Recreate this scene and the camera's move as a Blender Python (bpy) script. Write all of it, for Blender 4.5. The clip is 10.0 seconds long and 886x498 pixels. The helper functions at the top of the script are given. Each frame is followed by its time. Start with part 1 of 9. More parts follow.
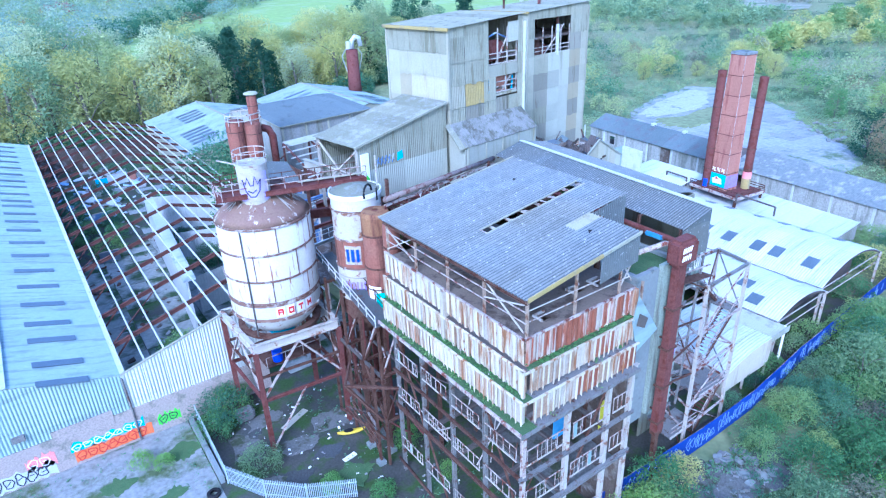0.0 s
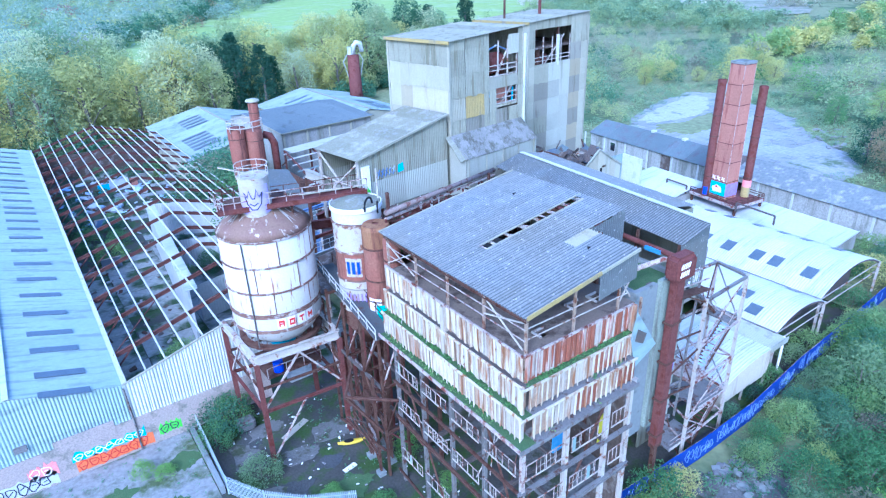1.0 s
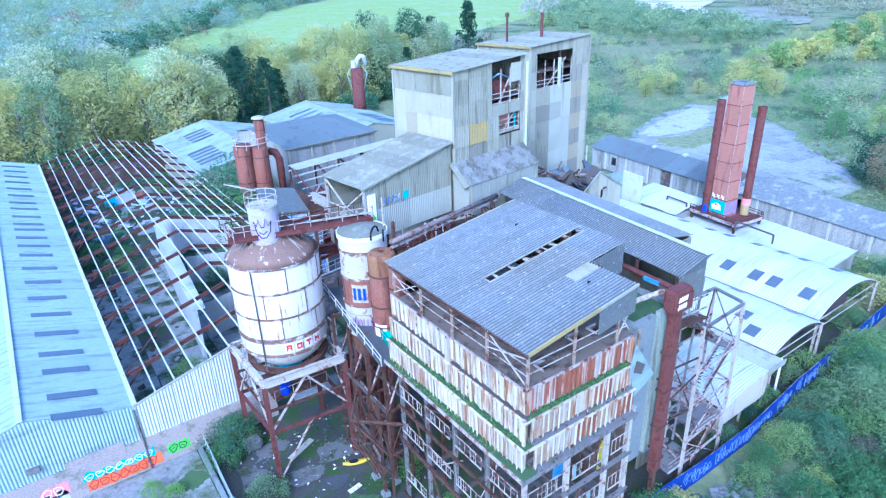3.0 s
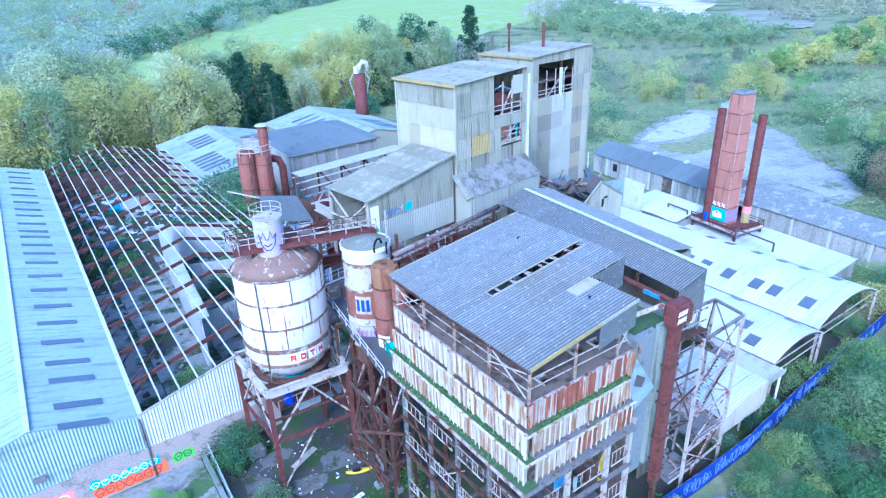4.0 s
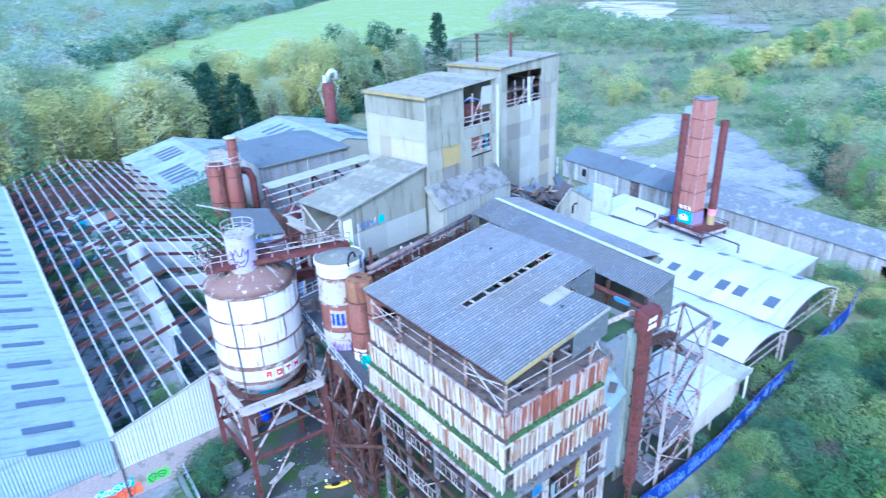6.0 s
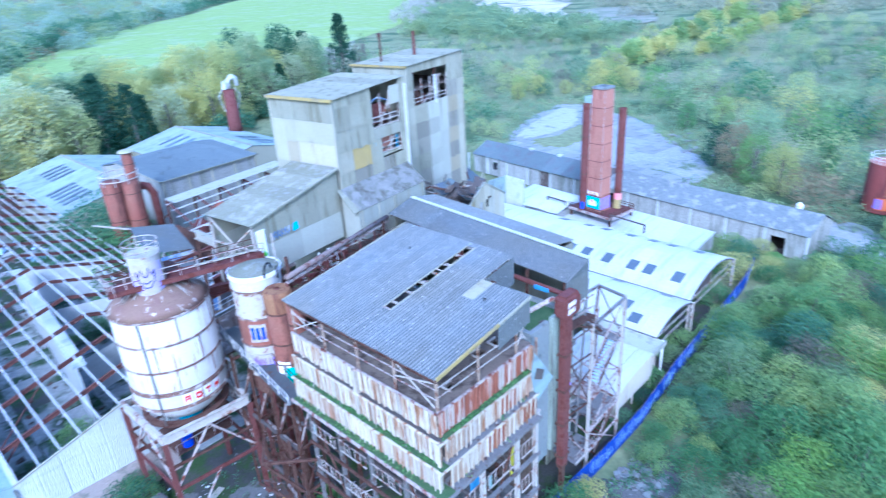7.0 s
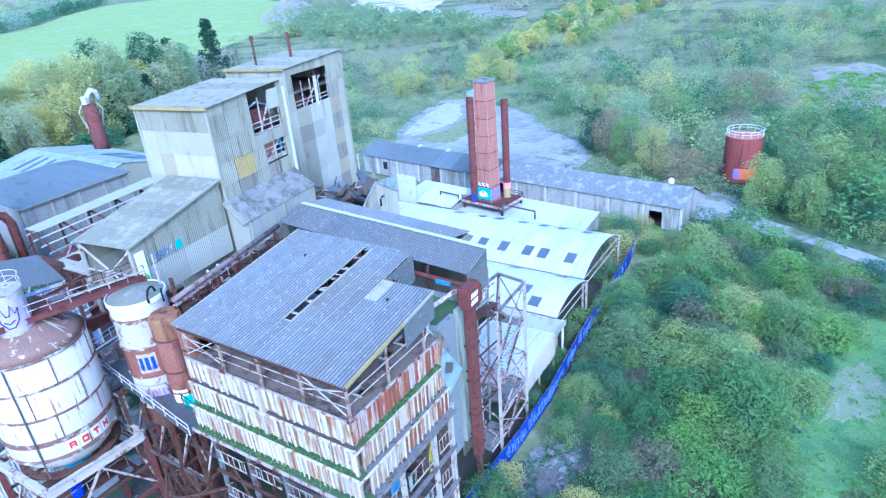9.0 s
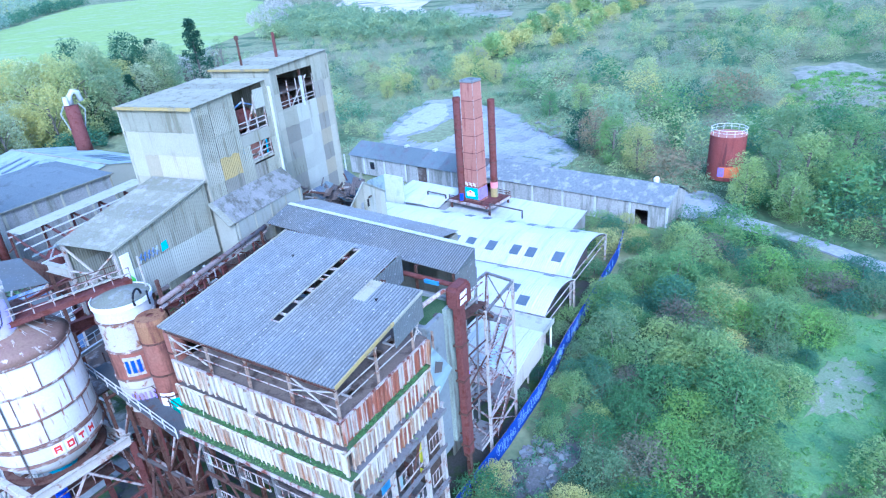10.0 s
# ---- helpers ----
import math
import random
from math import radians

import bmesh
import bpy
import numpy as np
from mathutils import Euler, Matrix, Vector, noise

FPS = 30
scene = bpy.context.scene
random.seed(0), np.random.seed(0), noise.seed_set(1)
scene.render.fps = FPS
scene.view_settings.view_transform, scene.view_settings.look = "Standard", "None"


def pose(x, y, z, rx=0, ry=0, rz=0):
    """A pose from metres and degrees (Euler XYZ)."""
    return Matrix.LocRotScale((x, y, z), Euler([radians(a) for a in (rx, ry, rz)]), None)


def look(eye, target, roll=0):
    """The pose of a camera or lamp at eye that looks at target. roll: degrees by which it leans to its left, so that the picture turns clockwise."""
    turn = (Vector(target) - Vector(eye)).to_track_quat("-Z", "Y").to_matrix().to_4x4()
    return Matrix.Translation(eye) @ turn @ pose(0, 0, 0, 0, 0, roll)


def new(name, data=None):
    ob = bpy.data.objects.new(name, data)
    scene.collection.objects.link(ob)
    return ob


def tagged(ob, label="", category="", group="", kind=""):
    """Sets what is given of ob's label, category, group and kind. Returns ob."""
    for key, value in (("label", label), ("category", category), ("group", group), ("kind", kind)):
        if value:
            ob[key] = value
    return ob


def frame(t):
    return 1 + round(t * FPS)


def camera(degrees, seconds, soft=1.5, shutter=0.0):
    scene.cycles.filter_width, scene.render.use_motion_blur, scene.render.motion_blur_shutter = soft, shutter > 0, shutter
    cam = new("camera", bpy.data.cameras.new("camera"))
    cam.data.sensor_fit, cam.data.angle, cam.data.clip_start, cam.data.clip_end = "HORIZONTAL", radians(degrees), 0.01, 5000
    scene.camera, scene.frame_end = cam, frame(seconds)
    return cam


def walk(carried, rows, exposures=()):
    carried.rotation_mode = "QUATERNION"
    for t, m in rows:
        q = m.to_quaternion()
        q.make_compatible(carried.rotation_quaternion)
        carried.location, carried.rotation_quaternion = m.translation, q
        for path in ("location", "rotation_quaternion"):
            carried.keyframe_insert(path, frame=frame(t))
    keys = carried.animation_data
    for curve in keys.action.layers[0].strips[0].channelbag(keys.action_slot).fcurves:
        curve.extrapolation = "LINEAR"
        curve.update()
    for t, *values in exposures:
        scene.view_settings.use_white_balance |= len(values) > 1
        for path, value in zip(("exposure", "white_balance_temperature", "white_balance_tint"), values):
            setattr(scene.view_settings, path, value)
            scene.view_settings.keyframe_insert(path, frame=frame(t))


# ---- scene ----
cam = camera(71.9, 10.0, soft=1.2, shutter=0.95)
PATH = [
    (0, (-21.099, -22.122, 42.548), (-20.059, -20.637, 41.704), -2.2),
    (0.5, (-21.027, -22.134, 42.969), (-19.987, -20.646, 42.129), -2.2),
    (1, (-20.972, -22.091, 43.527), (-19.932, -20.602, 42.689), -2.1),
    (1.5, (-21.002, -22.114, 44.139), (-19.962, -20.623, 43.304), -2.1),
    (2, (-21.084, -22.185, 44.763), (-20.044, -20.692, 43.931), -2.1),
    (2.5, (-21.212, -22.276, 45.309), (-20.171, -20.781, 44.483), -2.0),
    (4, (-21.48, -22.478, 46.979), (-20.442, -20.975, 46.163), -2.0),
    (4.5, (-21.561, -22.55, 47.394), (-20.524, -21.044, 46.584), -1.9),
    (5, (-21.65, -22.628, 47.74), (-20.613, -21.119, 46.935), -1.9),
    (6.5, (-21.518, -22.511, 47.709), (-20.317, -21.131, 46.9), -2.8),
    (7, (-21.376, -22.377, 47.628), (-20.071, -21.101, 46.81), -3.5),
    (7.5, (-21.208, -22.272, 47.518), (-19.822, -21.089, 46.693), -4.0),
    (8, (-21.041, -22.169, 47.426), (-19.588, -21.076, 46.592), -4.5),
    (8.5, (-20.97, -22.106, 47.369), (-19.483, -21.065, 46.53), -4.7),
    (9, (-20.966, -22.101, 47.308), (-19.461, -21.087, 46.468), -4.8),
    (9.5, (-21.002, -22.048, 47.289), (-19.485, -21.055, 46.446), -4.8),
    (10, (-21.023, -22.033, 47.272), (-19.496, -21.054, 46.429), -4.7),
]
walk(cam, [(t, look(eye, target, roll)) for t, eye, target, roll in PATH], [(0, 1.87, 4180, 17), (10, 1.87, 4180, 17)])

# ---- light ----
world = bpy.data.worlds.new("sky")
scene.world = world
world.use_nodes = True
wt = world.node_tree
sky = wt.nodes.new("ShaderNodeTexSky")
sky.sky_type = 'NISHITA'
sky.sun_disc = False
sky.sun_elevation = radians(38)
sky.sun_rotation = radians(232)
sky.air_density = 1.3
sky.dust_density = 2.0
wt.links.new(sky.outputs[0], wt.nodes["Background"].inputs[0])
wt.nodes["Background"].inputs[1].default_value = 0.11
sun = new("sun", bpy.data.lights.new("sun", 'SUN'))
sun.data.energy = 0.9
sun.data.angle = radians(14)
sun.data.color = (1.0, 0.95, 0.87)
sun.matrix_world = look((-48, -37, 48), (0, 0, 0))



# ---- materials ----
def mat(name, base, rough=0.8, metal=0.0, var=None, scale=1.0, amount=0.5, grain=0.25, bump=0.0, bscale=20.0,
        stain=None, stain_amt=0.0, stain_scale=0.6, streak=False, rand=0.0):
    """A surface with two scales of variation: broad patches towards var, fine grain, optional stains or runs and relief."""
    m = bpy.data.materials.new(name)
    m.use_nodes = True
    t = m.node_tree
    N, L = t.nodes, t.links
    bsdf = N["Principled BSDF"]
    bsdf.inputs["Roughness"].default_value = rough
    bsdf.inputs["Metallic"].default_value = metal
    bsdf.inputs["Specular IOR Level"].default_value = 0.5 if rough < 0.5 else 0.12
    co = N.new("ShaderNodeTexCoord")
    src = co.outputs["Object"]

    def nz(sc, detail=4.0, rough_=0.6, vec=src):
        n = N.new("ShaderNodeTexNoise")
        n.inputs["Scale"].default_value = sc
        n.inputs["Detail"].default_value = detail
        n.inputs["Roughness"].default_value = rough_
        L.new(vec, n.inputs["Vector"])
        return n.outputs["Fac"]

    def ramp(fac, a, b, lo=0.0, hi=1.0):
        r = N.new("ShaderNodeMapRange")
        r.inputs["From Min"].default_value, r.inputs["From Max"].default_value = a, b
        r.inputs["To Min"].default_value, r.inputs["To Max"].default_value = lo, hi
        L.new(fac, r.inputs["Value"])
        return r.outputs[0]

    def mix(fac, a, b):
        x = N.new("ShaderNodeMix")
        x.data_type = 'RGBA'
        if isinstance(fac, float):
            x.inputs[0].default_value = fac
        else:
            L.new(fac, x.inputs[0])
        for k, c in ((6, a), (7, b)):
            if isinstance(c, tuple):
                x.inputs[k].default_value = (*c, 1)
            else:
                L.new(c, x.inputs[k])
        return x.outputs[2]

    col = base
    if var:
        col = mix(ramp(nz(scale), 0.5 - 0.22, 0.5 + 0.22, 0, amount), base, var)
    if stain:
        vec = src
        if streak:
            mp = N.new("ShaderNodeMapping")
            mp.inputs["Scale"].default_value = (0.1, 1.6, 1) if streak == "x" else (1, 1, 0.12)
            L.new(src, mp.inputs["Vector"])
            vec = mp.outputs[0]
        col = mix(ramp(nz(stain_scale, 6.0, 0.65, vec), 0.62 - stain_amt * 0.3, 0.70 - stain_amt * 0.2), col, stain)
    g = ramp(nz(scale * 14, 3.0), 0.25, 0.75, 1 - grain, 1 + grain)
    if rand:
        oi = N.new("ShaderNodeObjectInfo")
        r2 = ramp(oi.outputs["Random"], 0, 1, 1 - rand, 1 + rand)
        mm = N.new("ShaderNodeMath")
        mm.operation = 'MULTIPLY'
        L.new(g, mm.inputs[0])
        L.new(r2, mm.inputs[1])
        g = mm.outputs[0]
    hsv = N.new("ShaderNodeHueSaturation")
    L.new(g, hsv.inputs["Value"])
    if isinstance(col, tuple):
        hsv.inputs["Color"].default_value = (*col, 1)
    else:
        L.new(col, hsv.inputs["Color"])
    L.new(hsv.outputs[0], bsdf.inputs["Base Color"])
    if bump:
        b = N.new("ShaderNodeBump")
        b.inputs["Strength"].default_value = bump
        b.inputs["Distance"].default_value = 0.05
        L.new(nz(bscale), b.inputs["Height"])
        L.new(b.outputs[0], bsdf.inputs["Normal"])
    return m


RUST = (0.10, 0.053, 0.038)
M = {
    "tank_red": mat("tank_red", (0.23, 0.062, 0.05), 0.75, var=(0.28, 0.10, 0.085), scale=0.4, stain=(0.13, 0.045, 0.04), stain_amt=0.3, stain_scale=0.8, streak=True),
    "pipe_grey": mat("pipe_grey", (0.24, 0.20, 0.18), 0.8, var=(0.17, 0.12, 0.10), scale=0.8, stain=(0.12, 0.06, 0.045), stain_amt=0.35, stain_scale=1.2),
    "yard_dark": mat("yard_dark", (0.145, 0.145, 0.14), 0.85, var=(0.12, 0.12, 0.11), scale=0.4, stain=(0.06, 0.07, 0.04), stain_amt=0.4, stain_scale=0.6, bump=0.3),
    "blue_cowl": mat("blue_cowl", (0.06, 0.22, 0.45), 0.6, var=(0.2, 0.38, 0.55), scale=1.5),
    "vessel_red": mat("vessel_red", (0.235, 0.085, 0.06), 0.75, var=(0.25, 0.15, 0.10), scale=0.35, stain=(0.11, 0.05, 0.04), stain_amt=0.35, stain_scale=0.8, streak=True, grain=0.2),
    "pad": mat("pad", (0.35, 0.355, 0.35), 0.9, var=(0.232, 0.24, 0.232), scale=0.08, stain=(0.14, 0.18, 0.10), stain_amt=0.3, stain_scale=0.12, grain=0.2, bump=0.3),
    "screed": mat("screed", (0.42, 0.42, 0.40), 0.9, var=(0.31, 0.315, 0.30), scale=0.12, stain=(0.19, 0.21, 0.15), stain_amt=0.2, stain_scale=0.2, grain=0.2),
    "pad_slab": mat("pad_slab", (0.31, 0.315, 0.31), 0.9, var=(0.22, 0.23, 0.22), scale=0.12, stain=(0.17, 0.20, 0.13), stain_amt=0.25, stain_scale=0.3, grain=0.2, rand=0.14),
    "concrete": mat("concrete", (0.23, 0.25, 0.245), 0.9, var=(0.17, 0.19, 0.185), scale=0.35, stain=(0.113, 0.122, 0.104), stain_amt=0.22, stain_scale=0.5, bump=0.12, grain=0.1),
    "yard": mat("yard", (0.27, 0.275, 0.265), 0.9, var=(0.18, 0.185, 0.175), scale=0.15, stain=(0.087, 0.113, 0.0522), stain_amt=0.45, stain_scale=0.22, bump=0.3, rand=0.12),
    "mud": mat("mud", (0.055, 0.056, 0.05), 0.6, var=(0.11, 0.107, 0.097), scale=0.3, stain=(0.05, 0.085, 0.025), stain_amt=0.55, stain_scale=0.35, bump=0.5, bscale=6),
    # pale crests, dark troughs: light across the corrugation put into the colour
    "sheet_crest_lit": mat("sheet_crest_lit", (0.21, 0.234, 0.246), 0.75, var=(0.20, 0.195, 0.16), scale=0.12, stain=(0.42, 0.42, 0.41), stain_amt=0.1, stain_scale=4.0, grain=0.15, rand=0.07, amount=0.8),
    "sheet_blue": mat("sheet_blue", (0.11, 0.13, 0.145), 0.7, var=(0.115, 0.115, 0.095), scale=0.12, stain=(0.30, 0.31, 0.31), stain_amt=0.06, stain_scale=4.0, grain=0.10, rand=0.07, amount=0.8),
    "sheet_grey": mat("sheet_grey", (0.296, 0.296, 0.222), 0.85, var=(0.216, 0.216, 0.155), scale=0.4, stain=(0.19, 0.185, 0.126), stain_amt=0.32, stain_scale=1.1, streak=True, rand=0.12, grain=0.10),
    "sheet_pale": mat("sheet_pale", (0.354, 0.347, 0.263), 0.8, var=(0.286, 0.279, 0.206), scale=0.5, stain=(0.218, 0.197, 0.114), stain_amt=0.2, streak=True, rand=0.1, grain=0.08),
    "sheet_ochre": mat("sheet_ochre", (0.368, 0.288, 0.104), 0.8, var=(0.288, 0.24, 0.12), scale=0.8, streak=True, stain=(0.24, 0.216, 0.144), stain_amt=0.3, rand=0.1),
    "sheet_dark": mat("sheet_dark", (0.225, 0.22, 0.175), 0.85, var=(0.26, 0.255, 0.205), scale=0.6, streak=True, stain=(0.12, 0.112, 0.08), stain_amt=0.3, rand=0.15, grain=0.08),
    "sheet_white": mat("sheet_white", (0.522, 0.539, 0.522), 0.6, var=(0.452, 0.47, 0.461), scale=0.2, stain=(0.41, 0.44, 0.41), stain_amt=0.26, stain_scale=0.6, grain=0.08, rand=0.06, streak="x"),
    "shed_roof": mat("shed_roof", (0.29, 0.372, 0.362), 0.6, var=(0.35, 0.42, 0.41), scale=0.12, stain=(0.22, 0.275, 0.285), stain_amt=0.36, stain_scale=0.7, grain=0.08, rand=0.05, streak="x"),
    "skylight": mat("skylight", (0.09, 0.115, 0.14), 0.35, var=(0.14, 0.17, 0.19), scale=0.6),
    "rust": mat("rust", RUST, 0.85, 0.1, var=(0.145, 0.095, 0.072), scale=0.9, stain=(0.07, 0.03, 0.02), stain_amt=0.4, stain_scale=1.5, grain=0.35),
    "oxide": mat("oxide", (0.13, 0.048, 0.042), 0.75, var=(0.18, 0.085, 0.072), scale=0.5, stain=(0.11, 0.035, 0.025), stain_amt=0.4, stain_scale=1.0, grain=0.25),
    "rafter": mat("rafter", (0.125, 0.055, 0.045), 0.85, var=(0.09, 0.05, 0.042), scale=0.7),
    "old_white": mat("old_white", (0.452, 0.426, 0.374), 0.75, var=(0.331, 0.287, 0.244), scale=0.8, stain=(0.191, 0.0783, 0.0348), stain_amt=0.27, stain_scale=1.3, grain=0.15),
    "silo_white": mat("silo_white", (0.539, 0.531, 0.505), 0.6, var=(0.522, 0.505, 0.461), scale=0.4, stain=(0.261, 0.131, 0.0783), stain_amt=0.14, stain_scale=3.0, streak=True, grain=0.08),
    "silo_cone": mat("silo_cone", (0.20, 0.12, 0.10), 0.75, var=(0.25, 0.19, 0.11), scale=0.5, stain=(0.62, 0.58, 0.52), stain_amt=0.12, stain_scale=1.3, grain=0.2, streak=True),
    "louvre_white": mat("louvre_white", (0.53, 0.49, 0.38), 0.75, var=(0.45, 0.39, 0.27), scale=0.8, stain=(0.26, 0.13, 0.06), stain_amt=0.42, stain_scale=2.2, streak=True, grain=0.14, rand=0.08),
    "louvre_streaked": mat("louvre_streaked", (0.50, 0.44, 0.36), 0.8, var=(0.40, 0.28, 0.20), scale=0.9, stain=(0.27, 0.10, 0.055), stain_amt=0.5, stain_scale=1.4, streak=True, grain=0.18, rand=0.2),
    "louvre_tan": mat("louvre_tan", (0.34, 0.26, 0.18), 0.8, var=(0.26, 0.15, 0.09), scale=0.8, stain=(0.45, 0.42, 0.36), stain_amt=0.4, stain_scale=1.3, streak=True, grain=0.2, rand=0.2),
    "louvre_rust": mat("louvre_rust", (0.24, 0.085, 0.05), 0.8, var=(0.33, 0.16, 0.10), scale=0.8, stain=(0.62, 0.58, 0.52), stain_amt=0.28, stain_scale=1.2, streak=True, grain=0.2, rand=0.15),
    "steel_grey": mat("steel_grey", (0.207, 0.207, 0.201), 0.7, 0.1, var=(0.134, 0.122, 0.11), scale=0.8, stain=RUST, stain_amt=0.3, stain_scale=1.5),
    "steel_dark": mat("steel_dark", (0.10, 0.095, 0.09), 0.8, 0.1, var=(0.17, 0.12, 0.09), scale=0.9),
    "purlin": mat("purlin", (0.522, 0.522, 0.505), 0.6, var=(0.418, 0.418, 0.392), scale=0.5),
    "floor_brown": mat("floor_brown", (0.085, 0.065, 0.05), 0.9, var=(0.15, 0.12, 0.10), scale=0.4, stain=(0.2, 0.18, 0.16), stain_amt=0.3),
    "blue_paint": mat("blue_paint", (0.022, 0.05, 0.26), 0.55, var=(0.04, 0.08, 0.34), scale=0.7, grain=0.12),
    "paint_pale_blue": mat("paint_pale_blue", (0.28, 0.40, 0.72), 0.6, var=(0.16, 0.26, 0.62), scale=1.5),
    "paint_light": mat("paint_light", (0.50, 0.62, 0.85), 0.6, var=(0.3, 0.45, 0.8), scale=1.5),
    "yellow": mat("yellow", (0.62, 0.47, 0.02), 0.45, var=(0.5, 0.36, 0.02), scale=2.0),
    "black": mat("black", (0.018, 0.018, 0.02), 0.8, var=(0.03, 0.03, 0.03), scale=2.0),
    "brick": mat("brick", (0.365, 0.144, 0.104), 0.85, var=(0.296, 0.113, 0.087), scale=0.6, stain=(0.217, 0.0957, 0.0783), stain_amt=0.3, grain=0.15),
    "paint_red": mat("paint_red", (0.55, 0.05, 0.04), 0.6, var=(0.42, 0.05, 0.04), scale=2),
    "paint_orange": mat("paint_orange", (0.70, 0.16, 0.05), 0.6, var=(0.6, 0.22, 0.1), scale=1),
    "paint_cyan": mat("paint_cyan", (0.06, 0.42, 0.66), 0.6, var=(0.15, 0.5, 0.7), scale=1),
    "paint_green": mat("paint_green", (0.16, 0.62, 0.05), 0.6, var=(0.22, 0.6, 0.1), scale=1),
    "paint_teal": mat("paint_teal", (0.02, 0.55, 0.42), 0.6, var=(0.05, 0.5, 0.45), scale=1),
    "paint_pink": mat("paint_pink", (0.75, 0.25, 0.25), 0.6, var=(0.7, 0.35, 0.3), scale=1),
    "paint_violet": mat("paint_violet", (0.25, 0.17, 0.62), 0.6, var=(0.4, 0.35, 0.75), scale=1.5),
    "paint_dark": mat("paint_dark", (0.04, 0.04, 0.06), 0.6, var=(0.08, 0.08, 0.12), scale=2),
    "paint_white": mat("paint_white", (0.8, 0.8, 0.8), 0.6, var=(0.7, 0.7, 0.72), scale=2),
    "moss": mat("moss", (0.07, 0.125, 0.05), 0.95, var=(0.12, 0.16, 0.075), scale=1.2, grain=0.5, bump=0.8, bscale=8),
    "render_wall": mat("render_wall", (0.370, 0.310, 0.274), 0.9, var=(0.348, 0.304, 0.27), scale=0.4, stain=(0.217, 0.209, 0.174), stain_amt=0.3, bump=0.2),
    "palisade": mat("palisade", (0.44, 0.52, 0.58), 0.5, 0.3, var=(0.36, 0.43, 0.48), scale=0.8),
    "bark": mat("bark", (0.15, 0.135, 0.11), 0.95, var=(0.22, 0.20, 0.17), scale=1.5, bump=0.6, bscale=10),
    "ground": mat("ground", (0.20, 0.23, 0.11), 0.95, var=(0.27, 0.26, 0.15), scale=0.05, stain=(0.08, 0.125, 0.055), stain_amt=0.5, stain_scale=0.03, grain=0.3),
    "rust_tan": mat("rust_tan", (0.24, 0.12, 0.06), 0.85, var=(0.29, 0.18, 0.09), scale=0.9, stain=(0.14, 0.06, 0.04), stain_amt=0.4, stain_scale=1.4, streak=True, grain=0.25),
    "walk_sheet": mat("walk_sheet", (0.085, 0.095, 0.10), 0.75, var=(0.12, 0.12, 0.115), scale=0.8, stain=(0.10, 0.065, 0.05), stain_amt=0.3, stain_scale=1.0),
    "spoil": mat("spoil", (0.29, 0.28, 0.215), 0.95, var=(0.21, 0.23, 0.15), scale=0.03, stain=(0.15, 0.19, 0.10), stain_amt=0.4, stain_scale=0.05, grain=0.3),
    "meadow": mat("meadow", (0.13, 0.25, 0.08), 0.95, var=(0.20, 0.27, 0.12), scale=0.25, stain=(0.10, 0.20, 0.08), stain_amt=0.35, stain_scale=0.3, grain=0.35, bump=0.6, bscale=5),
    "dry_grass": mat("dry_grass", (0.22, 0.265, 0.15), 0.95, var=(0.19, 0.26, 0.12), scale=0.5, stain=(0.32, 0.30, 0.26), stain_amt=0.3, stain_scale=0.5, grain=0.3, bump=0.5, bscale=6),
    "field": mat("field", (0.26, 0.35, 0.10), 0.95, var=(0.30, 0.37, 0.13), scale=0.012, stain=(0.30, 0.37, 0.17), stain_amt=0.4, stain_scale=0.03, grain=0.15),
    "chalk": mat("chalk", (0.60, 0.52, 0.44), 0.95, var=(0.304, 0.296, 0.244), scale=0.015, stain=(0.174, 0.191, 0.122), stain_amt=0.45, stain_scale=0.02, grain=0.2),
    "deck_rust": mat("deck_rust", (0.15, 0.075, 0.05), 0.9, var=(0.10, 0.085, 0.06), scale=0.5, stain=(0.06, 0.13, 0.03), stain_amt=0.5, stain_scale=0.5, grain=0.35, bump=0.4),
    "sheet_moss": mat("sheet_moss", (0.231, 0.231, 0.177), 0.9, var=(0.184, 0.19, 0.116), scale=0.6, stain=(0.286, 0.286, 0.258), stain_amt=0.35, stain_scale=0.9, grain=0.2, rand=0.15),
    "sheet_cream": mat("sheet_cream", (0.408, 0.384, 0.313), 0.8, var=(0.36, 0.34, 0.279), scale=0.4, stain=(0.286, 0.252, 0.17), stain_amt=0.2, streak=True, rand=0.06, grain=0.08),
    "sheet_tan": mat("sheet_tan", (0.31, 0.285, 0.195), 0.85, var=(0.264, 0.24, 0.16), scale=0.6, stain=(0.208, 0.184, 0.12), stain_amt=0.3, streak=True, rand=0.12, grain=0.08),
    "sheet_cool": mat("sheet_cool", (0.36, 0.368, 0.302), 0.8, var=(0.304, 0.312, 0.249), scale=0.5, stain=(0.264, 0.264, 0.195), stain_amt=0.25, streak=True, rand=0.12, grain=0.08),
    "seam": mat("seam", (0.20, 0.12, 0.09), 0.85, var=(0.10, 0.06, 0.05), scale=0.9, stain=(0.5, 0.47, 0.43), stain_amt=0.35, stain_scale=1.2),
    "post_tan": mat("post_tan", (0.30, 0.225, 0.16), 0.8, var=(0.40, 0.34, 0.27), scale=1.2, stain=(0.14, 0.06, 0.035), stain_amt=0.4, stain_scale=1.6),
    "deck_brown": mat("deck_brown", (0.17, 0.135, 0.105), 0.9, var=(0.23, 0.19, 0.15), scale=0.5, stain=(0.09, 0.07, 0.055), stain_amt=0.35, stain_scale=0.7, grain=0.2),
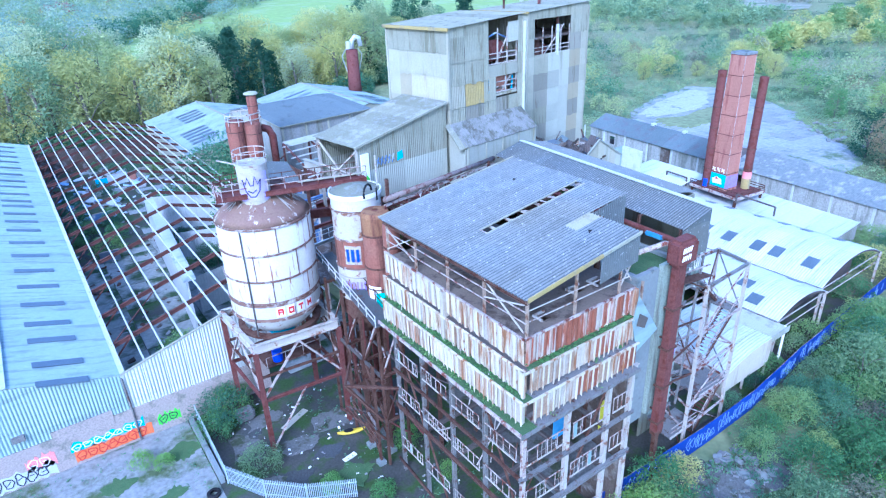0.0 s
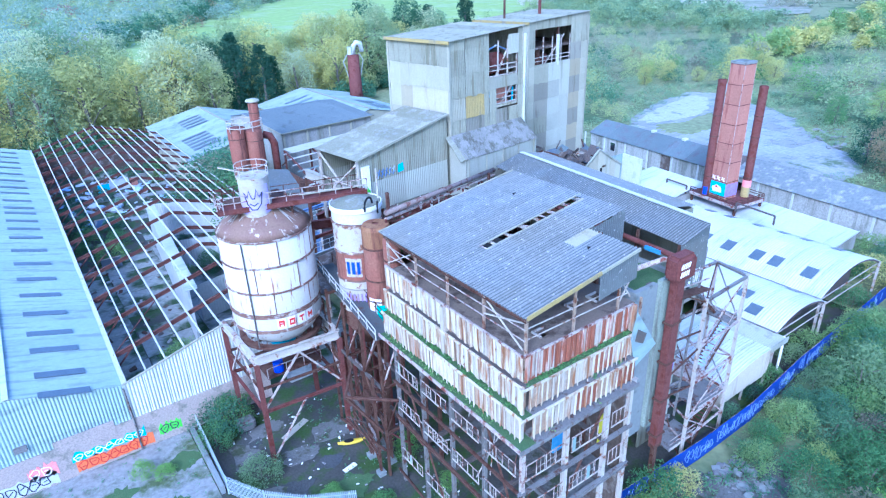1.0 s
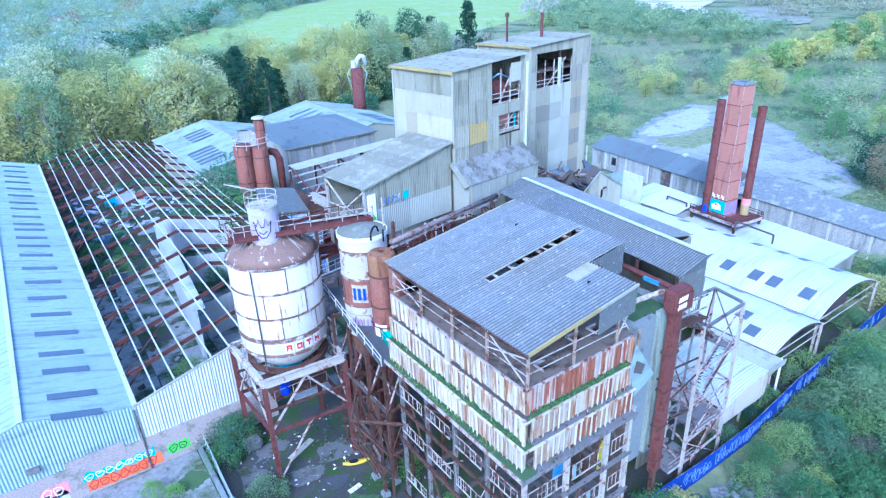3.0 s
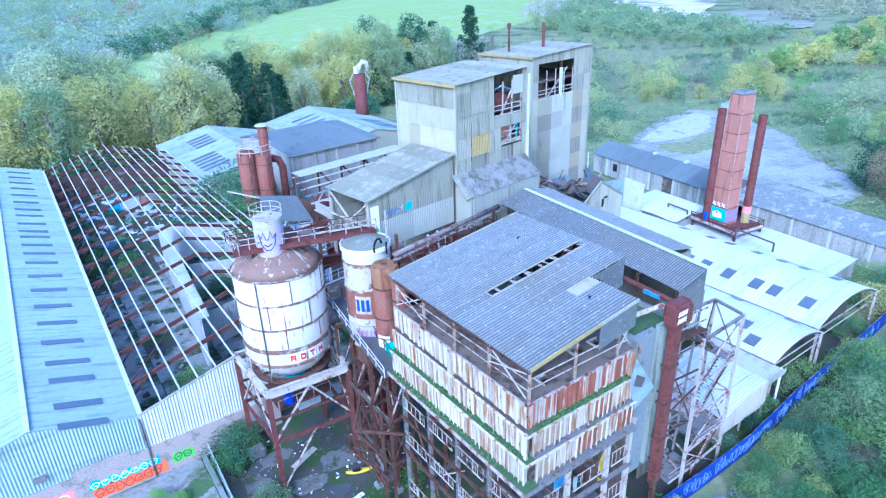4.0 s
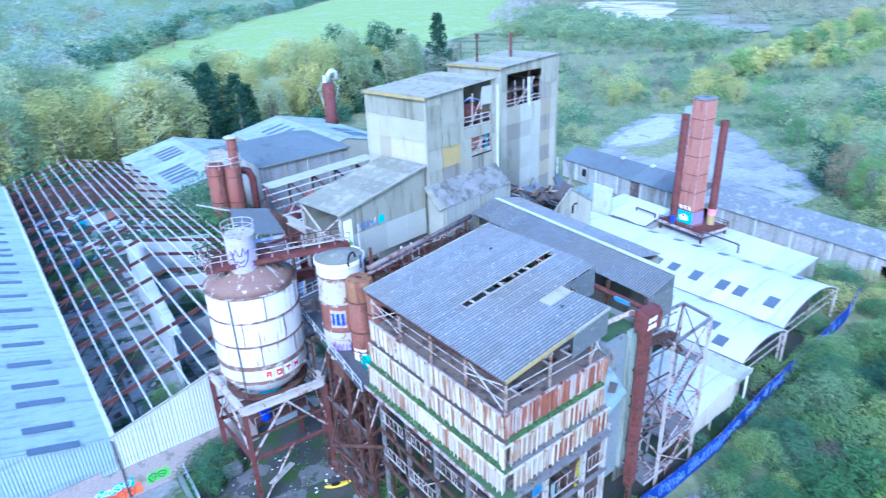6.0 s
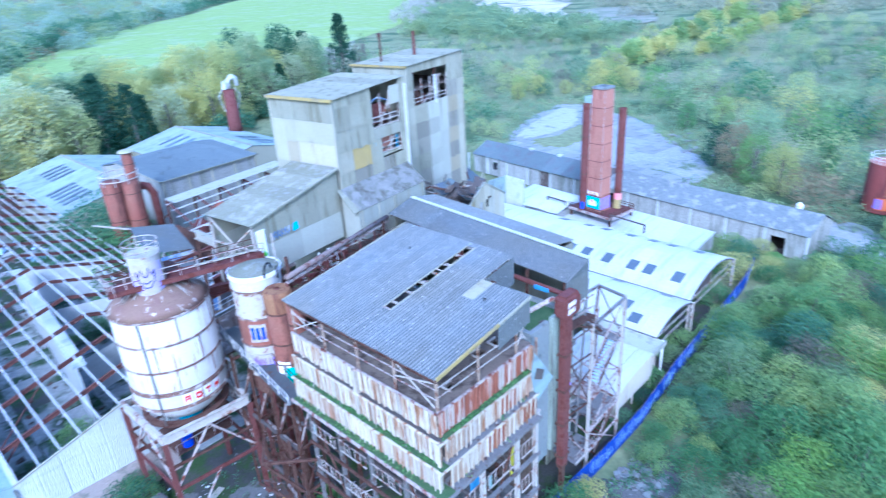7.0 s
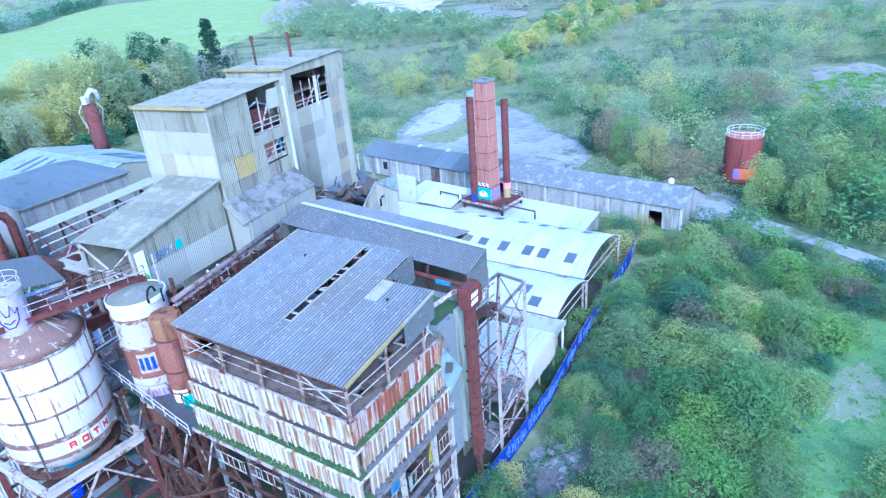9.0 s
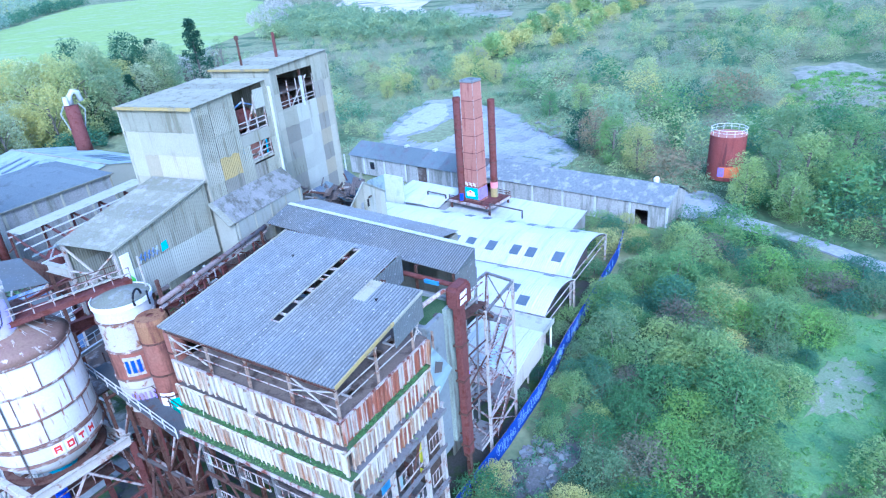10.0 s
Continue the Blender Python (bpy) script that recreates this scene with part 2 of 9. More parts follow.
    "sheet_mottled": mat("sheet_mottled", (0.165, 0.17, 0.165), 0.85, var=(0.215, 0.22, 0.21), scale=0.9, stain=(0.10, 0.105, 0.085), stain_amt=0.5, stain_scale=1.0, grain=0.25, rand=0.12),
    "flaked": mat("flaked", (0.435, 0.4, 0.365), 0.8, var=(0.313, 0.226, 0.183), scale=1.2, stain=(0.148, 0.0478, 0.0305), stain_amt=0.42, stain_scale=1.6),
    "paint_yellow": mat("paint_yellow", (0.65, 0.60, 0.03), 0.55, var=(0.55, 0.5, 0.05), scale=2),
    "paint_blue": mat("paint_blue", (0.03, 0.06, 0.55), 0.5, var=(0.05, 0.1, 0.5), scale=2),
    "blue_grey": mat("blue_grey", (0.10, 0.16, 0.30), 0.7, var=(0.16, 0.24, 0.40), scale=0.5, stain=(0.4, 0.45, 0.5), stain_amt=0.3),
    "paint_lilac": mat("paint_lilac", (0.36, 0.30, 0.70), 0.6, var=(0.58, 0.55, 0.80), scale=1.5, grain=0.1),
    "paint_silver": mat("paint_silver", (0.55, 0.58, 0.62), 0.6, var=(0.4, 0.45, 0.5), scale=2),
    "blue_sheet": mat("blue_sheet", (0.14, 0.17, 0.20), 0.6, var=(0.10, 0.12, 0.15), scale=0.8),
    "puddle": mat("puddle", (0.07, 0.075, 0.075), 0.12, var=(0.1, 0.1, 0.1), scale=0.5),
    "shed_floor": mat("shed_floor", (0.30, 0.31, 0.29), 0.85, var=(0.17, 0.18, 0.17), scale=0.12, stain=(0.045, 0.075, 0.0338), stain_amt=0.5, stain_scale=0.16, bump=0.3),
    "hall_roof": mat("hall_roof", (0.27, 0.325, 0.32), 0.8, var=(0.23, 0.28, 0.275), scale=0.2, stain=(0.18, 0.22, 0.21), stain_amt=0.25, stain_scale=0.3, grain=0.1, rand=0.08),
    "hall_worn": mat("hall_worn", (0.16, 0.18, 0.18), 0.85, var=(0.22, 0.235, 0.225), scale=0.15, stain=(0.30, 0.31, 0.29), stain_amt=0.35, stain_scale=0.5, grain=0.2, rand=0.05),
    "hall_grey": mat("hall_grey", (0.125, 0.15, 0.155), 0.8, var=(0.155, 0.18, 0.18), scale=0.2, stain=(0.10, 0.12, 0.12), stain_amt=0.25, stain_scale=0.4, grain=0.12, rand=0.06),
    "pane": mat("pane", (0.22, 0.30, 0.29), 0.4, var=(0.25, 0.36, 0.33), scale=1.5),
    "wall_green": mat("wall_green", (0.313, 0.365, 0.304), 0.85, var=(0.252, 0.296, 0.252), scale=0.5, stain=(0.157, 0.165, 0.139), stain_amt=0.35, stain_scale=0.6, streak=True),
    "louvre_worn": mat("louvre_worn", (0.522, 0.479, 0.392), 0.8, var=(0.4, 0.331, 0.244), scale=1.0, stain=(0.30, 0.16, 0.085), stain_amt=0.45, stain_scale=1.1, streak=True, grain=0.18, rand=0.2),
    "slate": mat("slate", (0.12, 0.15, 0.155), 0.8, var=(0.16, 0.185, 0.185), scale=0.3, stain=(0.13, 0.13, 0.14), stain_amt=0.35, stain_scale=0.4, grain=0.2, rand=0.12),
    "render_pale": mat("render_pale", (0.38, 0.375, 0.335), 0.9, var=(0.27, 0.27, 0.245), scale=0.25, stain=(0.21, 0.215, 0.18), stain_amt=0.45, stain_scale=0.7, streak=True, bump=0.15, rand=0.10),
    "plaster": mat("plaster", (0.304, 0.304, 0.28), 0.9, var=(0.232, 0.232, 0.212), scale=0.3, stain=(0.2, 0.2, 0.16), stain_amt=0.35, stain_scale=0.4, streak=True, bump=0.15, rand=0.08),
    "stack_pink": mat("stack_pink", (0.39, 0.19, 0.135), 0.8, var=(0.32, 0.155, 0.11), scale=0.4, stain=(0.261, 0.104, 0.0783), stain_amt=0.25, stain_scale=0.8, streak=True, rand=0.10),
    "pale_rubble": mat("pale_rubble", (0.30, 0.30, 0.29), 0.9, var=(0.2, 0.2, 0.19), scale=1.5, rand=0.25),
}


def leafmat(name, a, b, c):
    """Foliage in which plants differ: three greens mixed by plant, and a little from leaf to leaf."""
    m = bpy.data.materials.new(name)
    m.use_nodes = True
    t = m.node_tree
    N, L = t.nodes, t.links
    bsdf = N["Principled BSDF"]
    bsdf.inputs["Roughness"].default_value = 0.75
    bsdf.inputs["Specular IOR Level"].default_value = 0.15
    geo, oi, at = N.new("ShaderNodeNewGeometry"), N.new("ShaderNodeObjectInfo"), N.new("ShaderNodeAttribute")
    at.attribute_name = "tint"
    r = N.new("ShaderNodeValToRGB")
    r.color_ramp.elements[0].color, r.color_ramp.elements[1].color = (*a, 1), (*c, 1)
    e = r.color_ramp.elements.new(0.5)
    e.color = (*b, 1)

    def calc(op, p, q):
        n = N.new("ShaderNodeMath")
        n.operation = op
        for k, v in ((0, p), (1, q)):
            if isinstance(v, float):
                n.inputs[k].default_value = v
            elif v is not None:
                L.new(v, n.inputs[k])
        return n.outputs[0]
    plant_ = calc('FRACT', calc('ADD', oi.outputs["Random"], at.outputs["Fac"]), None)
    L.new(calc('ADD', calc('MULTIPLY', plant_, 0.66), calc('MULTIPLY', geo.outputs["Random Per Island"], 0.34)), r.inputs["Fac"])
    L.new(r.outputs[0], bsdf.inputs["Base Color"])
    tr, mx = N.new("ShaderNodeBsdfTranslucent"), N.new("ShaderNodeMixShader")
    L.new(r.outputs[0], tr.inputs["Color"])
    mx.inputs[0].default_value = 0.45
    L.new(bsdf.outputs[0], mx.inputs[1])
    L.new(tr.outputs[0], mx.inputs[2])
    L.new(mx.outputs[0], N["Material Output"].inputs["Surface"])
    return m


LEAF = {
    "scrub": leafmat("leaf_scrub", (0.085, 0.20, 0.085), (0.17, 0.31, 0.115), (0.32, 0.43, 0.13)),
    "grey": leafmat("leaf_grey", (0.16, 0.25, 0.13), (0.22, 0.32, 0.15), (0.29, 0.37, 0.15)),
    "dark": leafmat("leaf_dark", (0.04, 0.10, 0.06), (0.06, 0.13, 0.075), (0.085, 0.17, 0.08)),
    "yellow": leafmat("leaf_yellow", (0.40, 0.43, 0.17), (0.52, 0.52, 0.18), (0.62, 0.58, 0.20)),
    "moss": leafmat("leaf_moss", (0.12, 0.25, 0.08), (0.17, 0.33, 0.10), (0.26, 0.38, 0.12)),
    "lush": leafmat("leaf_lush", (0.16, 0.33, 0.09), (0.24, 0.42, 0.11), (0.34, 0.48, 0.11)),
    "rustleaf": leafmat("leaf_russet", (0.24, 0.19, 0.11), (0.32, 0.26, 0.15), (0.37, 0.33, 0.17)),
    # distant wood: leaf colour greyed and lightened, haze mixed into it
    "far": leafmat("leaf_haze_far", (0.27, 0.38, 0.30), (0.36, 0.46, 0.34), (0.48, 0.54, 0.36)),
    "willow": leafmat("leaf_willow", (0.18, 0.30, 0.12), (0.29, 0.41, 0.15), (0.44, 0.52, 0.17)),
    # next four: belt and waste-ground leaves paled to carry distance haze
    "sallow": leafmat("leaf_haze_yellow", (0.32, 0.40, 0.18), (0.42, 0.48, 0.20), (0.54, 0.55, 0.20)),
    "ash": leafmat("leaf_haze_pale", (0.42, 0.49, 0.29), (0.53, 0.58, 0.33), (0.63, 0.64, 0.33)),
    "alder": leafmat("leaf_haze_green", (0.21, 0.32, 0.18), (0.30, 0.40, 0.21), (0.40, 0.47, 0.21)),
    "thorn": leafmat("leaf_haze_olive", (0.30, 0.32, 0.23), (0.38, 0.39, 0.26), (0.46, 0.44, 0.25)),
    "birch": leafmat("leaf_birch", (0.42, 0.42, 0.38), (0.50, 0.49, 0.42), (0.56, 0.54, 0.44)),
    "teal": leafmat("leaf_teal", (0.075, 0.17, 0.105), (0.12, 0.24, 0.135), (0.20, 0.32, 0.15)),
    "twig": leafmat("leaf_twig", (0.18, 0.17, 0.13), (0.24, 0.23, 0.16), (0.30, 0.31, 0.18)),
    "maroon": leafmat("leaf_maroon", (0.30, 0.11, 0.13), (0.36, 0.17, 0.17), (0.36, 0.24, 0.20)),
}


# ---- mesh helpers ----
def box(bm, x0, x1, y0, y1, z0, z1):
    vs = [bm.verts.new(p) for p in ((x0, y0, z0), (x1, y0, z0), (x1, y1, z0), (x0, y1, z0), (x0, y0, z1), (x1, y0, z1), (x1, y1, z1), (x0, y1, z1))]
    for f in ((0, 3, 2, 1), (4, 5, 6, 7), (0, 1, 5, 4), (1, 2, 6, 5), (2, 3, 7, 6), (3, 0, 4, 7)):
        bm.faces.new([vs[i] for i in f])
    return bm


def prism(bm, pts, dirv):
    """A closed solid: the polygon pts pushed along dirv."""
    d = Vector(dirv)
    a = [bm.verts.new(Vector(p)) for p in pts]
    b = [bm.verts.new(Vector(p) + d) for p in pts]
    n = len(pts)
    bm.faces.new(a[::-1])
    bm.faces.new(b)
    for i in range(n):
        bm.faces.new((a[i], a[(i + 1) % n], b[(i + 1) % n], b[i]))
    return bm


def bar(bm, p, q, w=0.15, h=None):
    """A straight member of rectangular section from p to q."""
    p, q = Vector(p), Vector(q)
    h = h or w
    d = (q - p).normalized()
    s = d.cross(Vector((0, 0, 1)))
    s = Vector((1, 0, 0)) if s.length < 1e-3 else s.normalized()
    u = s.cross(d).normalized()
    s, u = s * w / 2, u * h / 2
    a = [bm.verts.new(p + x) for x in (-s - u, s - u, s + u, -s + u)]
    b = [bm.verts.new(q + x) for x in (-s - u, s - u, s + u, -s + u)]
    bm.faces.new(a)
    bm.faces.new(b[::-1])
    for i in range(4):
        bm.faces.new((a[i], b[i], b[(i + 1) % 4], a[(i + 1) % 4]))
    return bm


def ibeam(bm, p, q, w=0.3, h=0.4, t=0.04):
    """A rolled steel member: two flanges and a web."""
    p, q = Vector(p), Vector(q)
    d = (q - p).normalized()
    s = d.cross(Vector((0, 0, 1)))
    s = Vector((1, 0, 0)) if s.length < 1e-3 else s.normalized()
    u = s.cross(d).normalized()
    bar(bm, p + u * (h / 2 - t / 2), q + u * (h / 2 - t / 2), w, t)
    bar(bm, p - u * (h / 2 - t / 2), q - u * (h / 2 - t / 2), w, t)
    bar(bm, p, q, t * 1.2, h - 2 * t)
    return bm


def lathe(bm, cx, cy, prof, n=32, cap=True, arc=(0, 360)):
    """A turned body about a vertical axis through profile points (radius, z)."""
    full = arc[1] - arc[0] >= 360
    m = n if full else n + 1
    rings = []
    for r, z in prof:
        ring = []
        for i in range(m):
            a = radians(arc[0] + (arc[1] - arc[0]) * i / n)
            ring.append(bm.verts.new((cx + r * math.cos(a), cy + r * math.sin(a), z)))
        rings.append(ring)
    for a, b in zip(rings, rings[1:]):
        for i in range(n):
            j = (i + 1) % m
            bm.faces.new((a[i], a[j], b[j], b[i]))
    if cap and full:
        bm.faces.new(rings[0][::-1])
        bm.faces.new(rings[-1])
    return bm


def pipe(bm, pts, r=0.15, n=10, close=True):
    """A round tube through the points."""
    P = [Vector(p) for p in pts]
    rings = []
    for i, p in enumerate(P):
        d = ((P[min(i + 1, len(P) - 1)] - p).normalized() + (p - P[max(i - 1, 0)]).normalized()).normalized()
        s = d.cross(Vector((0.31, 0.17, 0.93))).normalized()
        u = s.cross(d)
        rings.append([bm.verts.new(p + (s * math.cos(2 * math.pi * k / n) + u * math.sin(2 * math.pi * k / n)) * r) for k in range(n)])
    for a, b in zip(rings, rings[1:]):
        for i in range(n):
            bm.faces.new((a[i], a[(i + 1) % n], b[(i + 1) % n], b[i]))
    if close:
        bm.faces.new(rings[0][::-1])
        bm.faces.new(rings[-1])
    return bm


def wavy(bm, o, along, across, pitch=0.18, amp=0.03, th=0.0, steps=1, arch=0.0, sag=0.0, crest=False):
    """A corrugated sheet from corner o; the ridges run along the first vector. arch bows it up over its run, sag
    wobbles it. crest puts ridge faces in the second, lighter material slot.
    """
    o, a, c = Vector(o), Vector(along), Vector(across)
    nrm = a.cross(c).normalized()
    n = max(4, int(c.length / pitch * 4))
    prev = None
    for s in range(steps + 1):
        f = s / steps
        row = []
        for i in range(n + 1):
            g = i / n
            k = (0, 1, 0, -1)[i % 4] * amp
            p = o + a * f + c * g + nrm * (k + arch * 4 * f * (1 - f))
            if sag:
                p += nrm * sag * noise.noise(p * 0.35)
            row.append(bm.verts.new(p))
        if prev:
            for i in range(n):
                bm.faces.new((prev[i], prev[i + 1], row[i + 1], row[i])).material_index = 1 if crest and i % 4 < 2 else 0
        prev = row
    return bm


def part(name, bm, material, parent=None, label="", smooth=False, m=None):
    if m:
        bm.transform(m)
    me = bpy.data.meshes.new(name)
    bmesh.ops.recalc_face_normals(bm, faces=bm.faces)
    bm.to_mesh(me)
    bm.free()
    if smooth:
        me.shade_smooth()
    me.materials.append(M[material] if isinstance(material, str) else material)
    # second slot: ridge faces painted lighter, as if catching the light
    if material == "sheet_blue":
        me.materials.append(M["sheet_crest_lit"])
    ob = new(name, me)
    if parent:
        ob.parent = parent
        if parent.type == 'EMPTY':
            ob.matrix_parent_inverse = Matrix.Translation(-parent.location)
        if label:
            ob["label"] = label
    return ob


def thing(name, label, category, group="", kind="", at=(0, 0, 0)):
    e = new(name)
    e.location = at
    return tagged(e, label, category, group, kind)


def B():
    return bmesh.new()


def leaf_clump(rnd, verts, faces, c, r, n, size):
    for _ in range(n):
        d = Vector((rnd.gauss(0, 1), rnd.gauss(0, 1), rnd.gauss(0, 1))).normalized() * r * (0.55 + 0.45 * rnd.random())
        p = c + Vector((d.x, d.y, d.z * 0.8))
        u = Vector((rnd.gauss(0, 1), rnd.gauss(0, 1), rnd.gauss(0, 0.35))).normalized() * size * (0.6 + 0.8 * rnd.random())
        v = u.cross(Vector((rnd.gauss(0, 0.45), rnd.gauss(0, 0.45), 1))).normalized() * size * (0.4 + 0.5 * rnd.random())
        k = len(verts)
        verts += [p - u, p + v * 1.3, p + u]
        faces.append((k, k + 1, k + 2))


def frame_at(x, y, deg):
    """Local axes turned about the vertical at a corner."""
    return Matrix.Translation((x, y, 0)) @ Matrix.Rotation(radians(deg), 4, 'Z')


# ---- ground ----
def tz(x, y):
    """Height of the land: flat about the works, rising gently beyond."""
    d = max(0.0, math.hypot(x - 60, y - 60) - 200)
    return -0.25 + min(30, 0.012 * d) + (1.0 + 0.006 * d) * noise.noise(Vector((x, y, 0)) * 0.0016) * min(1, d / 250)


def ground_sheet():
    bm = B()
    xs = [-3500, -2000, -1200, -700, -400, -250, -150, -60] + [k * 40 for k in range(0, 30)] + [1200, 1300, 1400, 1500, 1650, 1900, 2500, 3200, 4200]
    grid = [[bm.verts.new((x, y, tz(x, y))) for y in xs] for x in xs]
    for i in range(len(xs) - 1):
        for j in range(len(xs) - 1):
            bm.faces.new((grid[i][j], grid[i + 1][j], grid[i + 1][j + 1], grid[i][j + 1]))
    return bm


tagged(part("ground", ground_sheet(), "ground", smooth=True), "rough autumn grassland and scrub reaching the horizon", "ground", kind="structure")


def slab(name, x0, x1, y0, y1, z, material, label, th=0.2):
    return tagged(part(name, box(B(), x0, x1, y0, y1, z - th, z), material), label, "ground", kind="structure")


slab("yard_ground", -60, 64, 0.9, 36, 0.0, "mud", "wet littered concrete yard with moss and puddles")


def patch(name, outline, lift, material, label, rag=0.12, n=10, seed=1.0, flat=False, category="ground"):
    """A ragged patch of ground that lies on the land; the outline is pulled in and out along its way."""
    pts = []
    for (ax, ay), (bx, by) in zip(outline, outline[1:] + outline[:1]):
        for i in range(n):
            pts.append(Vector((ax + (bx - ax) * i / n, ay + (by - ay) * i / n, 0)))
    c = sum(pts, Vector()) / len(pts)
    bm = B()
    rings = []
    for k in range(9):
        f = k / 8
        ring = []
        for i, p in enumerate(pts):
            w = 1 + rag * noise.noise(Vector((p.x, p.y, seed)) * (3.0 / (p - c).length)) + rag * 0.6 * noise.noise(Vector((p.x, p.y, seed)) * (11.0 / (p - c).length))
            q = c + (p - c) * w * f
            ring.append(bm.verts.new((q.x, q.y, (lift if flat else tz(q.x, q.y) + lift) - (0.3 if k == 8 else 0))))
        rings.append(ring)
    m = len(pts)
    bm.faces.new(rings[1])
    for a, b in zip(rings[1:], rings[2:]):
        for i in range(m):
            bm.faces.new((a[i], a[(i + 1) % m], b[(i + 1) % m], b[i]))
    for v in rings[0]:
        bm.verts.remove(v)
    return tagged(part(name, bm, material), label, category, kind="structure")


patch("field", [(-30, 330), (8, 454), (40, 420), (120, 554), (213, 708), (301, 802), (635, 1241), (900, 1500), (1180, 1500), (870, 905), (720, 745), (600, 590), (420, 450), (330, 400), (190, 325), (70, 285)], 0.4, "field", "bright green pasture on the far hillside", 0.02)
patch("quarry_ground", [(544, 473), (667, 557), (818, 662), (850, 534), (720, 440), (592, 374), (500, 300), (432, 254), (461, 300), (500, 360)], 1.5, "chalk", "bare pale quarry workings in the distance", 0.1)
patch("quarry_ground", [(600, 357), (660, 320), (548, 244), (475, 209), (436, 240), (510, 300)], 1.2, "spoil", "brown spoil ground beside the quarry", 0.12)
patch("bare_bank", [(190, -20), (215, -17), (261, -10), (275, -30), (245, -44), (203, -42)], 0.5, "spoil", "bare grey bank in the scrub with lime-green weeds", 0.15)
patch("clearing", [(29, -25), (40, -21), (48, -20), (58, -24), (68, -30), (70, -38), (58, -38), (46, -34), (34, -32)], 0.25, "meadow", "rough green grass clearing in the scrub", 0.15)
patch("dry_grass", [(42, -26), (50, -25), (57, -30), (52, -33), (44, -31)], 0.32, "dry_grass", "patch of dry pale grass in the clearing", 0.35)
far_yard = patch("far_yard", [(106, 58), (116, 84), (128, 93), (134, 97), (153, 103), (180, 108), (183, 97), (175, 77), (165, 62), (150, 51), (140, 38), (129, 29), (108, 30)], 0.35, "pad", "cracked pale concrete hardstanding with weeds", 0.06)
patch("pale_screed", [(129, 86), (131, 92.5), (150, 99), (176, 104), (177, 98), (160, 86), (147, 82.5)], 0.45, "screed", "pale smooth screed over the far end of the hardstanding", 0.12)
patch("grass_island", [(124, 79), (130, 85), (138, 81), (150, 83), (156, 83), (154, 78), (139, 71), (127, 72)], 0.6, "ground", "strip of grass across the hardstanding", 0.25)
patch("pad_strip", [(15.5, 0.2), (23, -0.1), (24, -4.2), (20, -5.5), (16, -2.6)], 0.3, "yard_dark", "bare concrete strip beside the hoarding", 0.2, 6, 3.0)
patch("side_yard", [(94, 8), (108, 8), (110, -6), (99, -14), (92, -26), (80, -45), (76, -44), (90, -22), (94, -8)], 0.35, "pad", "worn concrete track beside the low building", 0.1)

# ---- front louvre building ----
FX, FY = 11.0, 15.6      # plan of the framed block
ZP, ZB = 22.65, 15.5     # top of the louvres, bottom beam


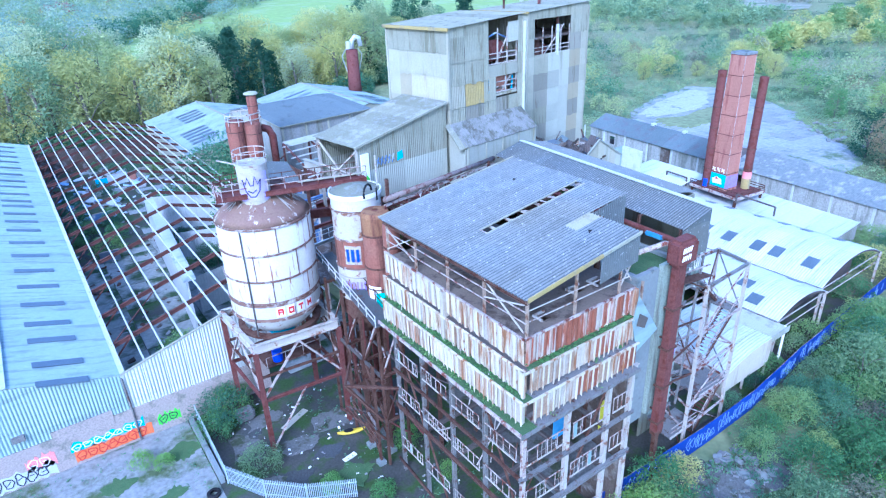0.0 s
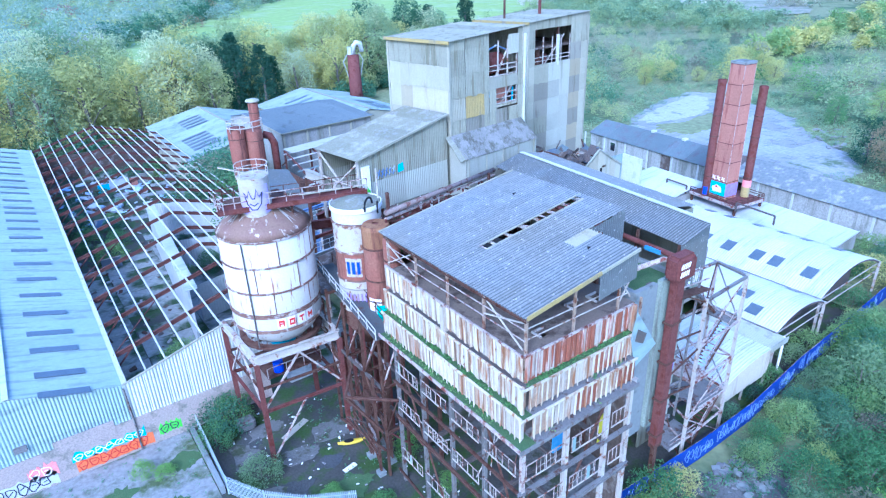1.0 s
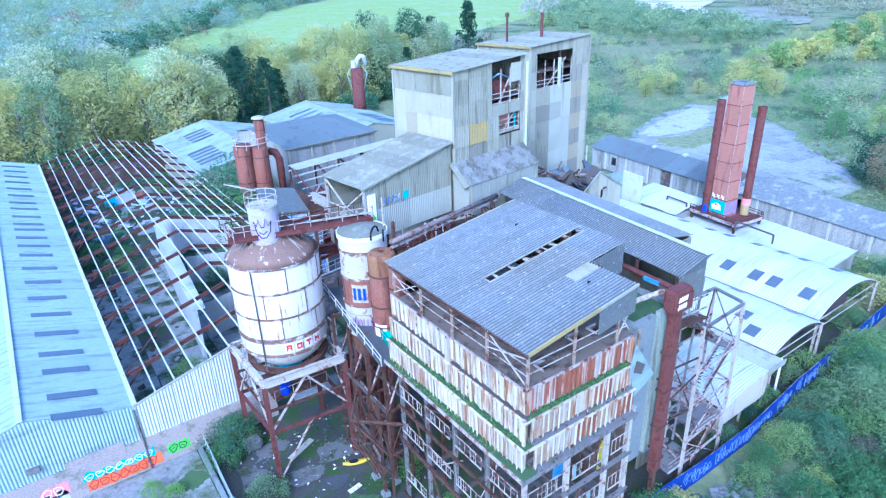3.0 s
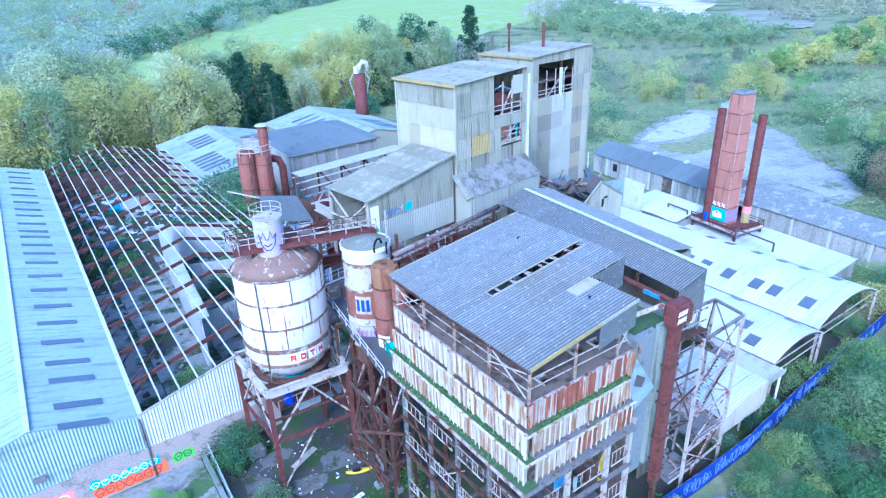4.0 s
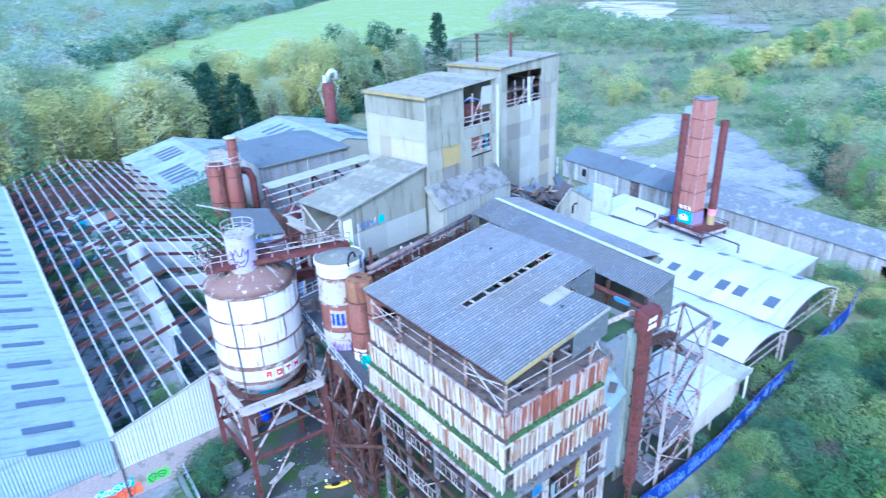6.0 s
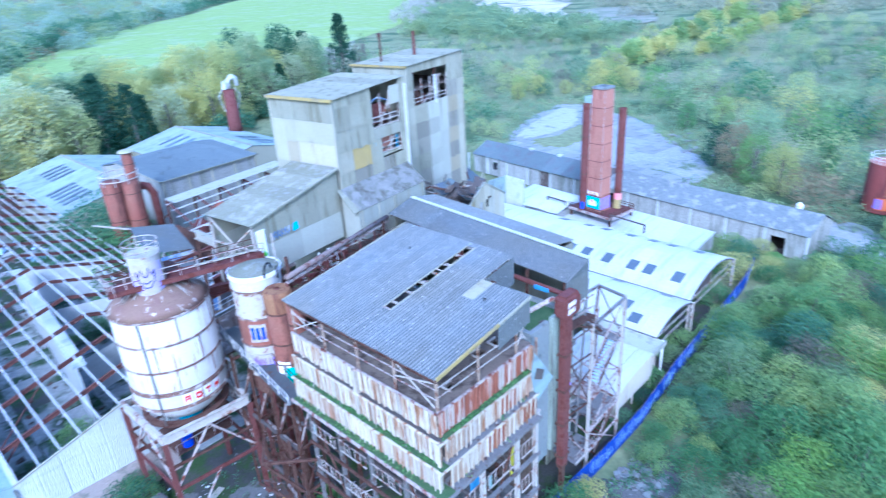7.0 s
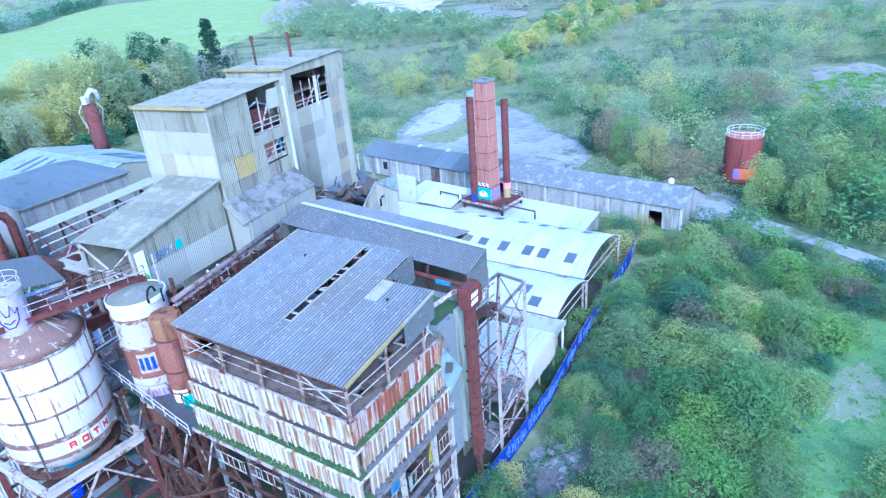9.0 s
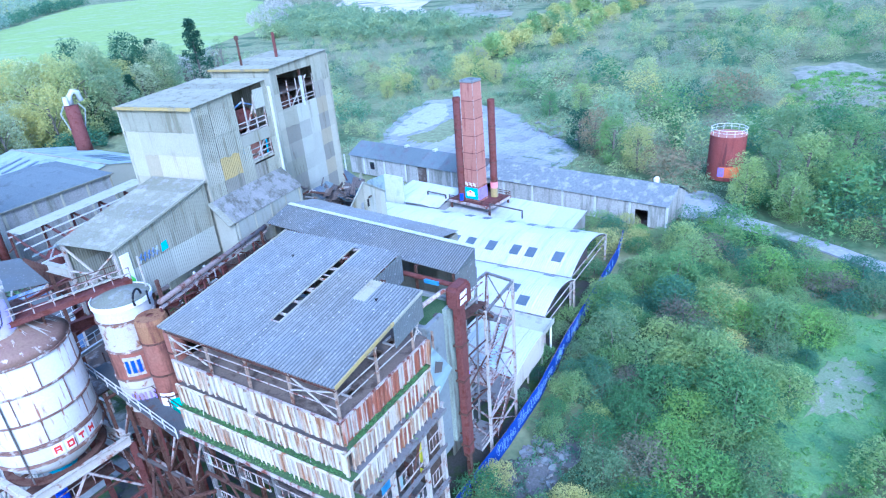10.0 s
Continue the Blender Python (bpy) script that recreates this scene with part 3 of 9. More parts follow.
def louvre_building():
    rnd = random.Random(2)
    t = thing("louvre_building", "derelict steel-framed block with rusty white louvres and corrugated roof", "building", at=(5, 8, 0))
    ys, xs = [0, 3.9, 7.8, 11.7, FY], [0, 4.3, 8.5, FX]
    for y in ys:
        part("column", ibeam(B(), (0.15, y, 0), (0.15, y, 15.2), 0.28, 0.3), "steel_grey" if y else "flaked", t)
        part("upper_column", ibeam(B(), (0.15, y, 15.2), (0.15, y, 25.0), 0.15, 0.17), "post_tan", t)
    for x in xs[1:]:
        part("column", ibeam(B(), (x, 0.1, 0), (x, 0.1, 15.2), 0.32, 0.36), "old_white", t)
        part("upper_column", ibeam(B(), (x, 0.1, 15.2), (x, 0.1, 25.1 + 0.14 * x if x < 10 else 22.5), 0.14, 0.16), "post_tan", t)
    for x in xs[1:]:
        part("column", ibeam(B(), (x, FY, 0), (x, FY, 25.1 + 0.11 * x), 0.28, 0.34), "rust", t)
    for y in ys[1:-1]:
        part("column", ibeam(B(), (FX - 0.3, y, 0), (FX - 0.3, y, 26.2), 0.28, 0.34), "rust", t)
    # upper floor with its open hatches
    hat = [(6.6, 7.7, 2.2, 2.9), (2.5, 3.3, 1.1, 1.8), (8.6, 9.4, 2.0, 2.8)]
    cells = sorted({0.3, FX - 0.4, *[h[0] for h in hat], *[h[1] for h in hat]})
    rows = sorted({0.3, FY - 0.1, *[h[2] for h in hat], *[h[3] for h in hat]})
    bm = B()
    for a, b in zip(cells, cells[1:]):
        for c, d in zip(rows, rows[1:]):
            if not any(h[0] <= a < h[1] and h[2] <= c < h[3] for h in hat):
                box(bm, a, b, c, d, 21.9, 22.15)
    bmesh.ops.remove_doubles(bm, verts=bm.verts, dist=1e-4)
    part("upper_floor", bm, "deck_brown", t, "dark brown upper floor deck with open hatches")
    for h in hat:
        part("hatch_kerb", box(B(), h[0] - 0.1, h[0], h[2] - 0.1, h[3] + 0.1, 22.15, 22.3), "old_white", t)
        part("hatch_kerb", box(B(), h[0], h[1] + 0.1, h[3], h[3] + 0.1, 22.15, 22.3), "old_white", t)
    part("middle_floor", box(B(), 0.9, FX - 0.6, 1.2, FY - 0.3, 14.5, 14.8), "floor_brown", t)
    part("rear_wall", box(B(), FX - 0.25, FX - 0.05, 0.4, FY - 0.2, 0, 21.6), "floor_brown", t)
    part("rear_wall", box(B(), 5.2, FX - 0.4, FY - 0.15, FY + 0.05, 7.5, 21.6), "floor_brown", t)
    part("lower_floor", box(B(), 4.2, FX - 0.6, 0.4, FY - 0.3, 6.6, 6.9), "yard_dark", t)
    for z, k in ((15.45, 0.62), (7.6, 0.4), (11.4, 0.22)):
        part("beam", ibeam(B(), (-0.1, -0.25, z), (-0.1, FY + 0.3, z), 0.22, k * 0.7), "flaked" if z > 15 else "rust", t)
        part("beam", ibeam(B(), (-0.25, -0.1, z), (FX + 0.3, -0.1, z), 0.3, k), "old_white" if z > 15 else "steel_grey", t)
    for y in ys[1:-1]:
        for z in (15.2, 7.4):
            part("cross_beam", ibeam(B(), (0.3, y, z), (FX - 0.4, y, z), 0.25, 0.4), "steel_dark", t)
    for x in xs[1:-1]:
        for z in (15.0, 11.2, 7.2):
            part("cross_beam", ibeam(B(), (x, 0.3, z), (x, FY - 0.2, z), 0.22, 0.35), "steel_dark", t)
    for k in range(9):
        a = (rnd.uniform(0.5, 5), rnd.uniform(0.5, FY - 1), rnd.uniform(1, 9))
        part("fallen_bar", bar(B(), a, (a[0] + rnd.uniform(-3, 4), a[1] + rnd.uniform(-4, 4), a[2] + rnd.uniform(1.5, 5)), 0.09), "rust" if k % 2 else "old_white", t)
    for a, b in (((0.1, 0.3, 7.9), (0.1, 3.7, 15)), ((0.1, 8, 0.3), (0.1, 11.5, 7.4)), ((4.5, 0.1, 7.8), (8.3, 0.1, 15)), ((0.3, 0.1, 0.2), (4.2, 0.1, 7.4)), ((0.1, 11.9, 7.8), (0.1, 15.3, 15))):
        part("brace", bar(B(), a, b, 0.13), "rust", t)
    # window strips of the two lower storeys
    def strip(p, q, z, h, n, keep):
        """A run of small steel windows: sill and head rails, thin frames with glazing bars, some panes left."""
        p, q = Vector(p), Vector(q)
        part("window_sill", bar(B(), (p.x, p.y, z), (q.x, q.y, z), 0.08, 0.08), "old_white", t)
        part("window_head", bar(B(), (p.x, p.y, z + h + 0.05), (q.x, q.y, z + h + 0.05), 0.06, 0.06), "flaked", t)
        for i in range(n):
            a, b = p.lerp(q, (i + 0.06) / n), p.lerp(q, (i + 0.9) / n)
            c = a.lerp(b, 0.5)
            r = rnd.random()
            part("mullion", bar(B(), (a.x, a.y, z), (a.x, a.y, z + h), 0.05), "flaked", t)
            if r < keep:
                bm = B()
                for u, v in (((a, z), (a, z + h)), ((b, z), (b, z + h)), ((a, z + h), (b, z + h)), ((c, z), (c, z + h)), ((a, z + h * 0.5), (b, z + h * 0.5))):
                    bar(bm, (u[0].x, u[0].y, u[1]), (v[0].x, v[0].y, v[1]), 0.022)
                part("window_frame", bm, "old_white", t)
                if r < keep * 0.12:
                    bm = B()
                    d = Vector((b.y - a.y, a.x - b.x, 0)).normalized() * 0.02
                    g = b if r < keep * 0.08 else c
                    prism(bm, [(a.x, a.y, z + 0.05), (g.x, g.y, z + 0.05), (g.x, g.y, z + h - 0.05), (a.x, a.y, z + h - 0.05)], d)
                    part("pane", bm, "pane", t)
    for y0, y1 in zip(ys, ys[1:]):
        strip((-0.12, y0 + 0.35, 0), (-0.12, y1 - 0.3, 0), 12.6 + 0.12 * (y1 % 3), 1.05, 5, 0.32)
        strip((-0.12, y0 + 0.35, 0), (-0.12, y1 - 0.3, 0), 8.9, 1.05, 5, 0.32)
        strip((-0.12, y0 + 0.35, 0), (-0.12, y1 - 0.3, 0), 3.4, 1.0, 4, 0.2)
    for x0, x1 in zip(xs, xs[1:]):
        strip((x0 + 0.35, -0.12, 0), (x1 - 0.3, -0.12, 0), 12.4, 1.25, 4, 0.34)
        strip((x0 + 0.35, -0.12, 0), (x1 - 0.3, -0.12, 0), 8.8, 1.25, 4, 0.34)
    part("door_panel", box(B(), 4.4, 5.6, 1.4, 1.5, 11.3, 13.3), "blue_cowl", t, "bright blue painted panel")
    part("painted_panel", box(B(), 9.3, 9.8, 1.3, 1.4, 9.2, 12.2), "paint_yellow", t, "yellow painted panel")
    # rails and braces of the open top storey
    for z in (23.45, 24.2):
        part("rail", bar(B(), (0.05, 0, z), (0.05, FY, z), 0.06), "flaked", t)
        part("rail", bar(B(), (0, 0.05, z), (9.4, 0.05, z), 0.06), "old_white", t)
    part("eaves_beam", ibeam(B(), (0.1, -0.1, 24.85), (0.1, FY + 0.4, 24.85), 0.22, 0.26), "rust", t)
    for a, b in (((0.1, 0.2, 22.7), (0.1, 3.8, 24.8)), ((0.1, 3.8, 23.6), (0.1, 0.2, 24.6)), ((0.1, 11.9, 24.8), (0.1, FY, 22.7)), ((0.1, 11.9, 23.0), (0.1, FY, 24.4)), ((8.6, 0.1, 23), (9.7, 0.1, 24.6)), ((8.6, 0.1, 24.6), (9.7, 0.1, 23.0))):
        part("brace", bar(B(), a, b, 0.08), "old_white", t)
    # louvre tiers: panels that hang from a cap rail and lean back to a ledge, with proud fins
    XR = 9.7
    tiers = [(22.45, 20.72), (20.45, 18.85), (18.55, 16.95)]
    for k, (za, zb) in enumerate(tiers):
        for axis in (0, 1):
            run = FY if axis == 0 else XR
            lips = (0.12, 0.40, 0.80, 1.25) if axis == 0 else (0.12, 0.60, 0.95, 1.35)
            dt, db, lip = lips[k], lips[k] - 0.04, lips[k + 1]

            def P(u, d, z):
                return (-d, u, z) if axis == 0 else (u, -d, z)

            def D(z, proud=0.0):
                return db + (dt - db) * (z - zb) / (za - zb) + proud
            wide = axis == 0 and k < 2 or axis == 1 and k == 0
            pit = (0.60, 0.50, 0.42)[k] if axis == 0 else (0.44, 0.46, 0.50)[k]
            n = int(run / pit)
            u0 = -D(za) if axis == 0 else 0.0
            if not wide:
                for i in range(5):
                    a, b = u0 + (run - u0) * i / 5, u0 + (run - u0) * (i + 0.97) / 5
                    bm = prism(B(), [P(a, D(zb), zb), P(b, D(zb), zb - 0.05), P(b, D(za), za), P(a, D(za), za)], P(0, -0.03, 0))
                    part("louvre_sheet", bm, rnd.choice(("louvre_rust", "louvre_tan", "louvre_worn") if axis else ("louvre_tan", "louvre_worn", "louvre_worn")), t)
            for i in range(n):
                u = u0 + (run - u0) * (i + 0.05) / n
                w = (run - u0) / n * (0.95 if wide else rnd.uniform(0.28, 0.42))
                if axis == 0 and abs(u + w / 2 - 7.8) < 0.3:
                    continue
                pr = rnd.uniform(0.0, 0.04) if wide else rnd.uniform(0.06, 0.14)
                l1, l2, l3 = zb + rnd.uniform(-0.2, 0.12), zb - rnd.uniform(-0.1, 0.28), zb + rnd.uniform(-0.15, 0.22)
                rib = 0.07 if wide else 0.03
                m_ = u + w * rnd.uniform(0.4, 0.6)
                bm = B()
                prism(bm, [P(u, D(l1, pr), l1), P(m_, D(l2, pr + rib), l2), P(m_, D(za, pr + rib), za), P(u, D(za, pr), za)], P(0, -0.03, 0))
                prism(bm, [P(m_, D(l2, pr + rib), l2), P(u + w, D(l3, pr), l3), P(u + w, D(za, pr), za), P(m_, D(za, pr + rib), za)], P(0, -0.03, 0))
                if axis == 1 and k == 0:
                    mk = "louvre_rust" if rnd.random() < 0.5 else "louvre_streaked"
                elif k == 0:
                    mk = rnd.choice(("louvre_white", "louvre_white", "louvre_white", "louvre_white", "louvre_worn"))
                else:
                    mk = "louvre_white" if rnd.random() < (0.9 if wide else 0.7) else "louvre_worn"
                part("louvre_panel" if wide else "louvre_fin", bm, mk, t)
                if wide:
                    v = u + w + 0.02
                    part("louvre_fin", prism(B(), [P(v, D(zb), zb - 0.1), P(v, D(zb, 0.12), zb + rnd.uniform(-0.1, 0.15)), P(v, D(za, 0.12), za), P(v, D(za), za)], P(0.04, 0, 0)), rnd.choice(("louvre_white", "louvre_worn", "old_white", "louvre_tan") if axis == 0 else ("louvre_rust", "louvre_rust", "old_white")), t)
            part("cap_rail", bar(B(), P(-dt - 0.05, dt + 0.03, za + 0.04), P(run + 0.1, dt + 0.03, za + 0.04), 0.14, 0.13), "flaked" if k == 0 else "louvre_white", t)
            part("ledge", box(B(), *((-lip, 0.08, -lip, run) if axis == 0 else (0.08, run, -lip, 0.08)), zb - 0.36, zb - 0.28), ("steel_dark" if k == 0 else "moss") if axis == 0 else ("moss" if k == 0 else "steel_grey"), t, "sheet ledge grown over with moss")
            if k == 2:
                part("ledge_lip", bar(B(), P(-lip, lip, zb - 0.36), P(run + 0.1, lip, zb - 0.36), 0.10, 0.28), "flaked" if axis == 0 else "steel_grey", t)
            if not (k == 0 and axis == 0):
                verts, faces = [], []
                full = axis == 0 or k == 0
                for i in range(int(run * 30)):
                    u = rnd.random() * run
                    if noise.noise(Vector((u * 0.9, k * 3.1, axis * 7.0))) < (-0.15 if full else 0.25):
                        continue
                    c = Vector(P(u, rnd.uniform(0.14, lip - 0.05), zb - 0.28 + rnd.random() ** 2 * 0.35))
                    leaf_clump(rnd, verts, faces, c, 0.12, 3, 0.08)
                me = bpy.data.meshes.new("ledge_weed")
                me.from_pydata(verts, [], faces)
                me.materials.append(LEAF["moss"])
                ob = new("ledge_weed", me)
                ob.parent = t
                ob.matrix_parent_inverse = Matrix.Translation(-t.location)
                tagged(ob, "green weeds growing on the ledge", kind="stuff")
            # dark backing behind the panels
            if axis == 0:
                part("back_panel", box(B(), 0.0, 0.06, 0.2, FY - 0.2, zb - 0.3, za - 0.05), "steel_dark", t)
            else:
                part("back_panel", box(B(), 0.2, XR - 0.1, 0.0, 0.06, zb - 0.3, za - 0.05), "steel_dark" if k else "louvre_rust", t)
    part("corner_post", box(B(), -0.5, -0.3, -0.5, -0.3, 15.6, 20.6), "louvre_white", t)
    part("mid_post", box(B(), -0.45, -0.02, 7.62, 7.98, 15.6, 22.4), "louvre_worn", t)
    part("end_post", box(B(), XR, XR + 0.25, -0.4, -0.05, 15.6, 22.5), "louvre_worn", t)
    for a in ((2.0, -0.8, 15.9), (5.1, -0.75, 18.2), (6.6, -0.8, 15.9), (8.4, -0.75, 18.2)):
        part("stay", bar(B(), a, (a[0] + 0.5, -0.12, a[2] + 1.5), 0.07), "old_white", t)
    for a in (2.5, 5.5, 9.6, 13.0):
        for z in (15.9, 18.2):
            part("stay", bar(B(), (-0.75, a, z), (-0.12, a + 0.5, z + 1.0), 0.05), "old_white", t)
    part("fallen_sheet", prism(B(), [(9.6, -0.75, 22.2), (12.1, -0.75, 18.7), (10.0, -0.72, 17.6), (9.2, -0.72, 20.2)], (0.02, 0.06, 0.03)), "shed_roof", t, "loose grey sheet hanging off the corner")
    part("sheet_hole", prism(B(), [(9.8, -0.80, 20.8), (10.8, -0.80, 20.1), (10.5, -0.80, 19.4), (9.6, -0.80, 19.9)], (0.01, 0.03, 0)), "steel_dark", t)
    # roof
    eave, top = (-0.15, 25.07), (13.6, 27.15)
    sl = (top[1] - eave[1]) / (top[0] - eave[0])

    def rz(x):
        return eave[1] + (x - eave[0]) * sl
    hy0, hy1, hx0, hx1 = 7.55, 8.45, 3.5, 13.0
    zones = [(eave[0], 13.6, hy1, 16.3), (eave[0], hx0, hy0, hy1), (hx1, 13.6, hy0, hy1), (eave[0], 13.6, 4.15, hy0), (eave[0], 9.85, -0.2, 4.15)]
    for x0, x1, y0, y1 in zones:
        nx, ny = max(1, round((x1 - x0) / 2.7)), max(1, round((y1 - y0) / 1.05))
        for i in range(nx):
            for j in range(ny):
                a, b = x0 + (x1 - x0) * i / nx, x0 + (x1 - x0) * (i + 1) / nx + (0.12 if i < nx - 1 else 0)
                c, d = y0 + (y1 - y0) * j / ny, y0 + (y1 - y0) * (j + 1) / ny
                lift = 0.012 * (nx - i) + rnd.uniform(0, 0.012)
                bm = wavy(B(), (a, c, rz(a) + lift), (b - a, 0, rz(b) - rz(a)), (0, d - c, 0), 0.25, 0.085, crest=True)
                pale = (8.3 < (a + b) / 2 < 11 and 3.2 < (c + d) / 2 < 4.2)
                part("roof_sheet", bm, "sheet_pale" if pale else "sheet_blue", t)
    for a, c in ((10.2, 12.5), (7.6, 2.2)):
        part("roof_hole", prism(B(), [(a, c, rz(a) + 0.10), (a + 0.45, c + 0.1, rz(a + 0.45) + 0.10), (a + 0.3, c + 0.35, rz(a + 0.3) + 0.10)], (0, 0, 0.01)), "black", t, "dark broken hole in the sheeting")
    for i in range(10):
        x = 0.2 + i * 1.45
        part("purlin", bar(B(), (x, 0 if x < 9.6 else 4.3, rz(x) - 0.18), (x, 16.1, rz(x) - 0.18), 0.1, 0.18), "old_white", t)
    for y in (hy0 + 0.06, hy1 - 0.06):
        part("rooflight_kerb", bar(B(), (hx0, y, rz(hx0) + 0.08), (hx1, y, rz(hx1) + 0.08), 0.07, 0.10), "sheet_pale", t)
    for x in (3.5, 6.0, 7.6, 9.2, 10.0, 11.6, 13.0):
        part("rooflight_bar", bar(B(), (x, hy0, rz(x) + 0.06), (x, hy1, rz(x) + rnd.uniform(-0.2, 0.1)), 0.08, 0.08), "flaked", t)
    part("gable_panel", wavy(B(), (9.85, 4.1, rz(9.85) - 0.05), (0, 0, -2.4), (3.75, 0, 0.55), 0.21, 0.03), "sheet_blue", t)
    part("gable_panel", wavy(B(), (6.2, -0.14, rz(6.2) - 0.05), (0, 0, -2.0), (3.6, 0, 0.5), 0.21, 0.03), "sheet_blue", t)
    part("fascia", bar(B(), (0, -0.22, rz(0)), (6.2, -0.22, rz(6.2)), 0.1, 0.26), "sheet_ochre", t)
    part("fascia", bar(B(), (6.2, -0.22, rz(6.2)), (9.85, -0.22, rz(9.85)), 0.1, 0.2), "sheet_pale", t)
    part("verge", bar(B(), (-0.1, 16.32, rz(0) + 0.05), (13.6, 16.32, rz(13.6) + 0.05), 0.14, 0.14), "sheet_pale", t)
    return t


louvre_building()


# ---- silo on its steel stand ----
SX, SY, SR = -4.75, 29.3, 4.15


def silo():
    t = thing("silo", "large white-painted storage silo with a rusty cone top", "silo", at=(SX, SY, 11.9))
    part("shell", lathe(B(), SX, SY, [(1.6, 11.6), (2.6, 12.0), (3.5, 12.9), (SR - 0.12, 13.8), (SR, 14.2), (SR, 23.0)], 64, cap=True), "silo_white", t, smooth=True)
    part("cone_top", lathe(B(), SX, SY, [(SR + 0.05, 22.95), (SR - 0.45, 23.5), (1.6, 24.9), (1.2, 25.0)], 48), "silo_cone", t, "rust-brown conical top with flaking white paint", smooth=True)
    rnd = random.Random(21)
    for k in range(15):
        a0 = -200 + 17 * k + rnd.uniform(-6, 6)
        r0, r1 = rnd.uniform(1.7, 2.6), rnd.uniform(2.7, SR - 0.5)
        w0, w1 = rnd.uniform(0.5, 2.0), rnd.uniform(1.0, 4.5)
        q = [(SX + r * math.cos(radians(a0 + d)), SY + r * math.sin(radians(a0 + d)), 24.94 - (r - 1.6) * 1.4 / (SR - 2.05)) for r, d in ((r0, -w0), (r1, -w1), ((r0 + r1) / 2, 0.3 * w1), (r1 * 0.97, w1), (r0, w0))]
        part("paint_run", prism(B(), q, (0, 0, 0.02)), "old_white", t, "white run of old paint")
    for z, h in ((14.0, 0.16), (15.5, 0.13), (15.75, 0.06), (17.9, 0.09), (20.4, 0.09), (22.85, 0.10)):
        part("hoop", lathe(B(), SX, SY, [(SR + 0.0, z - h), (SR + 0.10, z - h * 0.8), (SR + 0.10, z + h * 0.8), (SR + 0.0, z + h)], 64, cap=False), "seam", t)
    for k, (a, z0, z1) in enumerate(((-97, 20.5, 22.8), (-75, 18, 20.3), (-128, 18, 20.3), (-62, 15.8, 17.8), (-110, 15.8, 17.8), (-88, 14.2, 15.4), (-45, 20.5, 22.8))):
        x, y = SX + (SR + 0.02) * math.cos(radians(a)), SY + (SR + 0.02) * math.sin(radians(a))
        part("seam", bar(B(), (x, y, z0), (x, y, z1), 0.08), "seam", t)
    a = radians(-138)
    pts = [(SX + (SR + 0.12) * math.cos(a), SY + (SR + 0.12) * math.sin(a), z) for z in (22.5, 18, 14, 12.4)]
    part("down_pipe", pipe(B(), [(SX + (SR - 0.4) * math.cos(a - 0.1), SY + (SR - 0.4) * math.sin(a - 0.1), 23.2)] + pts, 0.07, 8), "steel_dark", t)
    # painted plates near the foot
    for k, a in enumerate((-106, -93, -80, -67)):
        bm = lathe(B(), SX, SY, [(SR + 0.02, 14.3), (SR + 0.05, 14.3), (SR + 0.05, 15.3), (SR + 0.02, 15.3)], 6, cap=False, arc=(a - 5.5, a + 5.5))
        plate = part("painted_plate", bm, "paint_white", t)
        bm = B()
        for da, z0, z1 in ((-2.6, 14.5, 15.1), (2.6, 14.5, 15.1)) if k != 2 else ((0, 14.5, 15.1),):
            lathe(bm, SX, SY, [(SR + 0.07, z0), (SR + 0.10, z0), (SR + 0.10, z1), (SR + 0.07, z1)], 2, cap=False, arc=(a + da - 0.9, a + da + 0.9))
        zz = 14.92 if k != 3 else 14.74
        lathe(bm, SX, SY, [(SR + 0.07, zz), (SR + 0.10, zz), (SR + 0.10, zz + 0.2), (SR + 0.07, zz + 0.2)], 4, cap=False, arc=(a - 3.5, a + 3.5))
        if k in (0, 3):
            lathe(bm, SX, SY, [(SR + 0.07, 14.7), (SR + 0.10, 14.7), (SR + 0.10, 14.84), (SR + 0.07, 14.84)], 4, cap=False, arc=(a - 3.0, a + 3.0))
        if k == 1:
            lathe(bm, SX, SY, [(SR + 0.07, 14.48), (SR + 0.10, 14.48), (SR + 0.10, 14.66), (SR + 0.07, 14.66)], 4, cap=False, arc=(a - 3.5, a + 3.5))
        tagged(part("painted_sign", bm, "paint_red", plate, "red painted bars"), kind="stuff")
    part("blue_funnel", lathe(B(), SX, SY, [(0.5, 9.2), (1.5, 11.2), (1.6, 11.6)], 20), "paint_cyan", t, "blue funnel under the silo", smooth=True)
    return t


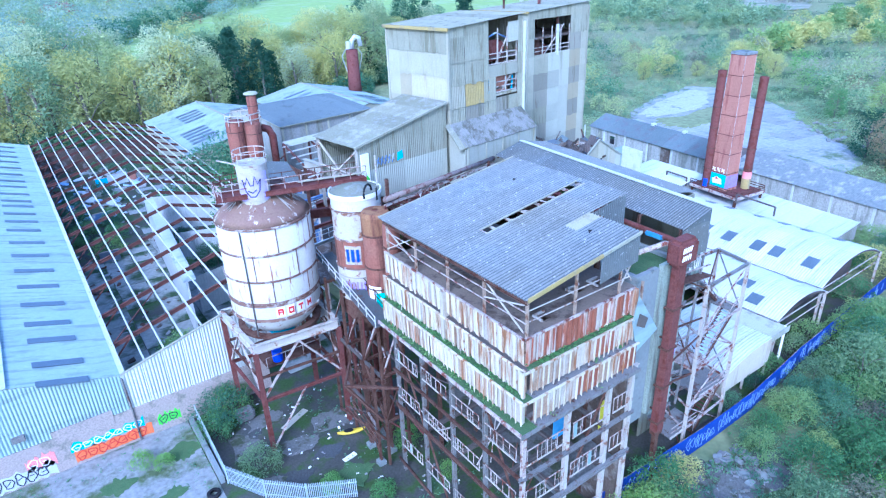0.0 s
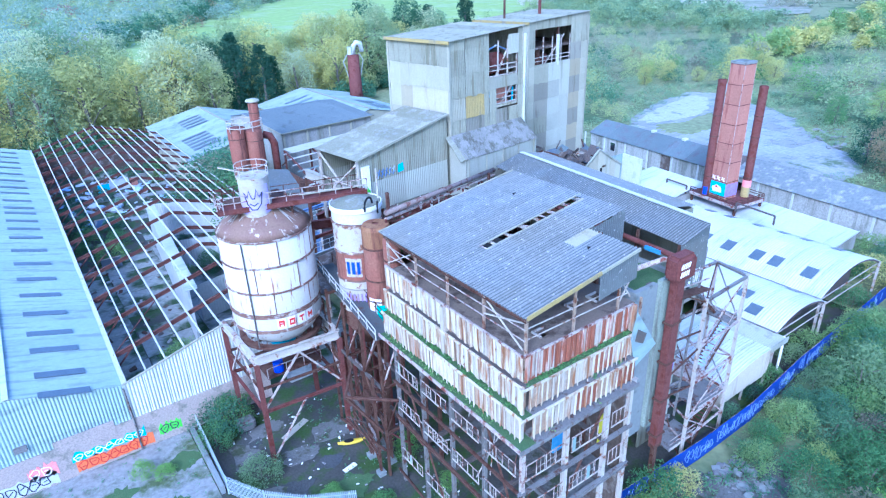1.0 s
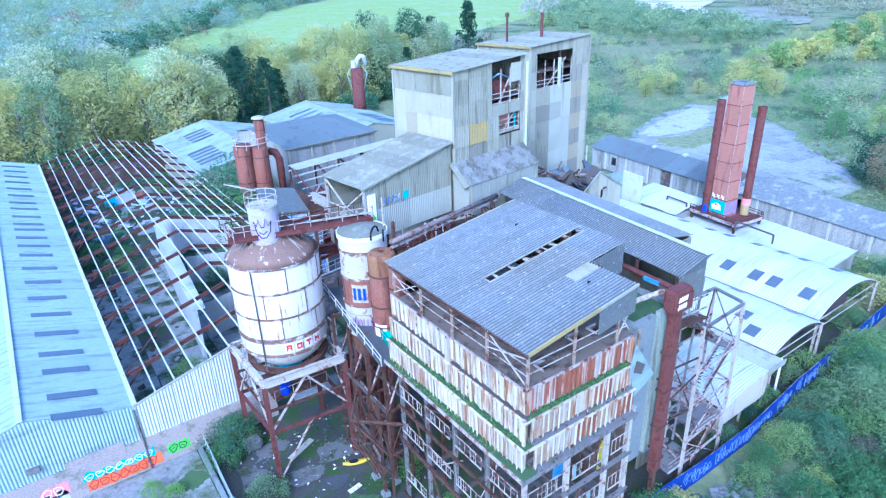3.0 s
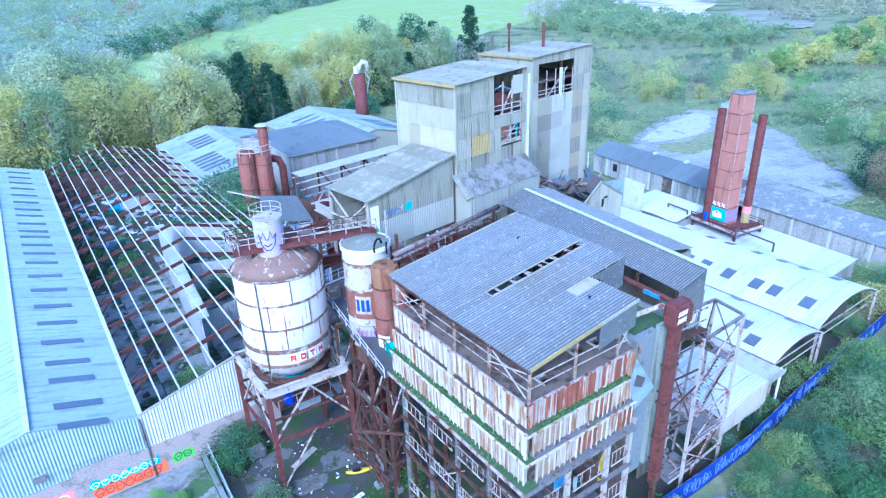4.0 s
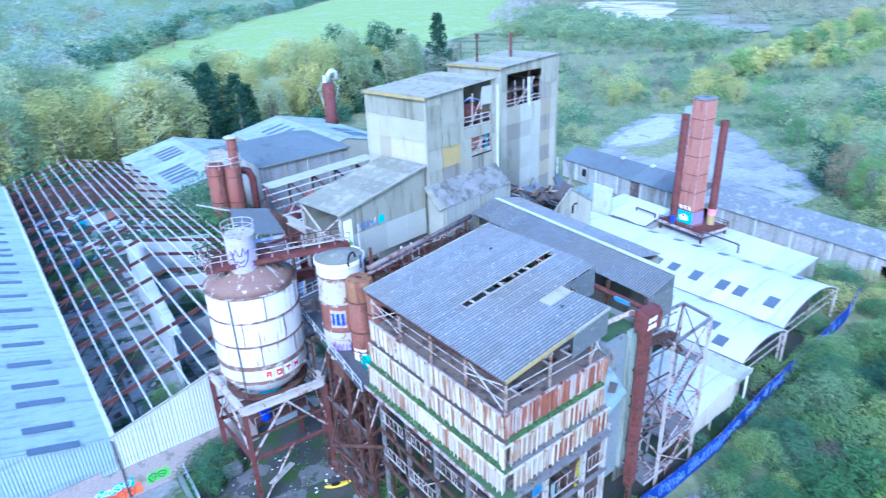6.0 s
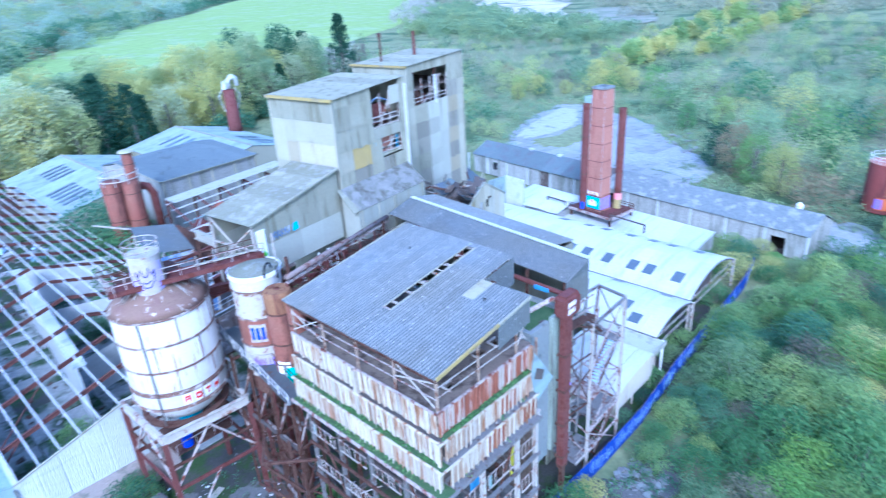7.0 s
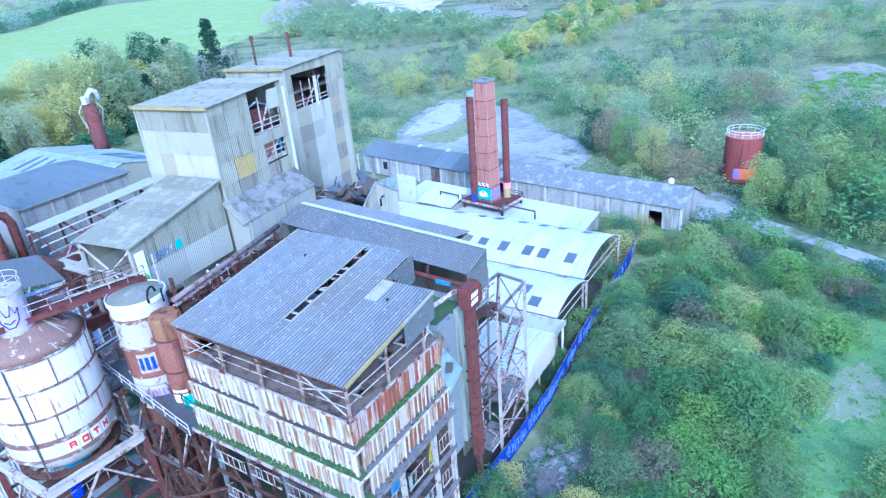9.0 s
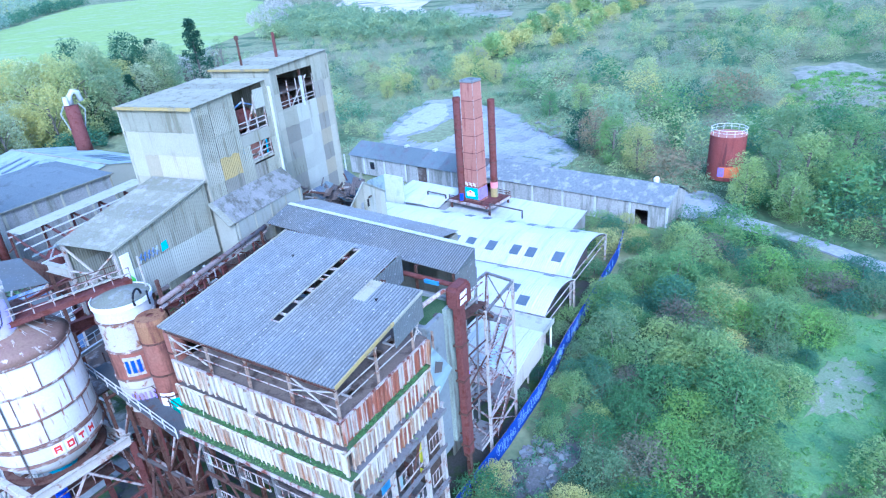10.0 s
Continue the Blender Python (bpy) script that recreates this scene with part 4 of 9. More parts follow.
def silo_stand():
    c = [(-8.75, 25.6), (-0.75, 25.0), (-0.55, 33.3), (-9.05, 33.9)]
    t = thing("silo_stand", "rusty red steel stand of braced legs under the silo", "stand", at=(SX, SY, 0))
    for x, y in c:
        part("leg", ibeam(B(), (x, y, 0), (x, y, 11.4), 0.42, 0.42), "oxide", t)
    for (a, b) in zip(c, c[1:] + c[:1]):
        part("top_girder", ibeam(B(), (*a, 11.75), (*b, 11.75), 0.4, 0.85), "old_white", t)
        part("tie_beam", ibeam(B(), (*a, 6.0), (*b, 6.0), 0.25, 0.3), "oxide", t)
        part("tie_beam", ibeam(B(), (*a, 8.6), (*b, 8.6), 0.2, 0.22), "rust", t)
        m = ((a[0] + b[0]) / 2, (a[1] + b[1]) / 2)
        part("brace", bar(B(), (*a, 6.2), (*m, 11.3), 0.18), "flaked", t)
        part("brace", bar(B(), (*b, 6.2), (*m, 11.3), 0.18), "flaked", t)
    part("brace", bar(B(), (-8.7, 25.5, 0.3), (-4.7, 25.3, 6.0), 0.15), "flaked", t)
    part("mid_deck", box(B(), -7.5, -2.0, 27, 32, 8.3, 8.45), "rust", t)
    for y in (27, 32):
        for x in (-7.5, -5.6, -3.8, -2.0):
            part("rail_post", bar(B(), (x, y, 8.45), (x, y, 9.5), 0.07), "flaked", t)
        part("hand_rail", bar(B(), (-7.5, y, 9.5), (-2.0, y, 9.5), 0.07), "flaked", t)
    part("blue_drum", lathe(B(), -6.2, 27.6, [(0.5, 8.5), (0.5, 9.6)], 14), "paint_blue", t, "blue drum on the middle deck")
    part("ring_beam", lathe(B(), SX, SY, [(3.3, 11.9), (3.9, 11.9), (3.9, 12.2), (3.3, 12.2)], 32, cap=False), "rust", t)
    return t


silo()
silo_stand()


# ---- tower ----
def clad_wall(t, m, u0, u1, z0, z1, cols, rh, seed, skip=(), pick=None):
    """Corrugated cladding of separate sheets in columns and rows; skip holds openings as (u0, u1, z0, z1)."""
    rnd = random.Random(seed)
    nz_ = max(1, round((z1 - z0) / rh))
    us = [u0 + (u1 - u0) * c for c in cols]
    for j in range(nz_):
        for i, (a, b) in enumerate(zip(us, us[1:])):
            c, d = z0 + (z1 - z0) * j / nz_, z0 + (z1 - z0) * (j + 1) / nz_ + 0.12
            if any(s[0] - 0.01 <= a and b <= s[1] + 0.01 and s[2] < (c + d) / 2 < s[3] for s in skip):
                continue
            k = pick(i, nz_ - 1 - j, rnd)
            bm = wavy(B(), (a, 0.0, c), (0, 0.0, d - c), (b - a, 0, 0), 0.24, 0.03)
            rag = rnd.uniform(0.02, 0.22)
            for v in bm.verts:
                if v.co.z < (c + d) / 2:
                    # the foot of each sheet is broken and stands off over the one below
                    v.co.z -= rag * max(0.0, noise.noise(Vector((v.co.x * 1.7, seed, c))) + 0.25)
                    v.co.y -= 0.07
            part("cladding_sheet", bm, k, t, m=m)


def tower(name, label, x, y, deg, w, dp, z0, zl, zr, cols, colsL, skip, seed, pickF, pickL):
    t = thing(name, label, "building", at=(x + 3, y + 4, 0))
    m = frame_at(x, y, deg)
    mL = m @ Matrix.Translation((0, dp, 0)) @ Matrix.Rotation(radians(-90), 4, 'Z')
    mR = m @ Matrix.Translation((w, 0, 0)) @ Matrix.Rotation(radians(90), 4, 'Z')
    mB = m @ Matrix.Translation((w, dp, 0)) @ Matrix.Rotation(radians(180), 4, 'Z')
    clad_wall(t, m, 0, w, z0, zl - 1.0, cols, 2.3, seed, skip, pickF)
    for a, b in zip(cols, cols[1:]):
        a, b = a * w, b * w
        if any(s[0] - 0.01 <= a and b <= s[1] + 0.01 and s[3] > zl - 0.5 for s in skip):
            continue
        bm = wavy(B(), (a, 0, zl - 1.0), (0, 0, 1.0), (b - a, 0, 0), 0.24, 0.035)
        for v in bm.verts:
            if v.co.z > zl - 0.5:
                v.co.z = zl + (zr - zl) * v.co.x / w
        part("cladding_sheet", bm, "sheet_grey", t, m=m)
    clad_wall(t, mL, 0, dp, z0, zl, colsL, 2.3, seed + 1, (), pickL)
    part("side_wall", wavy(B(), (0, 0, z0), (0, 0, zr - z0), (dp, 0, 0), 0.3, 0.03), "sheet_grey", t, m=mR)
    part("rear_wall", wavy(B(), (0, 0, z0), (0, 0, zl - z0), (w, 0, 0), 0.3, 0.03), "sheet_grey", t, m=mB)
    for i in range(5):
        a, b = -0.25 + (w + 0.5) * i / 5, -0.25 + (w + 0.5) * (i + 1) / 5
        part("roof_sheet", wavy(B(), (a, -0.25, zl + 0.06 + (zr - zl) * a / w + 0.01 * i), (b - a, 0, (zr - zl) / 5), (0, dp + 0.5, 0), 0.3, 0.04), "sheet_grey", t, m=m)
    part("eaves_trim", box(B(), -0.35, -0.2, -0.3, dp + 0.3, zl - 0.2, zl + 0.1), "sheet_ochre", t, m=m)
    for px, py in ((0, 0), (w, 0), (0, dp)):
        part("corner_trim", box(B(), px - 0.12, px + 0.12, py - 0.12, py + 0.12, z0, zl), "sheet_pale", t, m=m)
    for z in (14, 20, 26, zl - 6.6, zl - 3.4):
        part("floor", box(B(), 0.4, w - 0.4, 0.4, dp - 0.4, z - 0.25, z), "floor_brown", t, m=m)
    for u in (0.3, w / 2, w - 0.3):
        for v in (0.35, dp - 0.35):
            part("frame_column", ibeam(B(), (u, v, z0), (u, v, zl - 0.2), 0.25, 0.25), "rust", t, m=m)
    return t, m


def pick_plain(i, r, rnd):
    return "sheet_grey" if rnd.random() < 0.8 else "sheet_pale"


def pick_A(i, r, rnd):
    """The tower's long face: plain grey above, an ochre sheet and darker ones lower."""
    if r < 2:
        return "sheet_grey"
    if (i, r) in ((1, 2), (2, 2)):
        return "sheet_ochre" if i == 1 else "sheet_grey"
    if r == 2:
        return "sheet_pale" if i in (0, 2) else "sheet_grey"
    if r == 3:
        return "sheet_dark" if i in (1, 4) else "sheet_grey"
    return "sheet_grey"


def pick_AL(i, r, rnd):
    if r == 0:
        return "sheet_grey"
    if r == 1:
        return "sheet_pale"
    if r in (2,):
        return "sheet_cream" if i >= 2 else ("sheet_tan" if i == 1 else "sheet_pale")
    if r == 3:
        return "sheet_tan" if i == 1 else "sheet_pale"
    return "sheet_grey"


def pick_B(i, r, rnd):
    """The taller block's face is striped, sheet by sheet."""
    if r == 0:
        return "sheet_grey"
    base = ("sheet_pale", "sheet_dark", "sheet_cool", "sheet_cool", "sheet_tan", "sheet_pale")[i]
    if base == "sheet_tan" and r % 2 == 1:
        return "sheet_dark"
    if base == "sheet_dark" and r % 3 == 2:
        return "sheet_grey"
    return base


WA, WB = 11.2, 13.8
colA = [0, 0.2, 0.45, 0.52, 0.62, 0.80, 0.93, 1.0]
skA = [(0.52 * WA, 0.93 * WA, 31.6, 36.6), (0.62 * WA, 0.93 * WA, 29.4, 31.6)]
tA, mA = tower("process_tower", "tall derelict tower clad in patched grey and ochre sheets", 15.3, 27.7, 8, WA, 9.3, 0, 36.95, 37.5, colA, [0, 0.2, 0.4, 1.0], skA, 5, pick_A, pick_AL)
colB = [0, 0.10, 0.33, 0.52, 0.69, 0.88, 1.0]
skB = [(0.10 * WB, 0.69 * WB, 30.4, 34.6)]
tB, mB_ = tower("process_tower", "taller derelict tower block clad in striped corrugated sheets", 37.8, 40.5, 8, WB, 9.7, 0, 36.5, 37.0, colB, [0, 0.33, 0.66, 1.0], skB, 9, pick_B, pick_plain)


def opening_steel(t, m, u0, u1, z0, z1, seed, n=3):
    """Bent steelwork, rails and plant seen inside an open bay."""
    rnd = random.Random(seed)
    for u in [u0 + (u1 - u0) * i / n for i in range(n + 1)]:
        part("mullion", bar(B(), (u, 0.15, z0), (u, 0.15, z1), 0.12), "old_white", t, m=m)
    for z in (z0 + 0.25, z0 + 0.8, z0 + 1.3):
        part("guard_rail", bar(B(), (u0, 0.2, z), (u1, 0.2, z), 0.09), "old_white", t, m=m)
    part("cill_beam", box(B(), u0, u1, 0.0, 0.3, z0 - 0.1, z0 + 0.15), "sheet_pale", t, m=m)
    part("loose_brace", bar(B(), (u0 + 0.3 * (u1 - u0), 0.4, z0), (u0 + 0.85 * (u1 - u0), 0.3, z1), 0.14), "old_white", t, m=m)
    for k in range(4):
        u = rnd.uniform(u0 + 0.4, u1 - 0.6)
        part("plant_drum", lathe(B(), u, rnd.uniform(1.2, 2.4), [(0.5, z0), (0.5, z0 + rnd.uniform(0.8, 2.2))], 12), rnd.choice(["oxide", "rust", "paint_cyan"]), t, m=m)


opening_steel(tA, mA, 0.52 * WA, 0.93 * WA, 32.6, 36.4, 1)
opening_steel(tA, mA, 0.62 * WA, 0.93 * WA, 29.6, 31.6, 2, 2)
part("spandrel_beam", box(B(), 0.50 * WA, 0.94 * WA, -0.02, 0.3, 31.55, 32.5), "sheet_pale", tA, m=mA)
part("torn_sheet", wavy(B(), (0.78 * WA, -0.05, 34.9), (0, -0.05, 2.0), (0.15 * WA, 0, 0), 0.24, 0.04), "sheet_cool", tA, "torn corner sheet hanging over the opening", m=mA)
part("rust_panel", box(B(), 0.66 * WA, 0.84 * WA, 0.5, 0.6, 29.8, 31.4), "stack_pink", tA, "red rusted panel inside the opening", m=mA)
part("rust_panel", box(B(), 0.56 * WA, 0.72 * WA, 0.8, 0.9, 33.0, 35.2), "oxide", tA, "red machine housing inside the opening", m=mA)
part("machine_drum", lathe(B(), 0.78 * WA, 1.6, [(0.2, 32.6), (0.9, 33.2), (0.9, 34.6), (0.5, 35.0)], 18), "oxide", tA, smooth=True, m=mA)
part("blue_pipe", pipe(B(), [(0.54 * WA, 0.5, 35.5), (0.66 * WA, 0.45, 35.9), (0.84 * WA, 0.5, 35.2)], 0.09, 8), "blue_grey", tA, "blue pipe across the opening", m=mA)
part("blue_pipe", pipe(B(), [(0.89 * WA, 0.4, 29.8), (0.9 * WA, 0.4, 31.3)], 0.10, 8), "paint_cyan", tA, m=mA)
opening_steel(tB, mB_, 0.10 * WB, 0.69 * WB, 30.5, 34.4, 3, 4)
part("bay_post", box(B(), 0.47 * WB, 0.50 * WB, -0.03, 0.25, 30.4, 34.5), "sheet_white", tB, m=mB_)
part("down_pipe", pipe(B(), [(WA + 0.1, -0.25, 36.8), (WA + 0.1, -0.25, 22)], 0.16, 8), "sheet_white", tA, "white rainwater pipe", m=mA)
part("vent_pole", pipe(B(), [(2.6, 6.5, 36.3), (2.6, 6.5, 40.0)], 0.16, 8), "rust", tB, m=mB_)
part("vent_pole", pipe(B(), [(8.6, 5.0, 36.6), (8.6, 5.0, 40.3)], 0.22, 8), "oxide", tB, m=mB_)
part("pole_cap", lathe(B(), 2.6, 6.5, [(0.3, 40.0), (0.3, 40.5), (0.1, 40.6)], 10), "rust", tB, m=mB_)


# ---- annex and lean-to against the tower ----
def annex():
    t = thing("tower_annex", "sloping-roofed annex clad in pale corrugated sheets", "building", at=(9, 30, 0))
    m = frame_at(3.5, 26.05, 8)
    w, dp = 11.3, 6.4
    for v0 in (0, dp):
        for i in range(4):
            for j in range(2):
                a, b = w * i / 4, w * (i + 1) / 4
                z0, z1 = (22.6, 25.6) if j == 0 else (25.5, 28)
                if i == 0 and v0 == 0 and j == 0:
                    a = 1.2
                bm = wavy(B(), (a, v0 - 0.02 * j, z0), (0, 0, z1 - z0), (b - a, 0, 0), 0.24, 0.02)
                if j:
                    for q in bm.verts:
                        if q.co.z > 26.5:
                            q.co.z = 27.9 + 2.2 * q.co.x / w
                part("cladding_sheet", bm, "sheet_cool" if j == 0 else "sheet_grey", t, m=m)
    for i in range(5):
        a, b = -0.3 + (w + 0.3) * i / 5, -0.3 + (w + 0.3) * (i + 1) / 5
        for j in range(2):
            c = -0.2 + (dp + 0.4) * j / 2
            part("roof_sheet", wavy(B(), (a, c, 27.97 + 2.2 * a / w + 0.012 * (5 - i)), (b - a + 0.1, 0, 2.2 * (b - a) / w), (0, (dp + 0.4) / 2, 0), 0.26, 0.04), "sheet_moss", t, m=m)
    part("verge", bar(B(), (-0.3, -0.25, 27.95), (w, -0.25, 30.15), 0.12, 0.2), "sheet_pale", t, m=m)
    for v in (0.1, dp - 0.1):
        part("end_post", ibeam(B(), (0.1, v, 20), (0.1, v, 27.8), 0.25, 0.25), "old_white", t, m=m)
    for a, b in (((0.1, 0.2, 23), (0.1, dp - 0.2, 27.5)), ((0.1, dp - 0.2, 23), (0.1, 0.2, 27.5)), ((0.1, 0.1, 25.2), (0.1, dp, 25.2)), ((0.1, 0.1, 23), (0.1, dp, 23))):
        part("end_brace", bar(B(), a, b, 0.14), "old_white", t, m=m)
    part("graffiti_board", box(B(), 0.35, 1.25, -0.15, -0.05, 23.2, 27.2), "paint_white", t, "white board with green paint", m=m)
    part("paint_patch", prism(B(), [(0.5, -0.17, 23.5), (1.1, -0.17, 23.4), (1.15, -0.17, 24.8), (0.8, -0.17, 25.3), (0.45, -0.17, 24.6)], (0, 0.015, 0)), "paint_green", t, "green paint patch", m=m)
    bm = B()
    for k in range(5):
        bar(bm, (2.2 + k * 0.45, -0.08, 25.7), (2.45 + k * 0.45, -0.08, 26.5), 0.08)
        bar(bm, (2.2 + k * 0.45, -0.08, 26.3), (2.5 + k * 0.45, -0.08, 25.9), 0.07)
    tagged(part("graffiti", bm, "blue_grey", t, m=m), kind="stuff")
    part("paint_patch", prism(B(), [(4.6, -0.09, 25.7), (5.4, -0.09, 25.8), (5.3, -0.09, 26.6), (4.7, -0.09, 26.5)], (0, 0.015, 0)), "paint_cyan", t, m=m)
    return t


def lean_to():
    t = thing("lean_to", "low lean-to with a mottled corrugated roof against the tower", "building", at=(20, 26, 0))
    m = frame_at(14.4, 27.5, 8)
    for k in range(7):
        part("roof_sheet", wavy(B(), (0.6 + 11.3 * k / 7, 0.0, 27.8 + 0.012 * (k % 2)), (0, -2.45, -2.0), (11.3 / 7, 0, 0), 0.3, 0.09, crest=True), "sheet_mottled", t, m=m)
    part("wall", box(B(), 0.9, 11.9, -2.35, -2.2, 20, 25.75), "sheet_cool", t, m=m)
    for k in range(5):
        part("wall_rib", box(B(), 1.0 + 2.6 * k, 1.15 + 2.6 * k, -2.42, -2.35, 20, 25.7), "sheet_pale", t, m=m)
    part("hip_end", prism(B(), [(0.0, -0.1, 27.7), (0.55, 0.0, 27.8), (0.9, -2.4, 25.8), (0.0, -2.2, 25.6)], (0, 0, 0.08)), "sheet_moss", t, m=m)
    for u0 in (0.7, 11.7):
        part("end_wall", prism(B(), [(u0, -2.2, 20), (u0, 0, 20), (u0, 0, 27.7), (u0, -2.2, 25.7)], (0.15, 0, 0)), "sheet_cool", t, m=m)
    return t


annex()
lean_to()


# ---- middle deck between the blocks ----
def deck():
    t = thing("process_deck", "rusty mossy process deck carried on steel columns", "platform", at=(12, 22, 0))
    m = frame_at(0, 0, 0)
    part("deck_plate", box(B(), 3.4, 27.5, 17.0, 25.2, 21.4, 21.8), "deck_rust", t)
    for x in (3.8, 9, 15, 21, 27):
        for y in (17.2, 25.0):
            part("column", ibeam(B(), (x, y, 0), (x, y, 21.4), 0.35, 0.35), "rust", t)
    part("rear_wall", box(B(), 3.4, 27.5, 25.25, 25.45, 8, 22.4), "floor_brown", t)
    for k, (a, b) in enumerate((((4.5, 24.6, 22.2), (13, 24.9, 22.2)), ((5, 23.8, 22.0), (12.5, 23.2, 22.0)), ((6, 20, 22.0), (16, 21, 22.0)), ((14, 19, 22.1), (22, 23, 22.1)))):
        part("floor_beam", ibeam(B(), a, b, 0.3, 0.5), "oxide", t)
    return t


deck()
verts, faces = [], []
rnd = random.Random(8)
for k in range(260):
    x, y = rnd.uniform(3.6, 27), rnd.uniform(17.2, 25)
    if noise.noise(Vector((x * 0.35, y * 0.35, 4))) > 0.05:
        leaf_clump(rnd, verts, faces, Vector((x, y, 21.95)), 0.3, 9, 0.13)
me = bpy.data.meshes.new("deck_weeds")
me.from_pydata(verts, [], faces)
me.materials.append(LEAF["moss"])
tagged(new("deck_weeds", me), "green weeds and moss on the process deck", "weeds", kind="stuff")


# ---- roofed shed behind the front block ----
def ridge_shed():
    t = thing("upper_shed", "long shed with a grey corrugated gable roof and pale ridge", "building", at=(20, 11, 0))
    dx = 2.4
    n = 12
    for side in (-1, 1):
        for i in range(0 if side < 0 else 2, n):
            f0, f1 = i / n, (i + 1) / n
            p = (20.25 + dx * f0, 1.2 + 24 * f0, 25.15 + 0.01 * (i % 2))
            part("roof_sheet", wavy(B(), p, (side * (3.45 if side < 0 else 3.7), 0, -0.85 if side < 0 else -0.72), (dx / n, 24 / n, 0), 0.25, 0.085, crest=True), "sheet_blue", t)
        for i in range(0, 7):
            f = i / 6
            part("rafter", bar(B(), (20.25 + dx * f, 1.4 + 23.5 * f, 24.9), (20.25 + dx * f + (-3.4 if side < 0 else 0.1), 1.4 + 23.5 * f, 24.1), 0.12), "rust", t)
    for i in range(6):
        f0, f1 = i / 6, (i + 0.985) / 6
        part("ridge_cap", bar(B(), (20.25 + dx * f0, 1.1 + 24 * f0, 25.27), (20.25 + dx * f1, 1.1 + 24 * f1, 25.27), 0.45, 0.08), "sheet_white", t)
    part("end_wall", wavy(B(), (16.8, 1.25, 21.6), (0, 0, 2.6), (3.5, 0, 0), 0.21, 0.03), "sheet_blue", t)
    bm = prism(B(), [(16.8, 1.25, 24.15), (20.3, 1.25, 24.15), (20.3, 1.25, 25.1)], (0, 0.08, 0))
    part("gable_end", bm, "sheet_blue", t)
    part("side_wall", box(B(), 20.2, 20.35, 1.35, 5.2, 21.4, 25.0), "sheet_grey", t)
    part("side_wall", box(B(), 20.2, 20.35, 2.7, 5.2, 6.2, 21.4), "wall_green", t)
    part("side_wall", box(B(), 24.2, 24.35, 5.4, 25, 0, 24.25), "sheet_grey", t)
    part("end_wall", box(B(), 20.4, 24.2, 5.2, 5.35, 0, 24.25), "sheet_grey", t)
    for i in range(7):
        y = 1.5 + i * 3.8
        part("post", ibeam(B(), (16.95 + 0.09 * i, y, 21), (16.95 + 0.09 * i, y, 24.2), 0.2, 0.2), "rust", t)
    part("eaves_pipe", pipe(B(), [(16.5, 1.0, 23.4), (16.9, 10, 23.4), (17.5, 16, 23.4)], 0.22, 10), "oxide", t)
    # a small flat blue sign, its writing left off
    part("blue_cowl", box(B(), 16.2, 16.8, 2.6, 4.0, 23.2, 23.5), "blue_cowl", t, "small bright blue sign under the eaves")
    part("lower_wall", box(B(), 17.2, 20.15, 2.4, 2.65, 6.2, 21.4), "wall_green", t, "pale green rendered wall")
    for z in (6, 9.5, 13, 16.5, 20):
        part("string_beam", ibeam(B(), (17.1, 2.25, z), (20.3, 2.25, z), 0.2, 0.3), "steel_grey", t)
    part("graffiti_patch", prism(B(), [(17.8, 2.36, 10.2), (19.7, 2.36, 10.0), (20.0, 2.36, 12.2), (18.8, 2.36, 12.6), (17.7, 2.36, 11.6)], (0, 0.02, 0)), "paint_violet", t, "violet and cyan graffiti")
    return t


ridge_shed()


def concrete_bin():
    t = thing("concrete_bin", "tall grey concrete bin with a mossy top", "bin", at=(13.5, 4, 0))
    part("wall", box(B(), 11.2, 13.65, 0.7, 1.1, 9.0, 22.4), "concrete", t)
    part("slot_wall", box(B(), 13.65, 14.15, 1.5, 1.7, 9.0, 22.0), "steel_dark", t, "dark recessed slot in the concrete")
    part("wall", box(B(), 14.15, 16.6, 0.7, 1.1, 9.0, 22.4), "wall_green", t, "pale green stained wall")
    part("wall", box(B(), 11.2, 11.6, 1.1, 14.0, 9.0, 22.4), "concrete", t)
    part("wall", box(B(), 16.2, 16.6, 1.1, 14.0, 9.0, 22.2), "concrete", t)
    part("fill", box(B(), 11.6, 16.2, 1.1, 14.0, 21.3, 21.9), "moss", t, "moss and earth on the top")
    for x in (11.4, 16.4):
        for y in (0.9, 13.5):
            part("leg", ibeam(B(), (x, y, 0), (x, y, 9.0), 0.4, 0.4), "rust", t)
    return t


concrete_bin()


